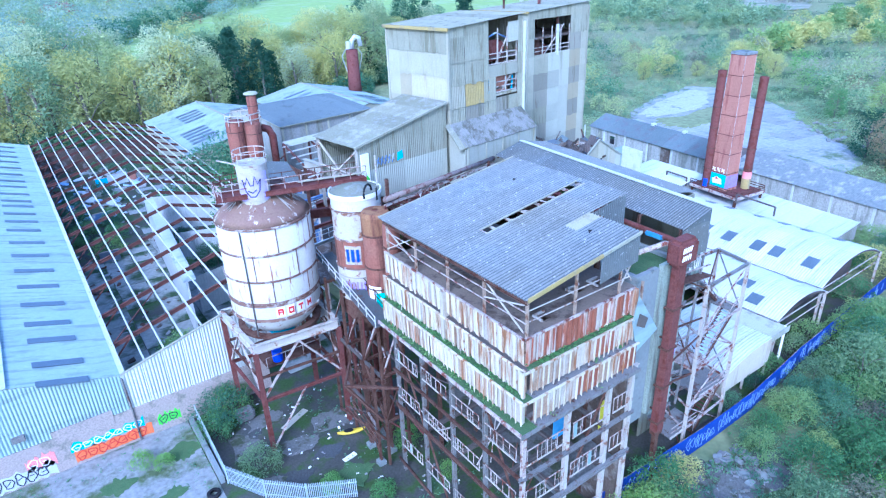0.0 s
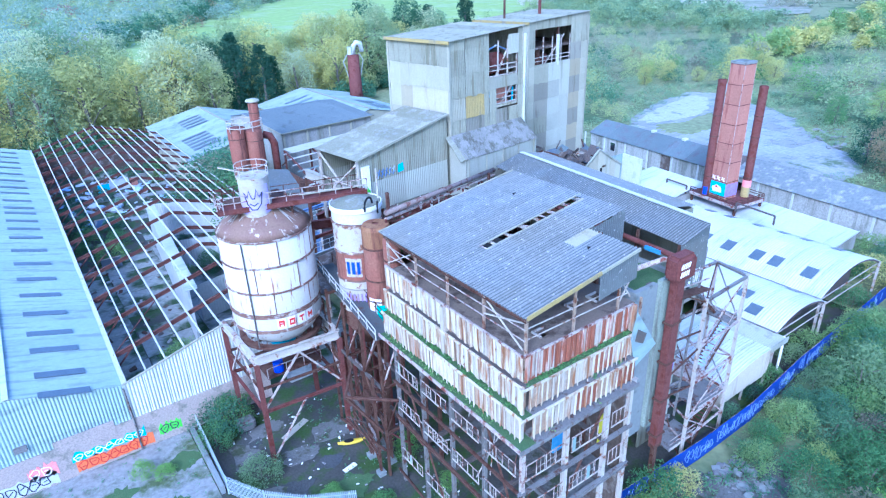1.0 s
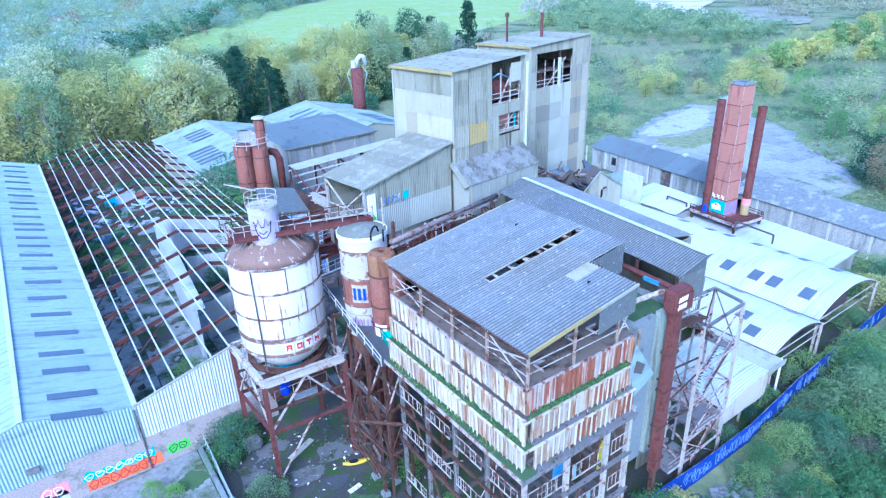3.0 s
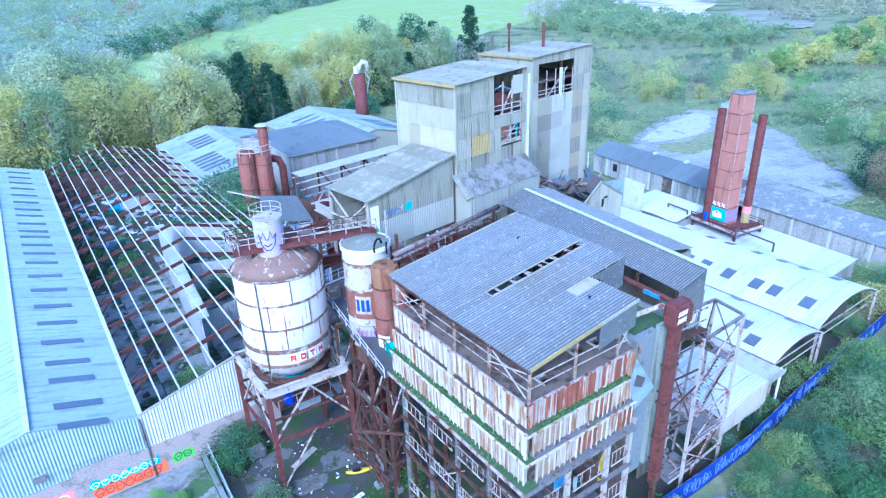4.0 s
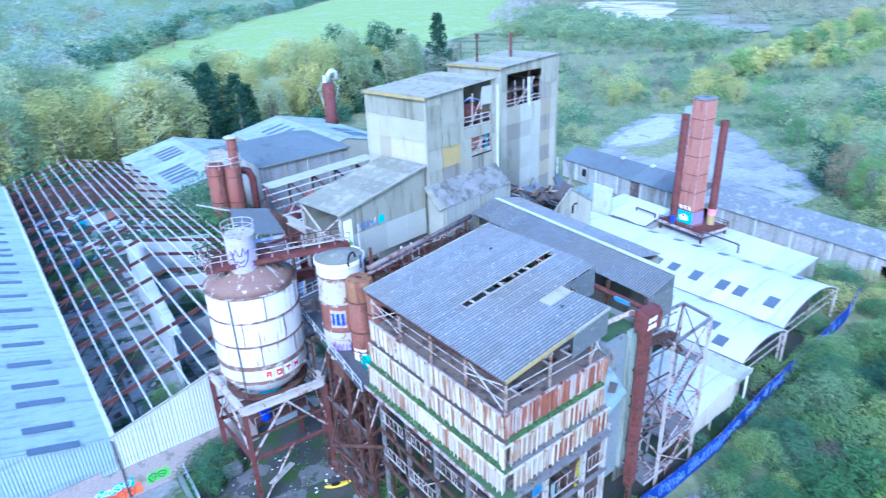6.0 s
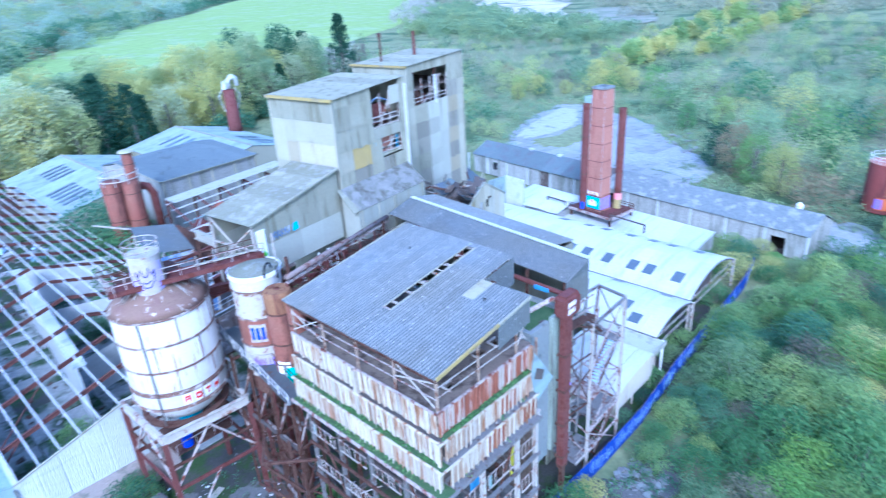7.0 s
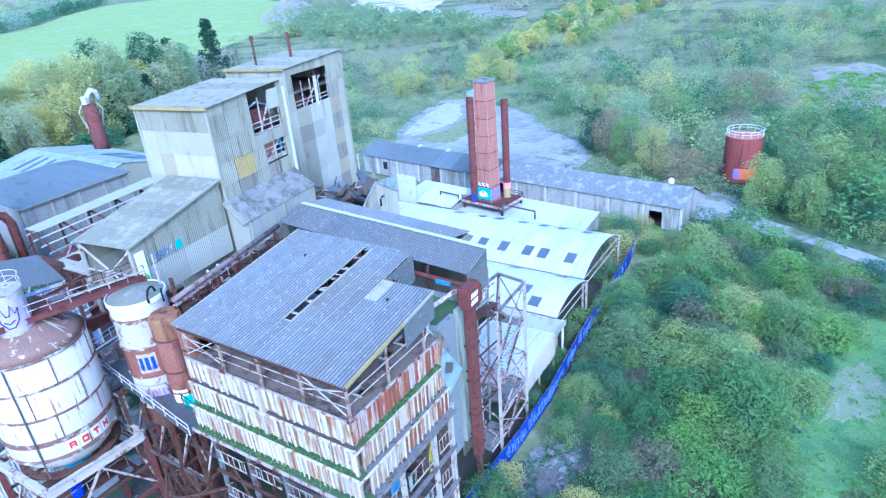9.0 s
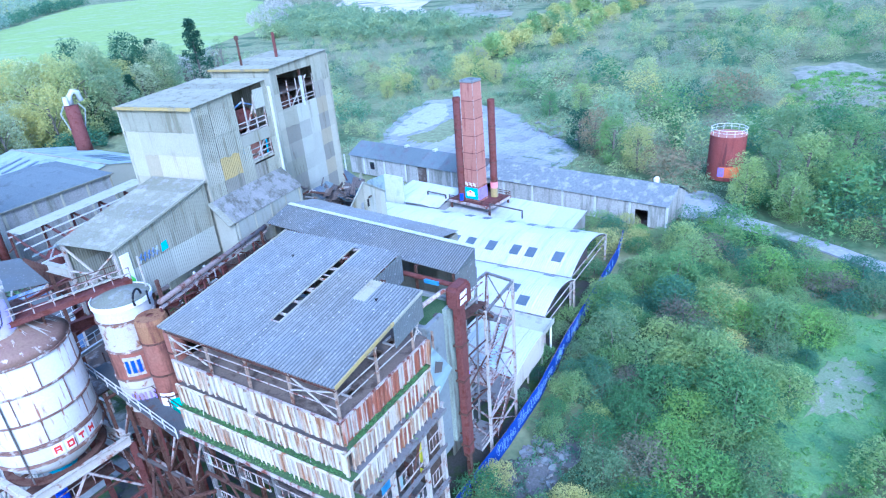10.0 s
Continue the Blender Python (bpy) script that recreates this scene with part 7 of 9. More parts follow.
for i in range(4):
    KINDS["bush%d" % i] = tree_meshes(10 + i, 3.6, 2.9, 19, 118, 0.135)
    KINDS["tree%d" % i] = tree_meshes(20 + i, 15, 5.2, 28, 130, 0.29, "tree")
KINDS["conifer0"] = tree_meshes(31, 18, 4.4, 34, 110, 0.34, "cone")
KINDS["thin0"] = tree_meshes(41, 14, 3.0, 16, 34, 0.22, "tree")


def stuff(name, label, category, spots, leaf, seed, lobes=14, per=26, size=0.42, h=4.0, spread=2.6, shape="dome"):
    """Many plants too far or too thick to count, joined into one object; each has a tint of its own."""
    rnd = random.Random(seed)
    base = [crown_data(seed * 7 + k, h, spread, lobes, per, size, shape) for k in range(5)]
    V, F, T, n = [], [], [], 0
    for x, y, s in spots:
        v, f = base[rnd.randrange(5)]
        a = rnd.random() * 6.28
        c, d = math.cos(a) * s, math.sin(a) * s
        V.append(np.stack([v[:, 0] * c - v[:, 1] * d + x, v[:, 0] * d + v[:, 1] * c + y, v[:, 2] * s * rnd.uniform(0.8, 1.25) + tz(x, y)], 1))
        F.append(f + n)
        T.append(np.full(len(v), rnd.random(), dtype=np.float32))
        n += len(v)
    me = bpy.data.meshes.new(name)
    me.from_pydata(np.concatenate(V).tolist(), [], np.concatenate(F).tolist())
    me.attributes.new("tint", 'FLOAT', 'POINT').data.foreach_set("value", np.concatenate(T))
    me.materials.append(LEAF[leaf])
    return tagged(new(name, me), label, category, kind="stuff")


def spread_out(n, gap, place, ok):
    """Spots drawn by place() and kept where ok(x, y) holds and no other stands within gap; thinner south of the scrub."""
    cells, got = {}, []
    for _ in range(n):
        x, y = place()
        if not ok(x, y) or y < -25 - 0.14 * (x + 21) and random.random() > 0.15:
            continue
        i, j = int(x // gap), int(y // gap)
        if any(math.hypot(x - a, y - b) < gap for p in (-1, 0, 1) for q in (-1, 0, 1) for a, b in cells.get((i + p, j + q), ())):
            continue
        cells.setdefault((i, j), []).append((x, y))
        got.append((x, y))
    return got


random.seed(4)


def keep_clear(x, y):
    """Where nothing tall grows: the works, the yards, the track."""
    if -62 < x < 76 and y > -1.2 and y < 165:
        return True
    if 76 <= x < 112 and -4 < y < 100:
        return True
    if 100 < x < 196 and 22 < y < 124 and (x - 150) * (x - 150) / 2100 + (y - 73 - 0.55 * (x - 150)) ** 2 / 1500 < 1:
        return True
    if 96 < x < 124 and 20 < y < 100:
        return True
    if 96 < x < 122 and -13.5 < y < 2 or math.hypot(x - 121, y + 6.5) < 6.5:
        return True
    for (ax, ay), (bx, by) in zip(TRACK, TRACK[1:]):
        f = max(0, min(1, ((x - ax) * (bx - ax) + (y - ay) * (by - ay)) / ((bx - ax) ** 2 + (by - ay) ** 2)))
        if math.hypot(x - ax - f * (bx - ax), y - ay - f * (by - ay)) < 5.5:
            return True
    f = max(0, min(1, ((x - 33) * 32 + (y + 28) * -6) / 1060))
    if math.hypot(x - 33 - 32 * f, y + 28 + 6 * f) < 4.6:
        return True
    return False


PAD = [(108, 58), (117, 82), (129, 91), (135, 95), (153, 101), (178, 105), (181, 96), (173, 77), (163, 63), (149, 52), (138, 39), (128, 31), (110, 33)]


def inside(x, y, poly):
    hit = False
    for (ax, ay), (bx, by) in zip(poly, poly[1:] + poly[:1]):
        if (ay > y) != (by > y) and x < (bx - ax) * (y - ay) / (by - ay) + ax:
            hit = not hit
    return hit


TRACK = [(102, 4), (98, -12), (90, -26), (76, -50)]
# scrub wood beyond the hoarding: the nearest ones singly
spots = spread_out(9000, 3.2, lambda: (random.uniform(8, 170), random.uniform(-70, 0)),
                   lambda x, y: not (keep_clear(x, y) or y > -2.6 - (0 if x < 70 else 2) or 16 < x < 27 and -8 < y))
spots.sort(key=lambda p: math.hypot(p[0] - 20, p[1] + 5))
for x, y in spots[:188]:
    leaf = random.choices(("scrub", "grey", "willow", "lush", "yellow", "teal", "twig"), (4.5, 2.5, 4.5, 1.5, 0.7, 2, 0.8))[0]
    plant("bush%d" % random.randrange(4), "bush", "dense green autumn scrub bush beyond the hoarding", "bush", "scrub wood", x, y, random.choice((0.7, 0.9, 1.1, 1.3, 1.5)) * random.uniform(0.9, 1.1), -0.25, leaf, random.uniform(0.8, 1.25))
R = {"scrub": [], "willow": [], "teal": [], "twig": [], "lush": []}
for x, y in spots[188:]:
    R[random.choices(list(R), (5, 3, 4, 1.5, 1))[0]].append((x, y, random.choice((0.7, 0.9, 1.1, 1.4, 1.6)) * random.uniform(0.9, 1.1)))
for k, leaf in enumerate(R):
    stuff("far_scrub", "dense scrub wood running off from the works", "scrub", R[leaf], leaf, 50 + k, 16, 54, 0.17, 3.8, 2.9)
under = spread_out(1500, 1.6, lambda: (random.uniform(10, 90), random.uniform(-55, -0.9)), lambda x, y: not keep_clear(x, y))
stuff("undergrowth", "low weeds and brambles between the bushes", "weeds", [(x, y, random.uniform(0.5, 1.0)) for x, y in under], "teal", 58, 8, 14, 0.24, 1.3, 1.7)
verge = [(x, random.uniform(-3.2, 0.0 if x < 34 else 1.0), random.uniform(0.35, 0.8)) for x in [random.uniform(10, 78) for i in range(230)]]
stuff("verge_weeds", "rank weeds along the foot of the hoarding", "weeds", [p for p in verge if not (15 < p[0] < 28 and p[1] > -7)], "scrub", 60, 8, 18, 0.15, 1.6, 1.9)
tufts = spread_out(900, 0.9, lambda: (random.uniform(29, 70), random.uniform(-38, -20)), lambda x, y: keep_clear(x, y))
stuff("clearing_weeds", "tufts of grass and weeds in the clearing", "weeds", [(x, y, random.uniform(0.3, 0.7)) for x, y in tufts], "lush", 59, 6, 10, 0.2, 0.9, 1.2)
# bushes within the works
for x, y, s, leaf in ((53.2, 0.9, 0.85, "scrub"), (56.4, 1.1, 0.95, "grey"), (59.6, 1.3, 0.85, "willow"), (75.0, 0.4, 0.9, "scrub"), (78.2, 1.2, 1.0, "yellow"), (81.6, 1.6, 0.8, "lush"), (78.8, -2.4, 1.05, "grey"), (83.2, -4.0, 0.9, "scrub"), (31.2, -1.7, 0.6, "scrub"), (35.0, -1.4, 0.65, "willow"), (39.2, -1.0, 0.6, "teal"), (43.0, -0.7, 0.7, "grey"), (47.2, -0.3, 0.6, "scrub"),
                      (-11.0, 33.2, 1.15, "teal"), (-12.6, 31.4, 0.7, "scrub"), (-10.0, 34.0, 0.9, "scrub"), (-10.5, 24.3, 0.75, "grey"), (-19.5, 31.5, 0.45, "lush"), (-17.8, 30.3, 0.4, "lush"), (15.5, -0.9, 1.1, "scrub"), (18.5, -0.6, 0.8, "yellow"), (11.8, -1.5, 0.95, "lush"), (13.6, -1.8, 1.1, "willow"),
                      (3.0, 12.8, 0.35, "lush"), (2.2, 18.6, 0.6, "lush"), (-3.2, 14.0, 0.5, "moss"), (-6.5, 17.5, 0.45, "lush"), (46, 3.2, 0.7, "grey"), (54.5, -0.9, 1.25, "scrub"), (57.5, -0.4, 1.3, "willow"), (53, -2.0, 1.1, "teal"), (64, 4.4, 0.9, "scrub"), (36, 2.1, 0.6, "dark"), (31, 1.9, 0.55, "teal"), (49.5, 3.3, 0.8, "scrub"), (82.5, 9.0, 1.2, "willow"), (84.5, 5.0, 0.9, "yellow"), (80.5, 6.5, 1.1, "teal"),
                      (72.5, 9.5, 1.2, "scrub"), (74.5, 6.0, 1.3, "yellow"), (40, 2.6, 0.7, "scrub"), (11.8, 80, 2.3, "teal"), (11.6, 88, 2.8, "scrub"), (12.5, 104, 3.4, "teal"), (10.8, 97, 3.0, "teal"), (11.5, 70, 1.8, "dark"), (17.5, 108, 2.8, "alder"), (18, 72, 1.2, "lush")):
    plant("bush%d" % random.randrange(4), "bush", "self-sown bush growing among the derelict buildings", "bush", "yard bushes", x, y, s, 0, leaf)
for x, y, z, s in ((27.5, 25.0, 20.5, 0.75), (31.0, 33.0, 17.0, 1.1), (24.5, 24.2, 21.6, 0.4), (8.5, 19.5, 21.7, 0.3)):
    plant("bush%d" % random.randrange(4), "bush", "birch scrub rooted on the process deck", "bush", "yard bushes", x, y, s, z, "lush" if s > 1 else "yellow")
def off_track(x, y):
    for (ax, ay), (bx, by) in zip(TRACK, TRACK[1:]):
        f = max(0, min(1, ((x - ax) * (bx - ax) + (y - ay) * (by - ay)) / ((bx - ax) ** 2 + (by - ay) ** 2)))
        if math.hypot(x - ax - f * (bx - ax), y - ay - f * (by - ay)) < 4:
            return False
    return True


rough = spread_out(2600, 2.2, lambda: (random.uniform(97, 200), random.uniform(-14, 125)),
                   lambda x, y: keep_clear(x, y) and x > 100 + 0.12 * y and off_track(x, y) and not inside(x, y, PAD) and math.hypot(x - 121, y + 6.5) > 4.6)
stuff("rough_weeds", "rough weeds and low brambles round the hardstanding", "weeds", [(x, y, random.uniform(0.5, 1.2)) for x, y in rough], "alder", 62, 8, 16, 0.25, 1.6, 2.2)
# big trees by the red tank
for x, y, s, leaf in ((103.0, -12.5, 0.8, "willow"), (107, -17.5, 0.8, "grey"), (99.5, -20.5, 0.62, "willow"), (121, -18, 1.15, "grey"), (113, -22, 0.95, "willow"), (106, -29, 0.9, "scrub"), (127, -30, 1.0, "willow"), (117, -38, 0.95, "grey"), (104, -40, 0.85, "scrub"), (98, -50, 0.8, "willow"), (127, 25, 0.8, "rustleaf"), (123, 19, 0.85, "scrub"), (119, 12, 0.8, "yellow"), (133, 31, 0.8, "dark"), (131, 15, 0.6, "willow"), (140, 8, 0.55, "scrub"), (165, 52, 0.6, "scrub"), (172, 44, 0.7, "willow"), (160, 38, 0.5, "grey")):
    plant("tree%d" % random.randrange(4), "tree", "broad leafy tree near the red tank", "tree", "trees by the tank", x, y, s, 0, leaf)
# tree belt behind the sheds
for i in range(112):
    x = random.uniform(-70, 150)
    y = 164 + max(0, x - 30) * 0.42 + random.uniform(0, 40)
    if 30 < x < 58 and y < 186:
        y += 22
    w = (3.5, 4, 0.3, 3, 3) if x < 34 else (0, 1, 2, 1, 4) if x < 55 else (5, 4, 0, 2, 0) if x < 92 else (0.3, 1.5, 1.2, 1.5, 4)
    leaf = random.choices(("yellow", "ash", "dark", "sallow", "alder"), w)[0]
    plant("tree%d" % random.randrange(4), "tree", "tall broadleaf tree turning autumn yellow" if leaf in ("yellow", "ash", "sallow") else "tall green broadleaf tree in the belt", "tree", "tree belt", x, y, random.uniform(1.25, 1.75), -0.3, leaf, random.uniform(1.0, 1.25))
foot = []
for i in range(60):
    x = random.uniform(-95, 120)
    foot.append((x, 160 + max(0, x - 30) * 0.42 + random.uniform(-1, 6) + (20 if 30 < x < 58 else 0), random.uniform(1.3, 2.2)))
stuff("belt_bushes", "shady bushes at the foot of the tree belt", "bushes", foot, "teal", 61, 14, 30, 0.28, 3.6, 2.9)
for x, y, s in ((38, 168, 1.45), (46, 167, 1.3), (51, 172, 1.2), (150, 228, 1.7), (178, 236, 1.9), (130, 215, 1.2), (141, 222, 1.1), (110, 205, 1.0), (118, 200, 1.1), (100, 196, 0.9)):
    plant("conifer0", "conifer", "dark green conifer standing in the tree belt", "conifer", "conifers", x, y, s, 0, "dark")
for i in range(26):
    x = random.uniform(100, 210)
    plant("thin0", "tree", "thin half-bare birch tree", "tree", "bare birches", x, 188 + (x - 100) * 0.5 + random.uniform(0, 25), random.uniform(1.0, 1.6), 0, random.choice(("birch", "birch", "grey", "twig")))
# yellowing trees behind the hardstanding and in two long hedges
for x, y, s in ((187, 132, 0.7), (181, 128, 0.55), (193, 126, 0.6), (208, 104, 0.85), (215, 112, 0.9), (224, 106, 0.8), (219, 98, 0.7), (232, 112, 0.7), (200, 118, 0.5), (242, 122, 0.7), (252, 128, 0.7)):
    plant("tree%d" % random.randrange(4), "tree", "small tree turning yellow behind the hardstanding", "tree", "yellow trees", x, y, s, -0.3, random.choice(("yellow", "yellow", "willow")), 0.85)
HL = [(250 + 380 * f + random.uniform(-5, 5), 127 + 52 * f + random.uniform(-6, 6), random.uniform(1.7, 2.6)) for f in [k / 46 for k in range(46)]]
HL += [(318 + 330 * f + random.uniform(-5, 5), 108 + 24 * f + random.uniform(-5, 5), random.uniform(1.6, 2.4)) for f in [k / 38 for k in range(38)]]
stuff("far_hedge", "long hedge of yellowing trees across the waste ground", "hedge", HL[::2], "yellow", 65, 16, 30, 0.42, 5.0, 3.0)
stuff("far_hedge", "long hedge of greenish trees across the waste ground", "hedge", HL[1::2], "willow", 66, 16, 30, 0.42, 5.0, 3.0)
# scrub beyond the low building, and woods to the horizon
# most of these leaf colours have the haze of distance painted in
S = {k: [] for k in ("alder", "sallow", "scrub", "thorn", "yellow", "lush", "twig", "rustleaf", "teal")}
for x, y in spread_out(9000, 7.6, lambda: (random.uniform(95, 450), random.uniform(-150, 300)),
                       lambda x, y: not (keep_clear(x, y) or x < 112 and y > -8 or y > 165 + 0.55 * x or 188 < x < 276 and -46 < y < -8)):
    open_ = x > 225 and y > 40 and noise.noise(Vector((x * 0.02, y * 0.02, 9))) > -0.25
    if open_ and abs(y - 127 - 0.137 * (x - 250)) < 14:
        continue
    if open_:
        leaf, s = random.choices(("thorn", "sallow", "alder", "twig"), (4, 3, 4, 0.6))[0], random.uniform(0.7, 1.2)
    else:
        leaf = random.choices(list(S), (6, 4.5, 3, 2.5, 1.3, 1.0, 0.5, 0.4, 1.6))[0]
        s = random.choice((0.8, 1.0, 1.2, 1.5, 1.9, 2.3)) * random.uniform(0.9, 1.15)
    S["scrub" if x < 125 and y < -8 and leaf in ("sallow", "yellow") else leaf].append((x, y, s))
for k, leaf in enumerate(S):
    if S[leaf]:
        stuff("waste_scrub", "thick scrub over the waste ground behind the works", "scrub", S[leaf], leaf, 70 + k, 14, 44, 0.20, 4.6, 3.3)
lime = [(random.uniform(192, 250), random.uniform(-42, -14), random.uniform(0.8, 1.3)) for i in range(110)]
stuff("lime_weeds", "lime-green weeds creeping over the bare bank", "weeds", lime, "lush", 82, 8, 14, 0.35, 0.9, 2.2)
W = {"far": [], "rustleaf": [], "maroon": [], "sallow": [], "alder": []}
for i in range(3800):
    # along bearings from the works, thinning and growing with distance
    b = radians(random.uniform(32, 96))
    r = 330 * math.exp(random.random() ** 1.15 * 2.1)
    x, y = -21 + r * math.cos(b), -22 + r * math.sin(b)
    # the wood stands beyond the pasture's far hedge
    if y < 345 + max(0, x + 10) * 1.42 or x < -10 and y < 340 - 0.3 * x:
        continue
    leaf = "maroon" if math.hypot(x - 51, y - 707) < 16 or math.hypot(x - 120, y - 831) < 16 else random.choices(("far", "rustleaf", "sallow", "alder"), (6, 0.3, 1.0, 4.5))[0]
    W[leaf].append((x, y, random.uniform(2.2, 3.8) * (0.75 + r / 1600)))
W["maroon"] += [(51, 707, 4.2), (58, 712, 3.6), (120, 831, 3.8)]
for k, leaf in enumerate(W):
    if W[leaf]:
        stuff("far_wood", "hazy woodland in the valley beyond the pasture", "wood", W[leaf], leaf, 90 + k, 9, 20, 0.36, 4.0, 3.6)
FE = [(40, 430), (120, 565), (213, 722), (301, 820), (635, 1262), (900, 1520)]
FH = [(ax + (bx - ax) * f + random.uniform(-6, 6), ay + (by - ay) * f + random.uniform(0, 14), random.uniform(2.0, 3.2) * (1 + ay / 1400)) for (ax, ay), (bx, by) in zip(FE, FE[1:]) for f in [k / 26 for k in range(26)]]
stuff("field_hedge", "dark hedge along the far side of the pasture", "hedge", FH, "teal", 96, 9, 20, 0.36, 4.0, 3.0)
stuff("birch_stand", "pale bare birch trees at the edge of the pasture", "trees", [(random.uniform(-60, 40), 385 + random.uniform(0, 60), random.uniform(2.0, 3.0)) for i in range(120)], "birch", 97, 10, 10, 0.25, 5.0, 1.6, "tree")
pale = [(420 + 330 * f + random.uniform(-14, 26), 445 + 310 * f + random.uniform(-26, 14), random.uniform(1.8, 2.8)) for f in [k / 90 for k in range(90)]]
stuff("bare_hedge", "pale half-bare trees along the pasture's edge", "trees", pale, "birch", 98, 12, 14, 0.4, 5.0, 2.4)
H_ = [(random.uniform(340, 620), random.uniform(190, 560), random.uniform(1.6, 3.0)) for i in range(900)]
HB = [p for p in [(random.uniform(520, 1150), random.uniform(60, 760), random.uniform(2.2, 4.2)) for i in range(620)] if not (430 < p[0] < 900 and 0.62 * (p[0] - 430) + 225 < p[1] < 0.62 * (p[0] - 430) + 420 or p[1] > p[0] - 40)]
stuff("far_heath", "heath and copses beyond the quarry, leaf colour paled for haze", "scrub", HB, "thorn", 100, 10, 14, 0.42, 3.2, 3.4)
stuff("heath", "dark heath scrub below the quarry", "scrub", [p for p in H_ if p[1] < 1.02 * p[0] + 10 and p[0] < 400 + 0.62 * (p[1] - 220) + 20], "alder", 99, 12, 16, 0.42, 4.0, 3.0)


# ---- second silo, red vessels ----
def small_silo():
    x, y, r = 1.85, 23.8, 2.2
    t = thing("small_silo", "smaller banded white and red silo with blue graffiti", "silo", at=(x, y, 0))
    for z0, z1, k in ((13.4, 15, "rust"), (15, 17.3, "old_white"), (17.4, 18.2, "old_white"), (18.3, 20.9, "vessel_red"), (21.0, 23.6, "old_white"), (23.7, 25.0, "silo_white")):
        part("shell_band", lathe(B(), x, y, [(r, z0), (r, z1)], 40), k, t, smooth=False)
    part("hopper", lathe(B(), x, y, [(0.4, 10.6), (r - 0.1, 13.4)], 24), "rust", t, smooth=True)
    for k in range(4):
        c, d = x + r * 0.8 * math.cos(0.8 + k * 1.571), y + r * 0.8 * math.sin(0.8 + k * 1.571)
        part("leg", ibeam(B(), (c, d, 0), (c, d, 13.6), 0.26, 0.26), "oxide", t)
    part("rim", lathe(B(), x, y, [(r + 0.05, 24.7), (r + 0.12, 24.7), (r + 0.12, 25.1), (r + 0.05, 25.1)], 40, cap=False), "paint_white", t)
    part("lid", lathe(B(), x, y, [(r, 25.02), (0.4, 25.5)], 40), "sheet_moss", t, "mossy grey lid")
    for z in (23.6, 20.95, 18.25):
        part("hoop", lathe(B(), x, y, [(r, z - 0.08), (r + 0.1, z - 0.06), (r + 0.1, z + 0.06), (r, z + 0.08)], 40, cap=False), "seam", t)
    plate = part("painted_plate", lathe(B(), x, y, [(r + 0.02, 18.7), (r + 0.05, 18.7), (r + 0.05, 20.5), (r + 0.02, 20.5)], 8, cap=False, arc=(-154, -116)), "old_white", t)
    bm = B()
    for a, b, z0, z1 in ((-150, -143, 19.0, 20.2), (-139, -131, 19.0, 20.2), (-127, -120, 19.0, 20.2)):
        lathe(bm, x, y, [(r + 0.07, z0), (r + 0.1, z0), (r + 0.1, z1), (r + 0.07, z1)], 3, cap=False, arc=(a, b))
    tagged(part("painted_sign", bm, "paint_blue", plate, "blue painted bars"), kind="stuff")
    bm = B()
    for k in range(7):
        a = -160 + k * 9
        lathe(bm, x, y, [(r + 0.03, 15.5), (r + 0.06, 15.5), (r + 0.06, 17.0), (r + 0.03, 17.0)], 2, cap=False, arc=(a, a + 4.5))
    tagged(part("graffiti", bm, "paint_violet", t), kind="stuff")
    return t


small_silo()


def vessel(x, y, r, z0, z1, label):
    t = thing("red_vessel", label, "vessel", group="process vessels", at=(x, y, z0))
    part("shell", lathe(B(), x, y, [(r * 0.6, z0), (r, z0 + 0.8), (r, z1 - 0.3), (r * 0.9, z1)], 28), "vessel_red", t, smooth=True)
    for z in (z0 + 3, (z0 + z1) / 2, z1 - 2):
        part("hoop", lathe(B(), x, y, [(r, z), (r + 0.06, z), (r + 0.06, z + 0.14), (r, z + 0.14)], 28, cap=False), "rust", t)
    return t


v = vessel(1.8, 20.35, 1.22, 14, 24.0, "tall rust-red vessel with a white and teal paint patch")
part("paint_patch", lathe(B(), 1.8, 20.35, [(1.24, 14.6), (1.27, 14.6), (1.27, 17.4), (1.24, 17.4)], 8, cap=False, arc=(-175, -120)), "paint_white", v)
part("paint_patch", lathe(B(), 1.8, 20.35, [(1.28, 15.4), (1.30, 15.2), (1.30, 16.8), (1.28, 16.8)], 6, cap=False, arc=(-140, -95)), "paint_teal", v, "teal paint")
part("ochre_top", lathe(B(), 1.8, 20.35, [(1.24, 22.2), (1.26, 22.3), (1.26, 23.7), (1.12, 24.05), (0.3, 24.1)], 28, cap=False), "rust_tan", v, "tan rust on the vessel head")
v = vessel(1.8, 17.9, 0.72, 14, 23.6, "slim rust-red standpipe beside the building")
part("paint_patch", lathe(B(), 1.8, 17.9, [(0.77, 14.2), (0.80, 14.2), (0.80, 16.6), (0.77, 16.6)], 8, cap=False, arc=(-200, -100)), "paint_white", v)


# ---- gantry over the silos ----
def railing(t, p, q, h=1.05, n=6, k="flaked"):
    p, q = Vector(p), Vector(q)
    for i in range(n + 1):
        a = p.lerp(q, i / n)
        part("rail_post", bar(B(), a, a + Vector((0, 0, h)), 0.07), k, t)
    for z in (h * 0.5, h):
        part("hand_rail", bar(B(), p + Vector((0, 0, z)), q + Vector((0, 0, z)), 0.06), k, t)


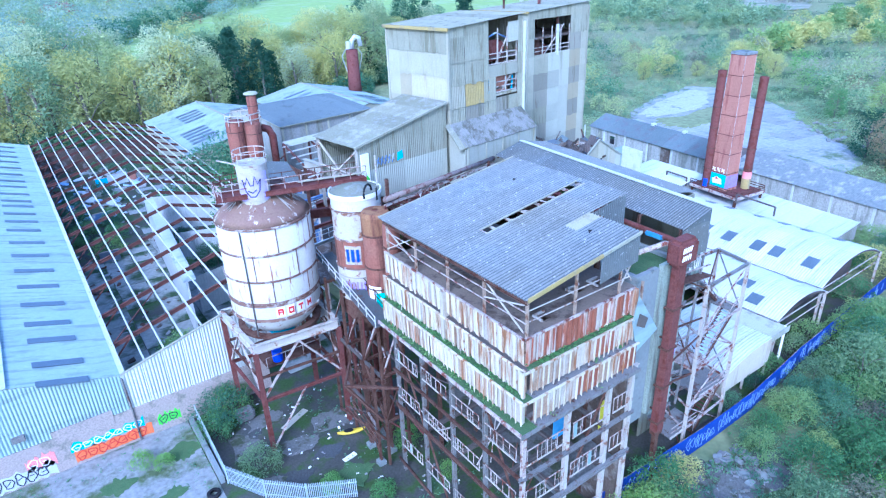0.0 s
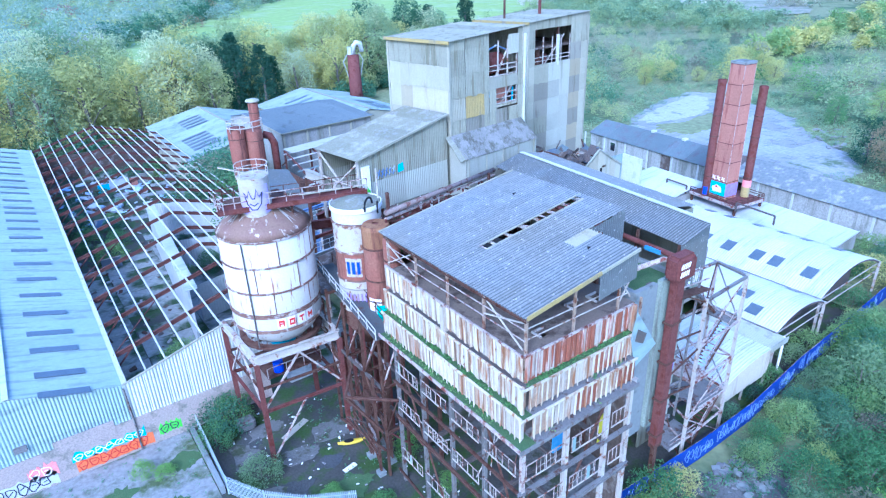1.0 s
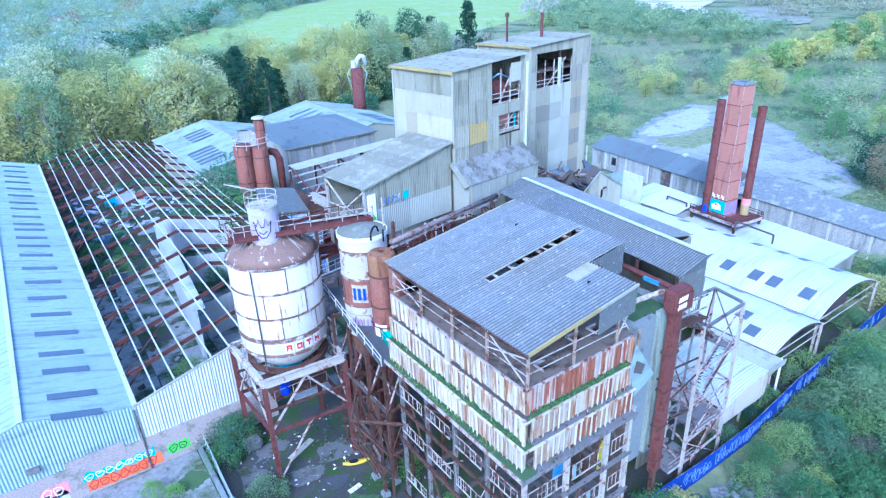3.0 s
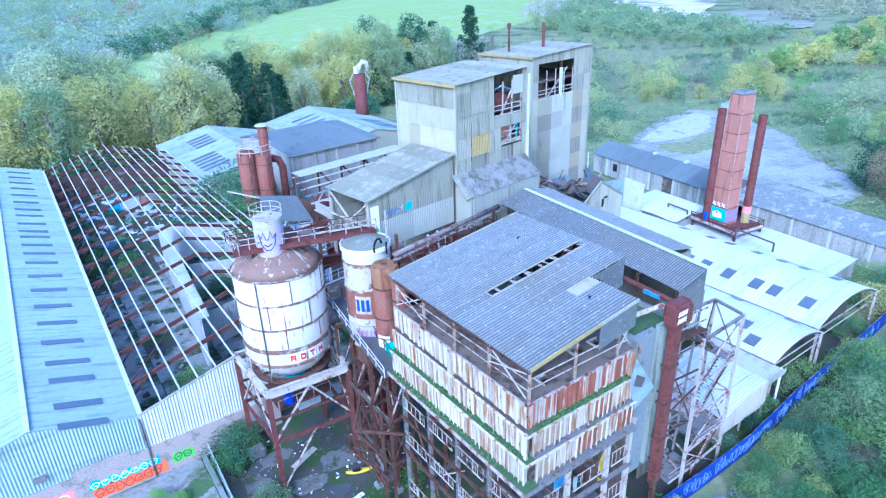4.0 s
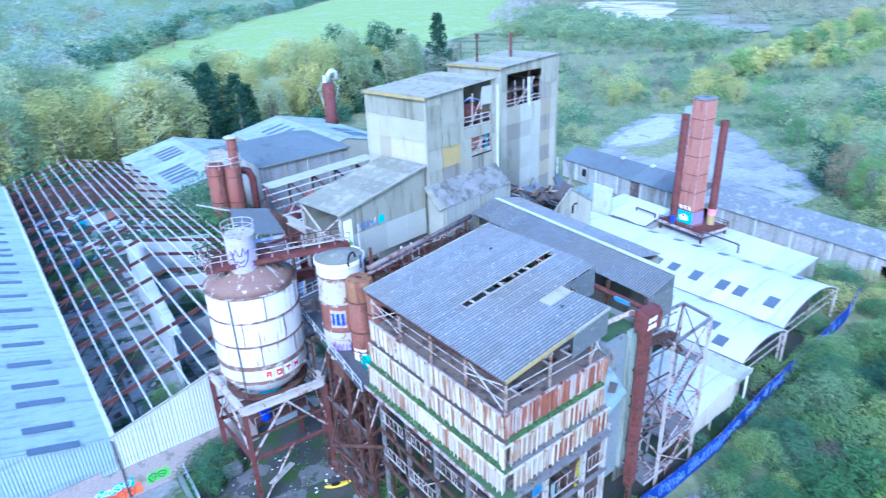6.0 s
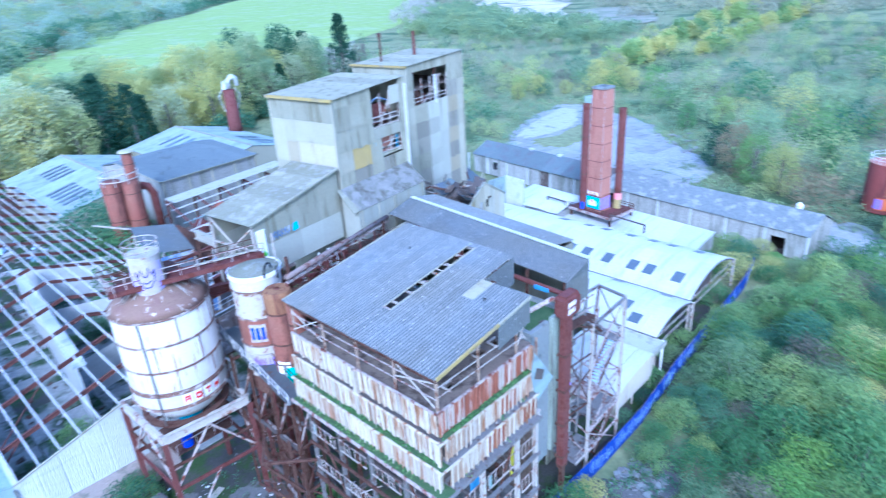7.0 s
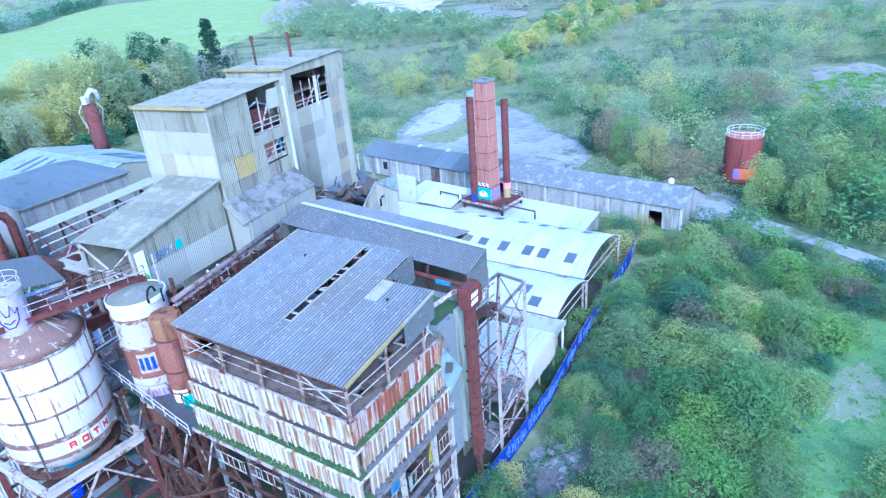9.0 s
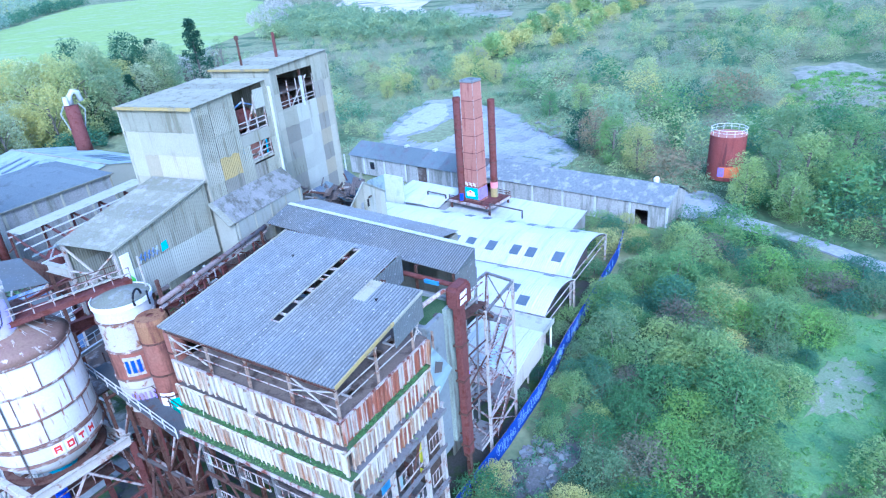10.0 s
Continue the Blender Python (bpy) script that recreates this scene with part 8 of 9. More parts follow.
def gantry():
    t = thing("gantry", "rusty red walkway gantry between the silo tops", "gantry", at=(-2, 27, 25))
    a, b = Vector((-8.6, 29.0, 25.25)), Vector((3.9, 25.6, 25.25))
    d = (b - a).normalized()
    s = Vector((-d.y, d.x, 0)) * 0.75
    part("deck_plate", bar(B(), a, b, 1.5, 0.12), "oxide", t)
    for k in (-1, 1):
        part("edge_beam", ibeam(B(), a + s * k, b + s * k, 0.2, 0.45), "oxide", t)
        railing(t, a + s * k + Vector((0, 0, 0.2)), b + s * k + Vector((0, 0, 0.2)), 1.05, 9, "rust" if k > 0 else "flaked")
    part("pale_rail", bar(B(), a + s * 0.5 + Vector((7 * d.x, 7 * d.y, 0.3)), b + s * 0.5 + Vector((0, 0, 0.3)), 0.25, 0.12), "sheet_pale", t)
    part("silo_deck", box(B(), -7.4, -2.2, 28.0, 31.6, 25.05, 25.15), "rust", t)
    railing(t, (-8.4, 27.8, 25.2), (-8.4, 31.6, 25.2), 1.05, 3)
    railing(t, (-8.4, 31.6, 25.2), (-3.0, 31.6, 25.2), 1.05, 5, "rust")
    for x, y in ((-7, 28.6), (-2.6, 27.4), (-3.0, 31)):
        part("support", bar(B(), (x, y, 23.4), (x, y, 25.1), 0.18), "rust", t)
    return t


gantry()


def top_drum():
    x, y = -5.3, 28.5
    t = thing("filter_drum", "white drum with violet graffiti on the silo top", "drum", at=(x, y, 25.2))
    part("shell", lathe(B(), x, y, [(1.3, 24.4), (1.34, 24.5), (1.34, 24.7), (1.3, 24.8), (1.3, 27.7), (1.36, 27.75), (1.36, 27.9), (1.3, 27.9)], 26), "old_white", t, smooth=False)
    part("painted_band", lathe(B(), x, y, [(1.35, 24.75), (1.37, 24.75), (1.37, 27.3), (1.35, 27.3)], 14, cap=False, arc=(-168, -56)), "paint_lilac", t, "violet face-like graffiti")
    bm = B()
    for line in (((-148, 26.6), (-140, 25.7), (-126, 25.2), (-108, 25.2), (-92, 25.7), (-84, 26.7)), ((-150, 26.7), (-138, 26.3), (-130, 26.9), (-122, 26.2), (-112, 26.2), (-104, 27.0), (-96, 26.3), (-84, 26.7)), ((-132, 25.75), (-117, 25.55), (-102, 25.8))):
        pipe(bm, [(x + 1.39 * math.cos(radians(a)), y + 1.39 * math.sin(radians(a)), z) for a, z in line], 0.05, 5)
    tagged(part("graffiti", bm, "paint_dark", t), kind="stuff")
    for z in (28.4, 28.9):
        bm = B()
        pipe(bm, [(x + 1.4 * math.cos(k * 0.4488), y + 1.4 * math.sin(k * 0.4488), z) for k in range(15)], 0.04, 6)
        part("ring_rail", bm, "old_white", t)
    for k in range(7):
        a = k * 0.898
        part("rail_post", bar(B(), (x + 1.4 * math.cos(a), y + 1.4 * math.sin(a), 27.8), (x + 1.4 * math.cos(a), y + 1.4 * math.sin(a), 28.9), 0.05), "old_white", t)
    return t


top_drum()


# ---- walkway and steel below ----
def walkway():
    t = thing("walkway", "sloping grey sheet-roofed walkway on rusty trestles", "walkway", at=(0.6, 23, 0))
    a, b = Vector((1.0, 30.2, 16.6)), Vector((-0.6, 15.9, 15.9))
    part("deck_plate", bar(B(), a, b, 1.7, 0.14), "walk_sheet", t, "blue-grey sheet deck")
    for k in (-0.85, 0.85):
        railing(t, a + Vector((k, 0, 0.1)), b + Vector((k, 0, 0.1)), 1.0, 8, "purlin" if k < 0 else "rust")
    for y in (17.0, 20.2, 23.5, 26.8):
        for x in (-0.7, 1.6):
            part("trestle_leg", ibeam(B(), (x, y, 0), (x, y, 15.9), 0.22, 0.22), "rust", t)
        for z in (5, 10, 15.4):
            part("trestle_beam", ibeam(B(), (-0.7, y, z), (1.6, y, z), 0.2, 0.24), "rust", t)
        part("trestle_brace", bar(B(), (-0.7, y, 5), (1.6, y, 10), 0.09), "rust", t)
        part("trestle_brace", bar(B(), (-0.7, y, 10), (1.6, y, 15.2), 0.12), "flaked", t)
    for z in (5, 10):
        part("long_beam", ibeam(B(), (-0.7, 17, z), (-0.7, 26.8, z), 0.2, 0.26), "steel_dark", t)
        part("long_beam", ibeam(B(), (1.6, 17, z), (1.6, 26.8, z), 0.2, 0.26), "steel_dark", t)
    for y0, y1 in ((17, 20.2), (20.2, 23.5), (23.5, 26.8)):
        part("side_brace", bar(B(), (-0.7, y0, 5), (-0.7, y1, 10), 0.12), "rust", t)
        part("side_brace", bar(B(), (-0.7, y1, 10), (-0.7, y0, 15.2), 0.12), "rust", t)
    for a, b in (((-3.2, 19.5, 8.8), (0, 15.5, 9.4)), ((-3.2, 19.5, 8.8), (-1.0, 22.5, 9.2)), ((-3.2, 19.5, 8.8), (-1.0, 17.0, 5.4))):
        part("outrigger", ibeam(B(), a, b, 0.2, 0.24), "rust", t)
    return t


walkway()


def yard_steel():
    """Braced columns, cross beams and loose pipes standing in the gap between the silo and the block."""
    t = thing("yard_steel", "tangle of rusty braced steelwork between the silo and the block", "steelwork", at=(-0.5, 24, 0))
    rnd = random.Random(44)
    cols = [(-1.3, 17.6), (-0.9, 20.2), (0.4, 18.4), (0.5, 22.0), (0.9, 27.8), (2.6, 24.6)]
    for x, y in cols:
        part("column", ibeam(B(), (x, y, 0), (x, y, rnd.uniform(9.5, 13.5)), 0.22, 0.24), rnd.choice(("rust", "oxide")), t)
        part("footing", box(B(), x - 0.35, x + 0.35, y - 0.35, y + 0.35, 0, 0.5), "concrete", t)
    for a, b in zip(cols, cols[1:]):
        for z in (4.2, 8.2):
            part("cross_beam", ibeam(B(), (*a, z), (*b, z), 0.16, 0.22), rnd.choice(("rust", "rust", "flaked")), t)
        part("brace", bar(B(), (*a, 0.6), (*b, 4.2), 0.1), "rust", t)
        part("brace", bar(B(), (*b, 4.3), (*a, 8.2), 0.1), rnd.choice(("flaked", "rust")), t)
    for k in range(16):
        a = Vector((rnd.uniform(-1.2, 2.4), rnd.uniform(17, 28), rnd.uniform(3, 13)))
        d = Vector((rnd.uniform(-2.5, 2.5), rnd.uniform(-5, 5), rnd.uniform(-2.5, 2.5)))
        part("loose_bar", bar(B(), a, a + d, rnd.choice((0.07, 0.1, 0.13))), rnd.choice(("rust", "oxide", "flaked", "steel_dark")), t)
    for k in range(4):
        part("pipe_run", pipe(B(), [(-2.9 + 0.25 * k, 15.5, 5.0), (-2.5 + 0.25 * k, 21.0, 5.2 + 0.1 * k)], 0.06, 6), "rust", t)
    return t


yard_steel()


def pipe_bridge():
    t = thing("pipe_bridge", "rusty lattice pipe bridge running over the deck", "pipe bridge", at=(12, 24, 22))
    a, b = Vector((2.6, 19.9, 24.9)), Vector((19.0, 25.3, 24.0))
    d = (b - a).normalized()
    part("main_pipe", pipe(B(), [a, a.lerp(b, 0.5), b], 0.24, 14), "pipe_grey", t, smooth=True)
    part("chord", bar(B(), a - Vector((0, 0, 0.5)), b - Vector((0, 0, 0.5)), 0.3, 0.16), "flaked", t)
    part("chord", bar(B(), a - Vector((0, 0, 2.0)), b - Vector((0, 0, 1.8)), 0.15), "rust", t)
    for i in range(6):
        p, q = a.lerp(b, i / 6), a.lerp(b, (i + 1) / 6)
        part("lattice", bar(B(), p - Vector((0, 0, 0.5)), q - Vector((0, 0, 1.9)), 0.13), "rust", t)
        part("lattice", bar(B(), p - Vector((0, 0, 0.5)), p - Vector((0, 0, 3.0)), 0.13), "oxide", t)
    part("upright", bar(B(), (3.3, 20.6, 16), (3.3, 20.6, 26.4), 0.25), "rust", t)
    part("upright", bar(B(), (3.8, 23.2, 20), (3.8, 23.2, 27.8), 0.12), "old_white", t)
    return t


pipe_bridge()


def bent_pipe(pts, r, k, label):
    t = thing("process_pipe", label, "pipe", group="process pipes", at=pts[0])
    part("tube", pipe(B(), pts, r, 12), k, t, smooth=True)
    return t


def hoop_pts(cx, cy, z, r, deg, n=14, a0=-20, a1=200):
    c, s = math.cos(radians(deg)), math.sin(radians(deg))
    return [(cx + c * r * math.cos(radians(a0 + (a1 - a0) * i / n)), cy + s * r * math.cos(radians(a0 + (a1 - a0) * i / n)), z + r * math.sin(radians(a0 + (a1 - a0) * i / n))) for i in range(n + 1)]


bent_pipe(hoop_pts(2.1, 21.9, 25.1, 0.75, 35), 0.09, "black", "black hooped pipe on the vessel head")
bent_pipe(hoop_pts(2.7, 21.4, 24.9, 0.6, 60), 0.08, "black", "black hooped pipe on the vessel head")
bent_pipe(hoop_pts(11.4, 24.3, 22.6, 1.3, 20, a0=0, a1=180), 0.1, "rust", "rusty arched pipe on the deck")
bent_pipe([(8.6, 23.6, 21.8), (8.6, 23.6, 24.0)], 0.12, "purlin", "white vent stub on the deck")
bent_pipe([(9.6, 23.4, 24.2), (9.7, 23.4, 22.3), (10.6, 23.5, 22.3), (10.6, 23.5, 23.8)], 0.12, "purlin", "white bent pipe on the deck")
bent_pipe([(12.6, 19.0, 21.9), (12.6, 19.0, 23.4), (14.4, 19.4, 23.2), (14.6, 18.2, 23.0)], 0.16, "purlin", "white bent pipe behind the roof")
bent_pipe([(19.0, 21.4, 22.6), (24.5, 24.5, 23.2)], 0.42, "oxide", "thick rust-red pipe by the lean-to")
bent_pipe([(17.8, 20.4, 22.3), (22.5, 22.6, 22.3)], 0.36, "rust", "thick rusty pipe by the lean-to")
bent_pipe([(11.0, 1.5, 23.9), (14.2, 0.9, 24.1), (14.6, 0.2, 24.0)], 0.2, "flaked", "rusty pipe running to the duct head")
bent_pipe([(-1.0, 14.5, 3.0), (-1.2, 8, 2.8), (-1.3, 3, 2.8)], 0.12, "rust", "rusty rail along the building foot")
bent_pipe([(-1.4, 16, 4.2), (-2.8, 22, 4.6)], 0.12, "rust", "rusty rail in the yard")

rnd = random.Random(21)
t = thing("scrap_steel", "tangle of rusty scrap steel on the deck", "scrap", at=(13, 21, 21.8))
for k in range(46):
    a = Vector((rnd.uniform(4, 24), rnd.uniform(17.6, 24.8), rnd.uniform(21.9, 22.6)))
    b = a + Vector((rnd.uniform(-2.2, 2.2), rnd.uniform(-1.5, 1.5), rnd.uniform(-0.2, 1.6)))
    part("scrap_bar", bar(B(), a, b, rnd.choice((0.08, 0.12, 0.2))), rnd.choice(("rust", "oxide", "rust", "flaked", "steel_dark")), t)


# ---- far red vessels and small roofs behind the silo ----
for x, y, r, z0, z1 in ((13.0, 92.5, 1.7, 3, 17.6), (15.8, 91.4, 1.6, 3, 17.0), (17.2, 93.5, 0.95, 5, 21.6)):
    vessel(x, y, r, z0, z1, "tall rust-red process vessel beside the grey hall")
bent_pipe([(19.6, 92.0, 4), (19.7, 92.0, 13.6), (19.2, 92.4, 15.0), (18.0, 93, 15.4)], 0.75, "oxide", "thick bent red pipe beside the vessels")
t = thing("vessel_gallery", "ring gallery with pale rails on the red vessels", "gallery", at=(15, 92, 19))
for z in (17.8, 18.8):
    part("ring_rail", pipe(B(), [(14.6 + 3.3 * math.cos(k * 0.349), 92.2 + 2.6 * math.sin(k * 0.349), z) for k in range(19)], 0.1, 6), "old_white", t)
for k in range(9):
    a = k * 0.698
    part("rail_post", bar(B(), (14.6 + 3.3 * math.cos(a), 92.2 + 2.6 * math.sin(a), 17.0), (14.6 + 3.3 * math.cos(a), 92.2 + 2.6 * math.sin(a), 18.8), 0.12), "old_white", t)
part("cowl", lathe(B(), 17.2, 93.5, [(0.95, 21.6), (1.35, 21.8), (1.2, 22.1), (0.4, 22.3)], 18), "sheet_pale", t)


def small_roof(x, y, deg, w, dp, z0, z1, label, k):
    t = thing("mono_roof_hut", label, "hut", group="process huts", at=(x, y, z0 - 4))
    m = frame_at(x, y, deg)
    part("roof", wavy(B(), (0, 0, z1), (w, 0, z0 - z1), (0, dp, 0), 0.3, 0.035), k, t, m=m)
    for u, v in ((0.2, 0.2), (w - 0.2, 0.2), (0.2, dp - 0.2), (w - 0.2, dp - 0.2)):
        part("post", bar(B(), (u, v, 0), (u, v, z0 - 0.1), 0.22), "old_white", t, m=m)
    part("wall", box(B(), 0.3, w - 0.3, 0.3, 0.45, 6, z0 - 0.2), "blue_grey", t, m=m)
    for a, b in (((0.2, 0.2, z0 - 4), (w - 0.2, 0.2, z0 - 0.2)), ((0.2, 0.2, z0 - 0.4), (0.2, dp, z0 - 4))):
        part("brace", bar(B(), a, b, 0.16), "old_white", t, m=m)
    part("floor", box(B(), 0.1, w - 0.1, 0.1, dp - 0.1, 9.6, 9.8), "floor_brown", t, m=m)
    return t


small_roof(4.4, 57.5, -12, 6.0, 12.5, 15.2, 16.2, "open-sided hut with a blue-grey sheet roof", "sheet_blue")
small_roof(3.6, 47.5, -12, 4.6, 8.5, 14.2, 15.2, "lower hut with a blue-grey sheet roof", "sheet_blue")
t = thing("tank_gallery", "steel gallery of white rails and red beams", "gallery", at=(8, 45, 10))
for k in range(5):
    y = 38 + k * 4.0
    part("beam", ibeam(B(), (1.5, y, 14.0 + 0.2 * k), (13, y + 2, 14.0 + 0.2 * k), 0.3, 0.4), ("purlin", "oxide", "purlin", "blue_grey", "oxide")[k], t)
    part("column", ibeam(B(), (2, y, 0), (2, y, 14), 0.3, 0.3), "rust", t)
    part("column", ibeam(B(), (12, y + 2, 0), (12, y + 2, 14), 0.3, 0.3), "rust", t)
railing(t, (1.6, 38, 14.4), (12, 40, 14.4), 1.05, 8, "purlin")
railing(t, (2.6, 46, 14.8), (13, 48, 14.8), 1.05, 8, "purlin")
part("floor", box(B(), 1.5, 13, 36.5, 56, 9.8, 10.0), "floor_brown", t)
part("pale_girder", ibeam(B(), (3.8, 30.5, 24.2), (5.2, 42.5, 22.5), 0.6, 0.9), "sheet_cream", t)
part("red_girder", ibeam(B(), (2.6, 34.5, 20.0), (12, 36.5, 20.6), 0.5, 0.8), "oxide", t)
part("red_girder", ibeam(B(), (0.5, 32.0, 20.5), (4.5, 30.5, 20.5), 0.5, 0.9), "oxide", t)
for x, y in ((3.9, 30.6), (5.1, 42.3), (11.5, 36.4)):
    part("column", ibeam(B(), (x, y, 0), (x, y, 22), 0.3, 0.3), "rust", t)

# red stack with a steel cowl on the far hall
t = thing("roof_stack", "red stack with a bent steel cowl on the far roof", "stack", at=(69.2, 151, 7))
sx, sy = 69.2, 151.0
part("pipe", lathe(B(), sx, sy, [(2.1, 7), (1.95, 10), (1.75, 20.2)], 24), "oxide", t, smooth=True)
part("cowl", pipe(B(), [(sx + 0.2, sy, 20.4), (sx + 0.3, sy, 22.6), (sx + 1.2, sy - 0.3, 23.8), (sx + 2.4, sy - 0.6, 23.4), (sx + 2.7, sy - 0.7, 21.0)], 0.7, 12), "sheet_white", t, smooth=True)
part("stub", lathe(B(), sx - 1.0, sy, [(0.7, 20.4), (0.7, 22.6)], 14), "sheet_white", t)
for s in (-1, 1):
    part("stay", bar(B(), (sx + s * 3.4, sy, 18.5), (sx + s * 2.0, sy, 20.5), 0.2), "sheet_white", t)
    part("stay", bar(B(), (sx + s * 3.4, sy, 18.5), (sx + s * 2.1, sy, 14.0), 0.2), "sheet_white", t)

# ---- red tank in the scrub ----
t = thing("red_tank", "round red tank with a white rail and orange graffiti", "tank", at=(121, -6.5, 0))
part("shell", lathe(B(), 121, -6.5, [(3.7, 0), (3.7, 9.6)], 36), "tank_red", t, smooth=False)
part("lid", lathe(B(), 121, -6.5, [(3.75, 9.62), (1, 10.1)], 36), "stack_pink", t, "pale dusty lid")
part("graffiti_band", lathe(B(), 121, -6.5, [(3.72, 0.8), (3.76, 0.8), (3.76, 3.2), (3.72, 3.2)], 12, cap=False, arc=(-190, -120)), "paint_orange", t, "orange graffiti")
part("graffiti_band", lathe(B(), 121, -6.5, [(3.72, 1.0), (3.76, 1.0), (3.76, 3.0), (3.72, 3.0)], 8, cap=False, arc=(165, 185)), "paint_violet", t)
for k in range(14):
    a = k * 0.4488
    part("rail_post", bar(B(), (121 + 3.6 * math.cos(a), -6.5 + 3.6 * math.sin(a), 9.6), (121 + 3.6 * math.cos(a), -6.5 + 3.6 * math.sin(a), 11.0), 0.06), "paint_white", t)
part("ring_rail", pipe(B(), [(121 + 3.6 * math.cos(k * 0.2244), -6.5 + 3.6 * math.sin(k * 0.2244), 11.0) for k in range(29)], 0.05, 6), "paint_white", t)
part("ring_rail", pipe(B(), [(121 + 3.6 * math.cos(k * 0.2244), -6.5 + 3.6 * math.sin(k * 0.2244), 10.4) for k in range(29)], 0.035, 6), "paint_white", t)
t = thing("concrete_post", "pale concrete post with a white cowl", "post", at=(97, 3, 0))
part("post", box(B(), 96.5, 98.0, 2.2, 3.4, 0, 5.2), "concrete", t)
part("cowl", lathe(B(), 97.2, 2.8, [(0.5, 5.2), (0.6, 6.2), (0.2, 6.6)], 10), "paint_white", t)
t = thing("blue_crates", "stack of pale blue steel crates on the far hardstanding", "crates", at=(186, 96, 0))
for k in range(4):
    part("crate", box(B(), 184 + k * 1.6, 185.4 + k * 1.6, 95, 99, 0.2, 2.8), "shed_roof", t)

# ---- graffiti on the long wall ----
def wall_mural(name, u0, u1, z0, z1, k, k2, label, seed):
    t = thing(name, label, "graffiti", group="wall murals", at=((u0 + u1) / 2, LY - 0.1, z0))
    rnd = random.Random(seed)
    n = 16
    top = [(u1 - (u1 - u0) * i / n, LY - 0.06, z1 + 0.45 * math.sin(i * 1.7 + seed) * rnd.random()) for i in range(n + 1)]
    bot = [(u0 + (u1 - u0) * i / n, LY - 0.06, z0 + 0.2 * math.sin(i * 2.3) * rnd.random()) for i in range(n + 1)]
    part("paint_ground", prism(B(), bot + top, (0, -0.02, 0)), k, t)
    bm = B()
    for i in range(int((u1 - u0) * 1.1)):
        u, zc = u0 + 0.55 + i / 1.1, (z0 + z1) / 2
        ring = [(u + 0.36 * (1 + 0.3 * math.sin(3 * a + i)) * math.cos(a), LY - 0.1, zc + 0.42 * (z1 - z0) * (1 + 0.25 * math.sin(2 * a + 2 * i)) * math.sin(a)) for a in [k * 0.571 for k in range(12)]]
        for p, q in zip(ring, ring[1:]):
            bar(bm, p, q, 0.03, 0.09)
        bar(bm, (u - 0.15, LY - 0.1, zc + rnd.uniform(-0.2, 0.1)), (u + 0.2, LY - 0.1, zc + rnd.uniform(-0.1, 0.2)), 0.03, 0.08)
    tagged(part("graffiti", bm, k2, t), kind="stuff")


wall_mural("wall_mural", -24.6, -17.6, 0.3, 1.5, "paint_orange", "paint_red", "orange and red graffiti along the wall", 1)
wall_mural("wall_mural", -24.8, -18.2, 1.55, 2.4, "paint_cyan", "paint_white", "cyan graffiti outline above the orange", 2)
wall_mural("wall_mural", -17.0, -14.8, 0.8, 1.9, "paint_green", "paint_dark", "small green graffiti on the wall", 3)
wall_mural("wall_mural", -28.4, -26.0, 1.2, 2.6, "paint_pink", "paint_white", "pink graffiti bubble on the wall", 4)
wall_mural("wall_mural", -31.5, -26.2, 0.2, 1.7, "paint_silver", "paint_dark", "grey block graffiti on the wall", 5)
wall_mural("wall_mural", -36.5, -32.5, 0.2, 1.5, "paint_pink", "paint_dark", "faded pink graffiti on the wall", 6)


# ---- palisade fence and yard litter ----
def palisade():
    t = thing("palisade_fence", "pale galvanised steel palisade fence", "fence", at=(-13, 27, 0))
    pts = [(-13.5, 34.6), (-13.75, 24.2), (-11.6, 20.4), (-8.8, 17.6), (-5.0, 15.4)]
    bm0 = None
    for a, b in zip(pts, pts[1:]):
        a, b = Vector((*a, 0)), Vector((*b, 0))
        n = int((b - a).length / 0.16)
        for z in (0.5, 1.8):
            part("rail", bar(B(), a + Vector((0, 0, z)), b + Vector((0, 0, z)), 0.05, 0.06), "palisade", t)
        for i in range(n):
            p = a.lerp(b, (i + 0.5) / n)
            ob = None
            if bm0 is None:
                bm = B()
                prism(bm, [(-0.035, 0, 0.05), (0.035, 0, 0.05), (0.035, 0, 2.1), (0, 0, 2.25), (-0.035, 0, 2.1)], (0, 0.02, 0))
                ob = part("pale", bm, "palisade", t)
                bm0 = ob.data
            else:
                ob = new("pale", bm0)
                ob.parent = t
                ob.matrix_parent_inverse = Matrix.Translation(-t.location)
            d = (b - a)
            ob.matrix_basis = Matrix.LocRotScale(p, Euler((0, 0, math.atan2(d.y, d.x))), None)
        part("post", bar(B(), a, a + Vector((0, 0, 2.2)), 0.1), "palisade", t)
    return t


palisade()
t = thing("low_wall", "low concrete kerb wall along the fence", "wall", at=(-13.9, 30, 0))
part("coping", box(B(), -14.3, -13.9, 24.5, 34.8, 0, 0.9), "concrete", t)
slab("front_yard", -60, -14.4, 4, 35.5, 0.03, "yard", "pale cracked concrete yard with moss")


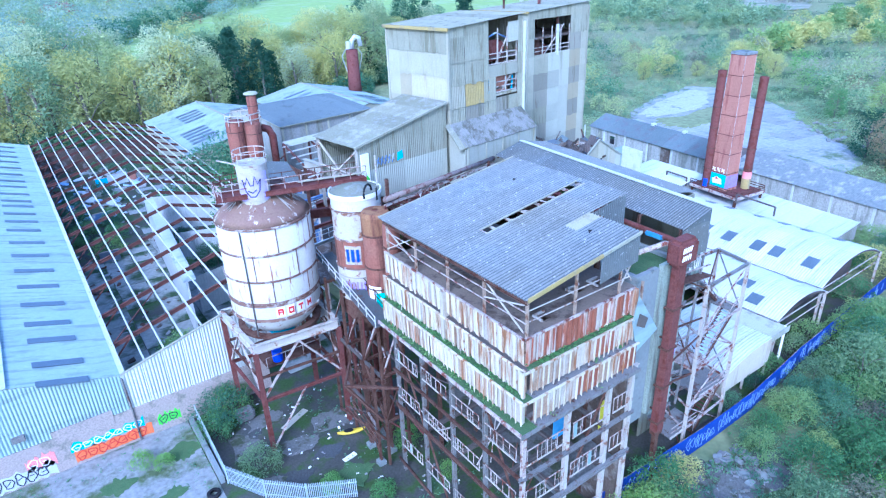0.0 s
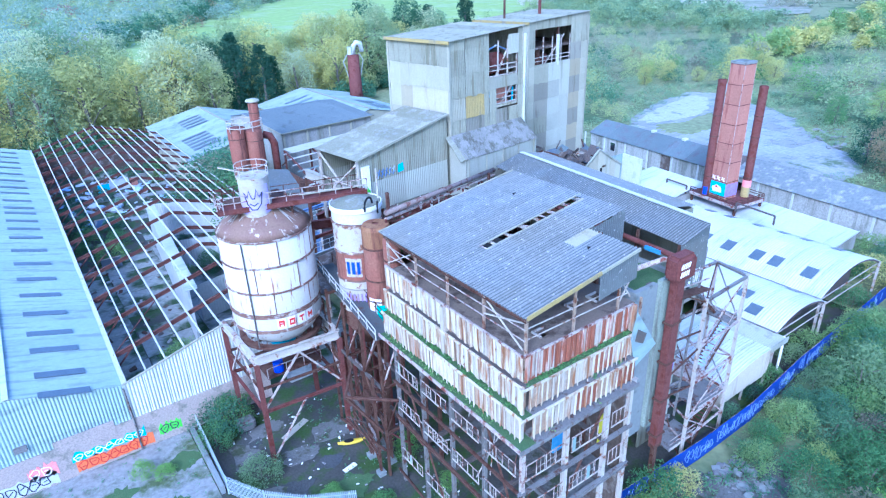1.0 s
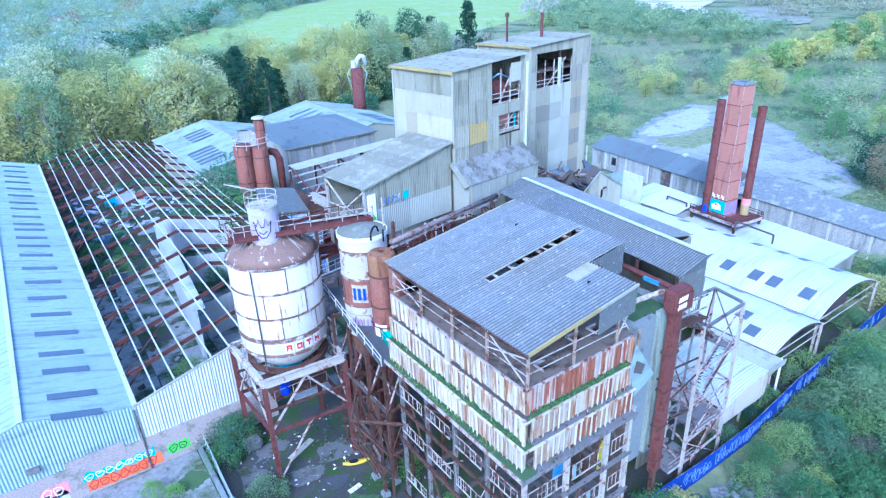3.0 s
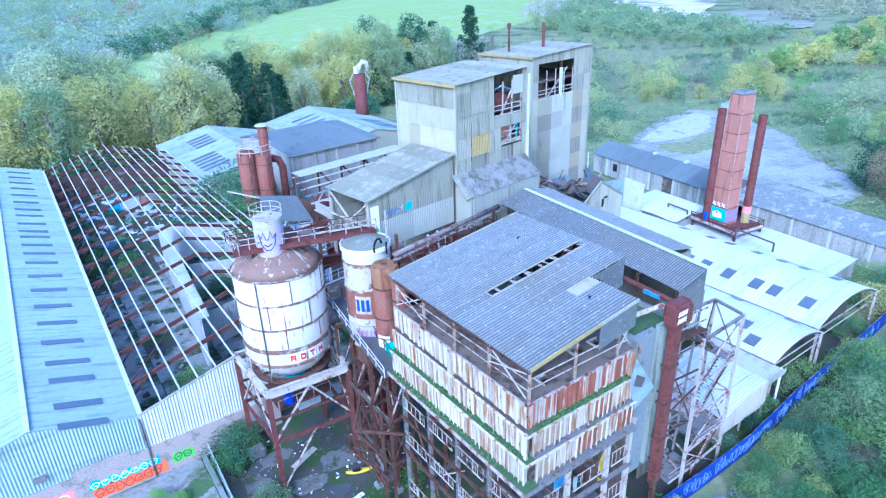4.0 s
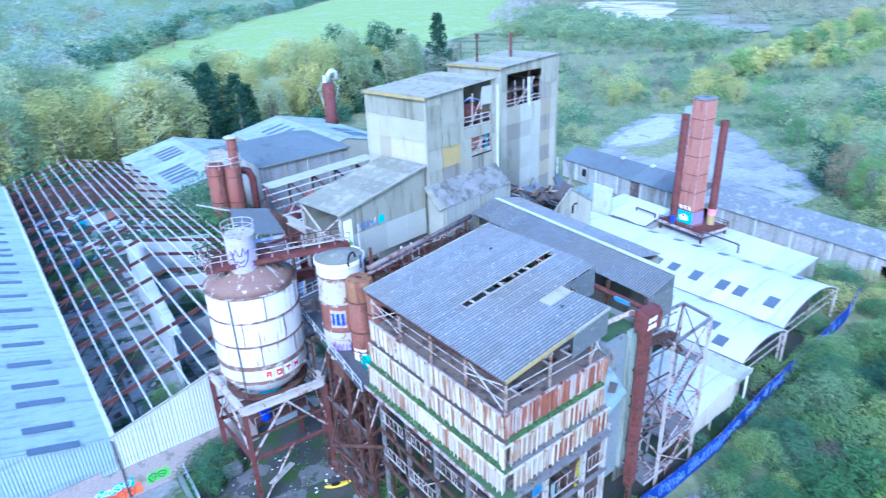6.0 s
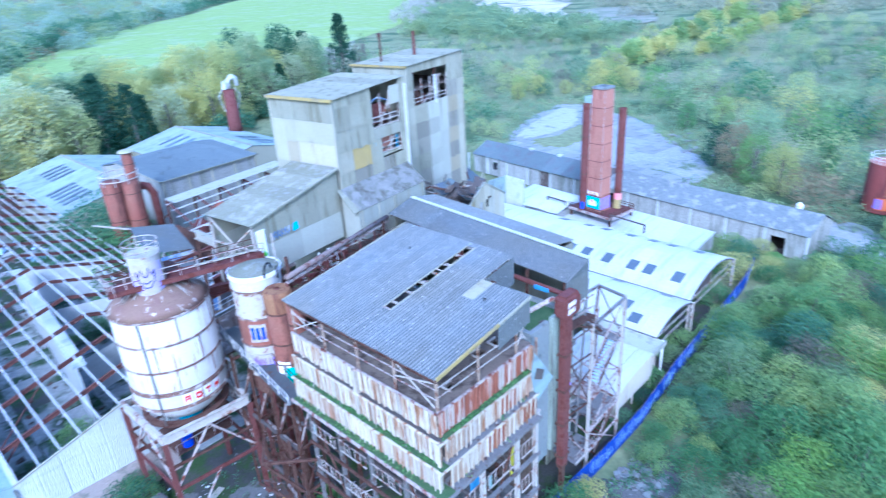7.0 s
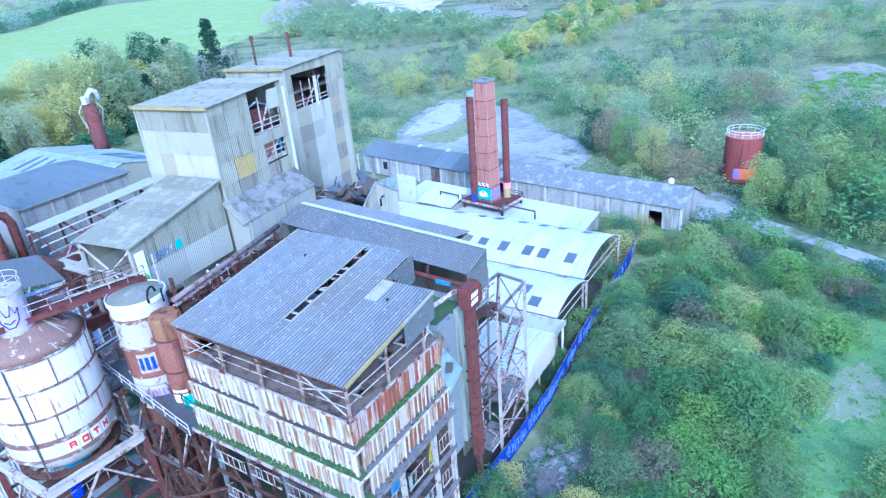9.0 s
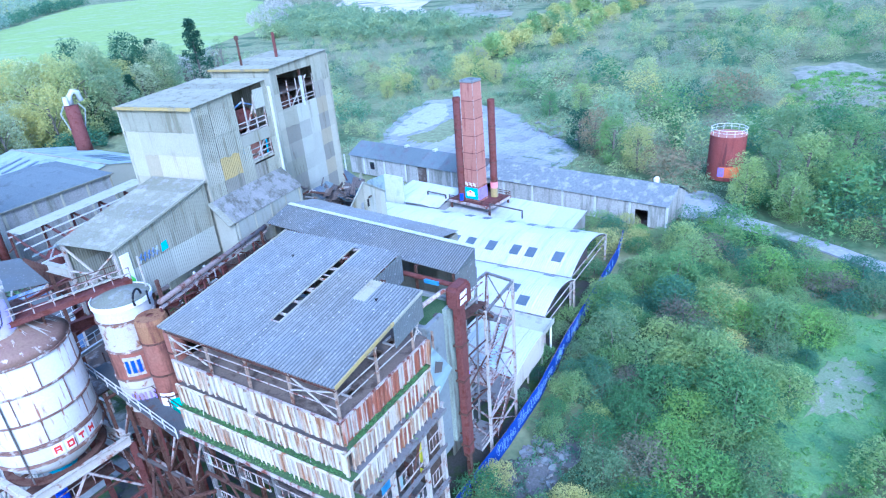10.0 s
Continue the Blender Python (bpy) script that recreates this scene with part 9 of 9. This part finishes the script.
def kayak():
    t = thing("kayak", "yellow plastic kayak lying in the yard", "kayak", at=(-1.6, 23.0, 0.1))
    m = Matrix.Translation((-1.6, 23.0, 0.12)) @ Matrix.Rotation(radians(-21), 4, 'Z')
    bm = B()
    rings = []
    for i in range(15):
        f = i / 14
        x = -1.4 + 2.8 * f
        w = 0.36 * math.sin(math.pi * min(0.98, max(0.02, f))) ** 0.6
        rings.append([bm.verts.new((x, w * math.cos(a), 0.18 + 0.17 * math.sin(a) + 0.12 * abs(2 * f - 1) ** 3)) for a in [k * math.pi / 5 for k in range(10)]])
    for a, b in zip(rings, rings[1:]):
        for i in range(10):
            bm.faces.new((a[i], a[(i + 1) % 10], b[(i + 1) % 10], b[i]))
    bm.faces.new(rings[0])
    bm.faces.new(rings[-1])
    part("hull", bm, "yellow", t, smooth=True, m=m)
    bm = lathe(B(), 0, 0, [(0.19, 0.33), (0.27, 0.36), (0.27, 0.39), (0.19, 0.36)], 20, cap=True)
    for v in bm.verts:
        v.co.x = v.co.x * 1.8 - 0.25
    part("cockpit_rim", bm, "black", t, "black cockpit opening", m=m)
    return t


kayak()
t = thing("tyre", "black lorry tyre lying on the yard", "tyre", at=(-15.2, 23.6, 0))
part("tread", lathe(B(), -15.2, 23.6, [(0.32, 0.05), (0.55, 0.03), (0.62, 0.12), (0.62, 0.28), (0.55, 0.36), (0.32, 0.33)], 26, cap=False), "black", t, smooth=True)
t = thing("tipped_bin", "grey tank lying on its side in the yard", "tank", at=(-9.2, 32.0, 0))
bm = box(B(), -10.2, -8.4, 31.2, 32.6, 0.05, 1.3)
bmesh.ops.bevel(bm, geom=bm.edges[:], offset=0.25, segments=3, affect='EDGES')
part("body", bm, "steel_grey", t)
for x, y, w, d, a, k in ((-5.3, 28.6, 3.4, 0.7, 25, "sheet_cream"), (-3.3, 20.2, 1.4, 0.5, 10, "paint_white")):
    t = thing("fallen_board", "pale board lying on the wet yard", "debris", "yard debris", at=(x, y, 0))
    part("board", box(B(), -w / 2, w / 2, -d / 2, d / 2, 0.01, 0.09), k, t, m=Matrix.Translation((x, y, 0)) @ Matrix.Rotation(radians(a), 4, 'Z'))
for x, y, w, d in ((-2.0, 26.2, 2.6, 1.8), (-6.2, 24.8, 2.2, 1.5), (-10.5, 21.5, 1.6, 1.3), (1.0, 21.0, 1.3, 1.1), (-7.5, 30.5, 2.3, 1.5), (-10.8, 27.5, 1.5, 2.6)):
    patch("bare_concrete", [(x - w, y - d * 0.6), (x - w * 0.8, y + d), (x + w * 0.4, y + d * 0.8), (x + w, y + d * 0.1), (x + w * 0.5, y - d)], 0.035, "yard_dark", "worn bare concrete showing through the yard mud", 0.35, 6, x, flat=True)
for cx, cy, rx, ry, k in ((-8.8, 20.8, 2.6, 1.7, "puddle"), (-9.5, 30.2, 1.6, 2.4, "puddle"), (-4.5, 22.2, 2.2, 1.2, "puddle")):
    patch("puddle", [(cx - rx, cy), (cx, cy + ry), (cx + rx, cy), (cx, cy - ry)], 0.03, k, "shallow puddle on the yard", 0.3, 8, cx, flat=True, category="puddle")


def litter(name, label, n, area, zf, sizes, keys, seed, dens=None):
    rnd = random.Random(seed)
    bms = {k: B() for k in keys}
    for i in range(n):
        x, y = rnd.uniform(area[0], area[1]), rnd.uniform(area[2], area[3])
        if dens and noise.noise(Vector((x * 0.3, y * 0.3, seed))) < dens:
            continue
        s = rnd.uniform(*sizes)
        bm = bms[rnd.choice(keys)]
        k = len(bm.verts)
        box(bm, -s, s, -s * rnd.uniform(0.3, 0.9), s * 0.6, 0, s * rnd.uniform(0.15, 0.6))
        bm.verts.ensure_lookup_table()
        mt = Matrix.Translation((x, y, zf)) @ Euler((rnd.uniform(-0.4, 0.4), rnd.uniform(-0.4, 0.4), rnd.random() * 6.28)).to_matrix().to_4x4()
        for v in bm.verts[k:]:
            v.co = mt @ v.co
    for k in keys:
        tagged(part(name, bms[k], k), label, "rubble", kind="stuff")


litter("yard_litter", "white litter and rubble scattered over the yard", 420, (-12, 6, 2, 34), 0.02, (0.04, 0.16), ("paint_white", "pale_rubble"), 5, -0.1)
litter("rubble", "heap of broken concrete beyond the hoarding", 240, (19, 27, -5.5, -1), -0.2, (0.08, 0.45), ("pale_rubble", "concrete"), 7, 0.0)
litter("shed_rubble", "rubble and scrap over the shed floor", 500, (-18, 8, 38, 146), 0.12, (0.1, 0.5), ("pale_rubble", "floor_brown", "rust"), 9, 0.0)
litter("bay_debris", "pale and blue scrap heaped in the far bays", 260, (-17, 6, 104, 140), 0.1, (0.3, 1.1), ("paint_silver", "paint_light", "pale_rubble"), 31, 0.05)
litter("far_yard_rubble", "white rubble along the far hardstanding", 160, (136, 160, 34, 56), 0.15, (0.2, 0.8), ("pale_rubble",), 13, 0.1)
patch("concrete_pad", [(22, -2.0), (28, -2.2), (31, -5), (26, -7), (21, -5.5)], 0.08, "yard_dark", "bare concrete pad beside the hoarding", 0.2, 8, 2.0)
for x, y, r in ((-4, 18, 2.6), (1.5, 12, 1.6), (-16, 31, 2.4), (-22, 30, 2.0), (-7, 14, 2.5), (-18, 26, 1.6), (-12, 68, 3), (2, 70, 4), (-14, 90, 3), (-3, 45, 2)):
    patch("moss_patch", [(x - r, y), (x, y + r * 0.8), (x + r, y), (x, y - r * 0.7)], 0.06, "moss", "patch of moss and weeds on the concrete", 0.45, 8, x, flat=True)
# slabs of the far hardstanding, laid square to the low building
rnd = random.Random(23)
pad_me = []
for k in range(3):
    bm = box(B(), -2.9, 2.9, -2.9, 2.9, -0.1, 0.08)
    for v in bm.verts:
        v.co.x += rnd.uniform(-0.06, 0.06)
        v.co.y += rnd.uniform(-0.06, 0.06)
    me = bpy.data.meshes.new("yard_slab")
    bm.to_mesh(me)
    bm.free()
    me.materials.append(M["pad_slab"])
    pad_me.append(me)
for i in range(-2, 18):
    for j in range(-12, 18):
        p = Matrix.Rotation(radians(-7), 3, 'Z') @ Vector((i * 6.0, j * 6.0, 0)) + Vector((108, 60, 0))
        if not inside(p.x, p.y, PAD) or noise.noise(Vector((p.x * 0.05, p.y * 0.05, 7))) < -0.2 or rnd.random() < 0.05:
            continue
        ob = new("yard_slab", pad_me[rnd.randrange(3)])
        ob.parent = far_yard
        ob.matrix_basis = Matrix.Translation((p.x, p.y, tz(p.x, p.y) + 0.31 + rnd.uniform(0, 0.012))) @ Euler((0, 0, radians(-7))).to_matrix().to_4x4()
# concrete slabs of the shed floor, some broken away
rnd = random.Random(17)
slab_me = []
for k in range(4):
    bm = box(B(), -1.95, 1.95, -1.95, 1.95, 0, 0.09)
    for v in bm.verts:
        v.co.x += rnd.uniform(-0.12, 0.12)
        v.co.y += rnd.uniform(-0.12, 0.12)
    me = bpy.data.meshes.new("floor_slab")
    bm.to_mesh(me)
    bm.free()
    me.materials.append(M["shed_floor"])
    slab_me.append(me)
for i in range(7):
    for j in range(27):
        x, y = -16.7 + 4.05 * i, 38.3 + 4.05 * j
        if noise.noise(Vector((x * 0.06, y * 0.06, 2))) < -0.22 or rnd.random() < (0.06 if y < 92 else 0.6):
            continue
        ob = new("floor_slab", slab_me[rnd.randrange(4)])
        ob.parent = shed_floor
        ob.matrix_basis = Matrix.Translation((x, y, 0.02 + rnd.uniform(0, 0.05))) @ Euler((rnd.uniform(-0.012, 0.012), rnd.uniform(-0.012, 0.012), rnd.choice((0, 1.5708, 3.1416)))).to_matrix().to_4x4()
for k in range(44):
    x, y = rnd.uniform(-17, 7), rnd.uniform(46, 144)
    if y > 100 or noise.noise(Vector((x * 0.06, y * 0.06, 2))) < 0.05:
        plant("bush%d" % rnd.randrange(4), "bush", "low self-sown bush inside the roofless shed", "bush", "shed bushes", x, y, rnd.uniform(0.5, 1.1), 0.05, rnd.choice(("teal", "dark", "scrub")))
# murals and stacked panels standing at the far end of the shed
for x, y, w, h, k in ((-9, 128, 2.4, 2.2, "paint_cyan"), (-6.4, 128.4, 4.0, 2.6, "paint_silver"), (-2.2, 128.8, 1.6, 2.2, "stack_pink"), (-0.4, 129.2, 3.6, 2.6, "plaster"), (-13, 104, 3.5, 2.2, "blue_grey"), (-15, 84, 3.0, 2.0, "blue_sheet")):
    t = thing("painted_panel", "painted partition panel standing in the roofless shed", "panel", "shed panels", at=(x, y, 0.1))
    part("board", box(B(), x, x + w, y, y + 0.2, 0.1, h), k, t)
    part("frame", bar(B(), (x, y - 0.05, h), (x + w, y - 0.05, h), 0.12), "old_white", t)
verts, faces = [], []
rnd = random.Random(31)
for k in range(1500):
    x, y = rnd.uniform(-30, 6), rnd.uniform(2, 35)
    if noise.noise(Vector((x * 0.22, y * 0.22, 6))) > 0.12:
        leaf_clump(rnd, verts, faces, Vector((x, y, 0.12)), 0.22, 5, 0.11)
me = bpy.data.meshes.new("yard_weeds")
me.from_pydata(verts, [], faces)
me.materials.append(LEAF["teal"])
tagged(new("yard_weeds", me), "low green weeds between the slabs of the yard", "weeds", kind="stuff")
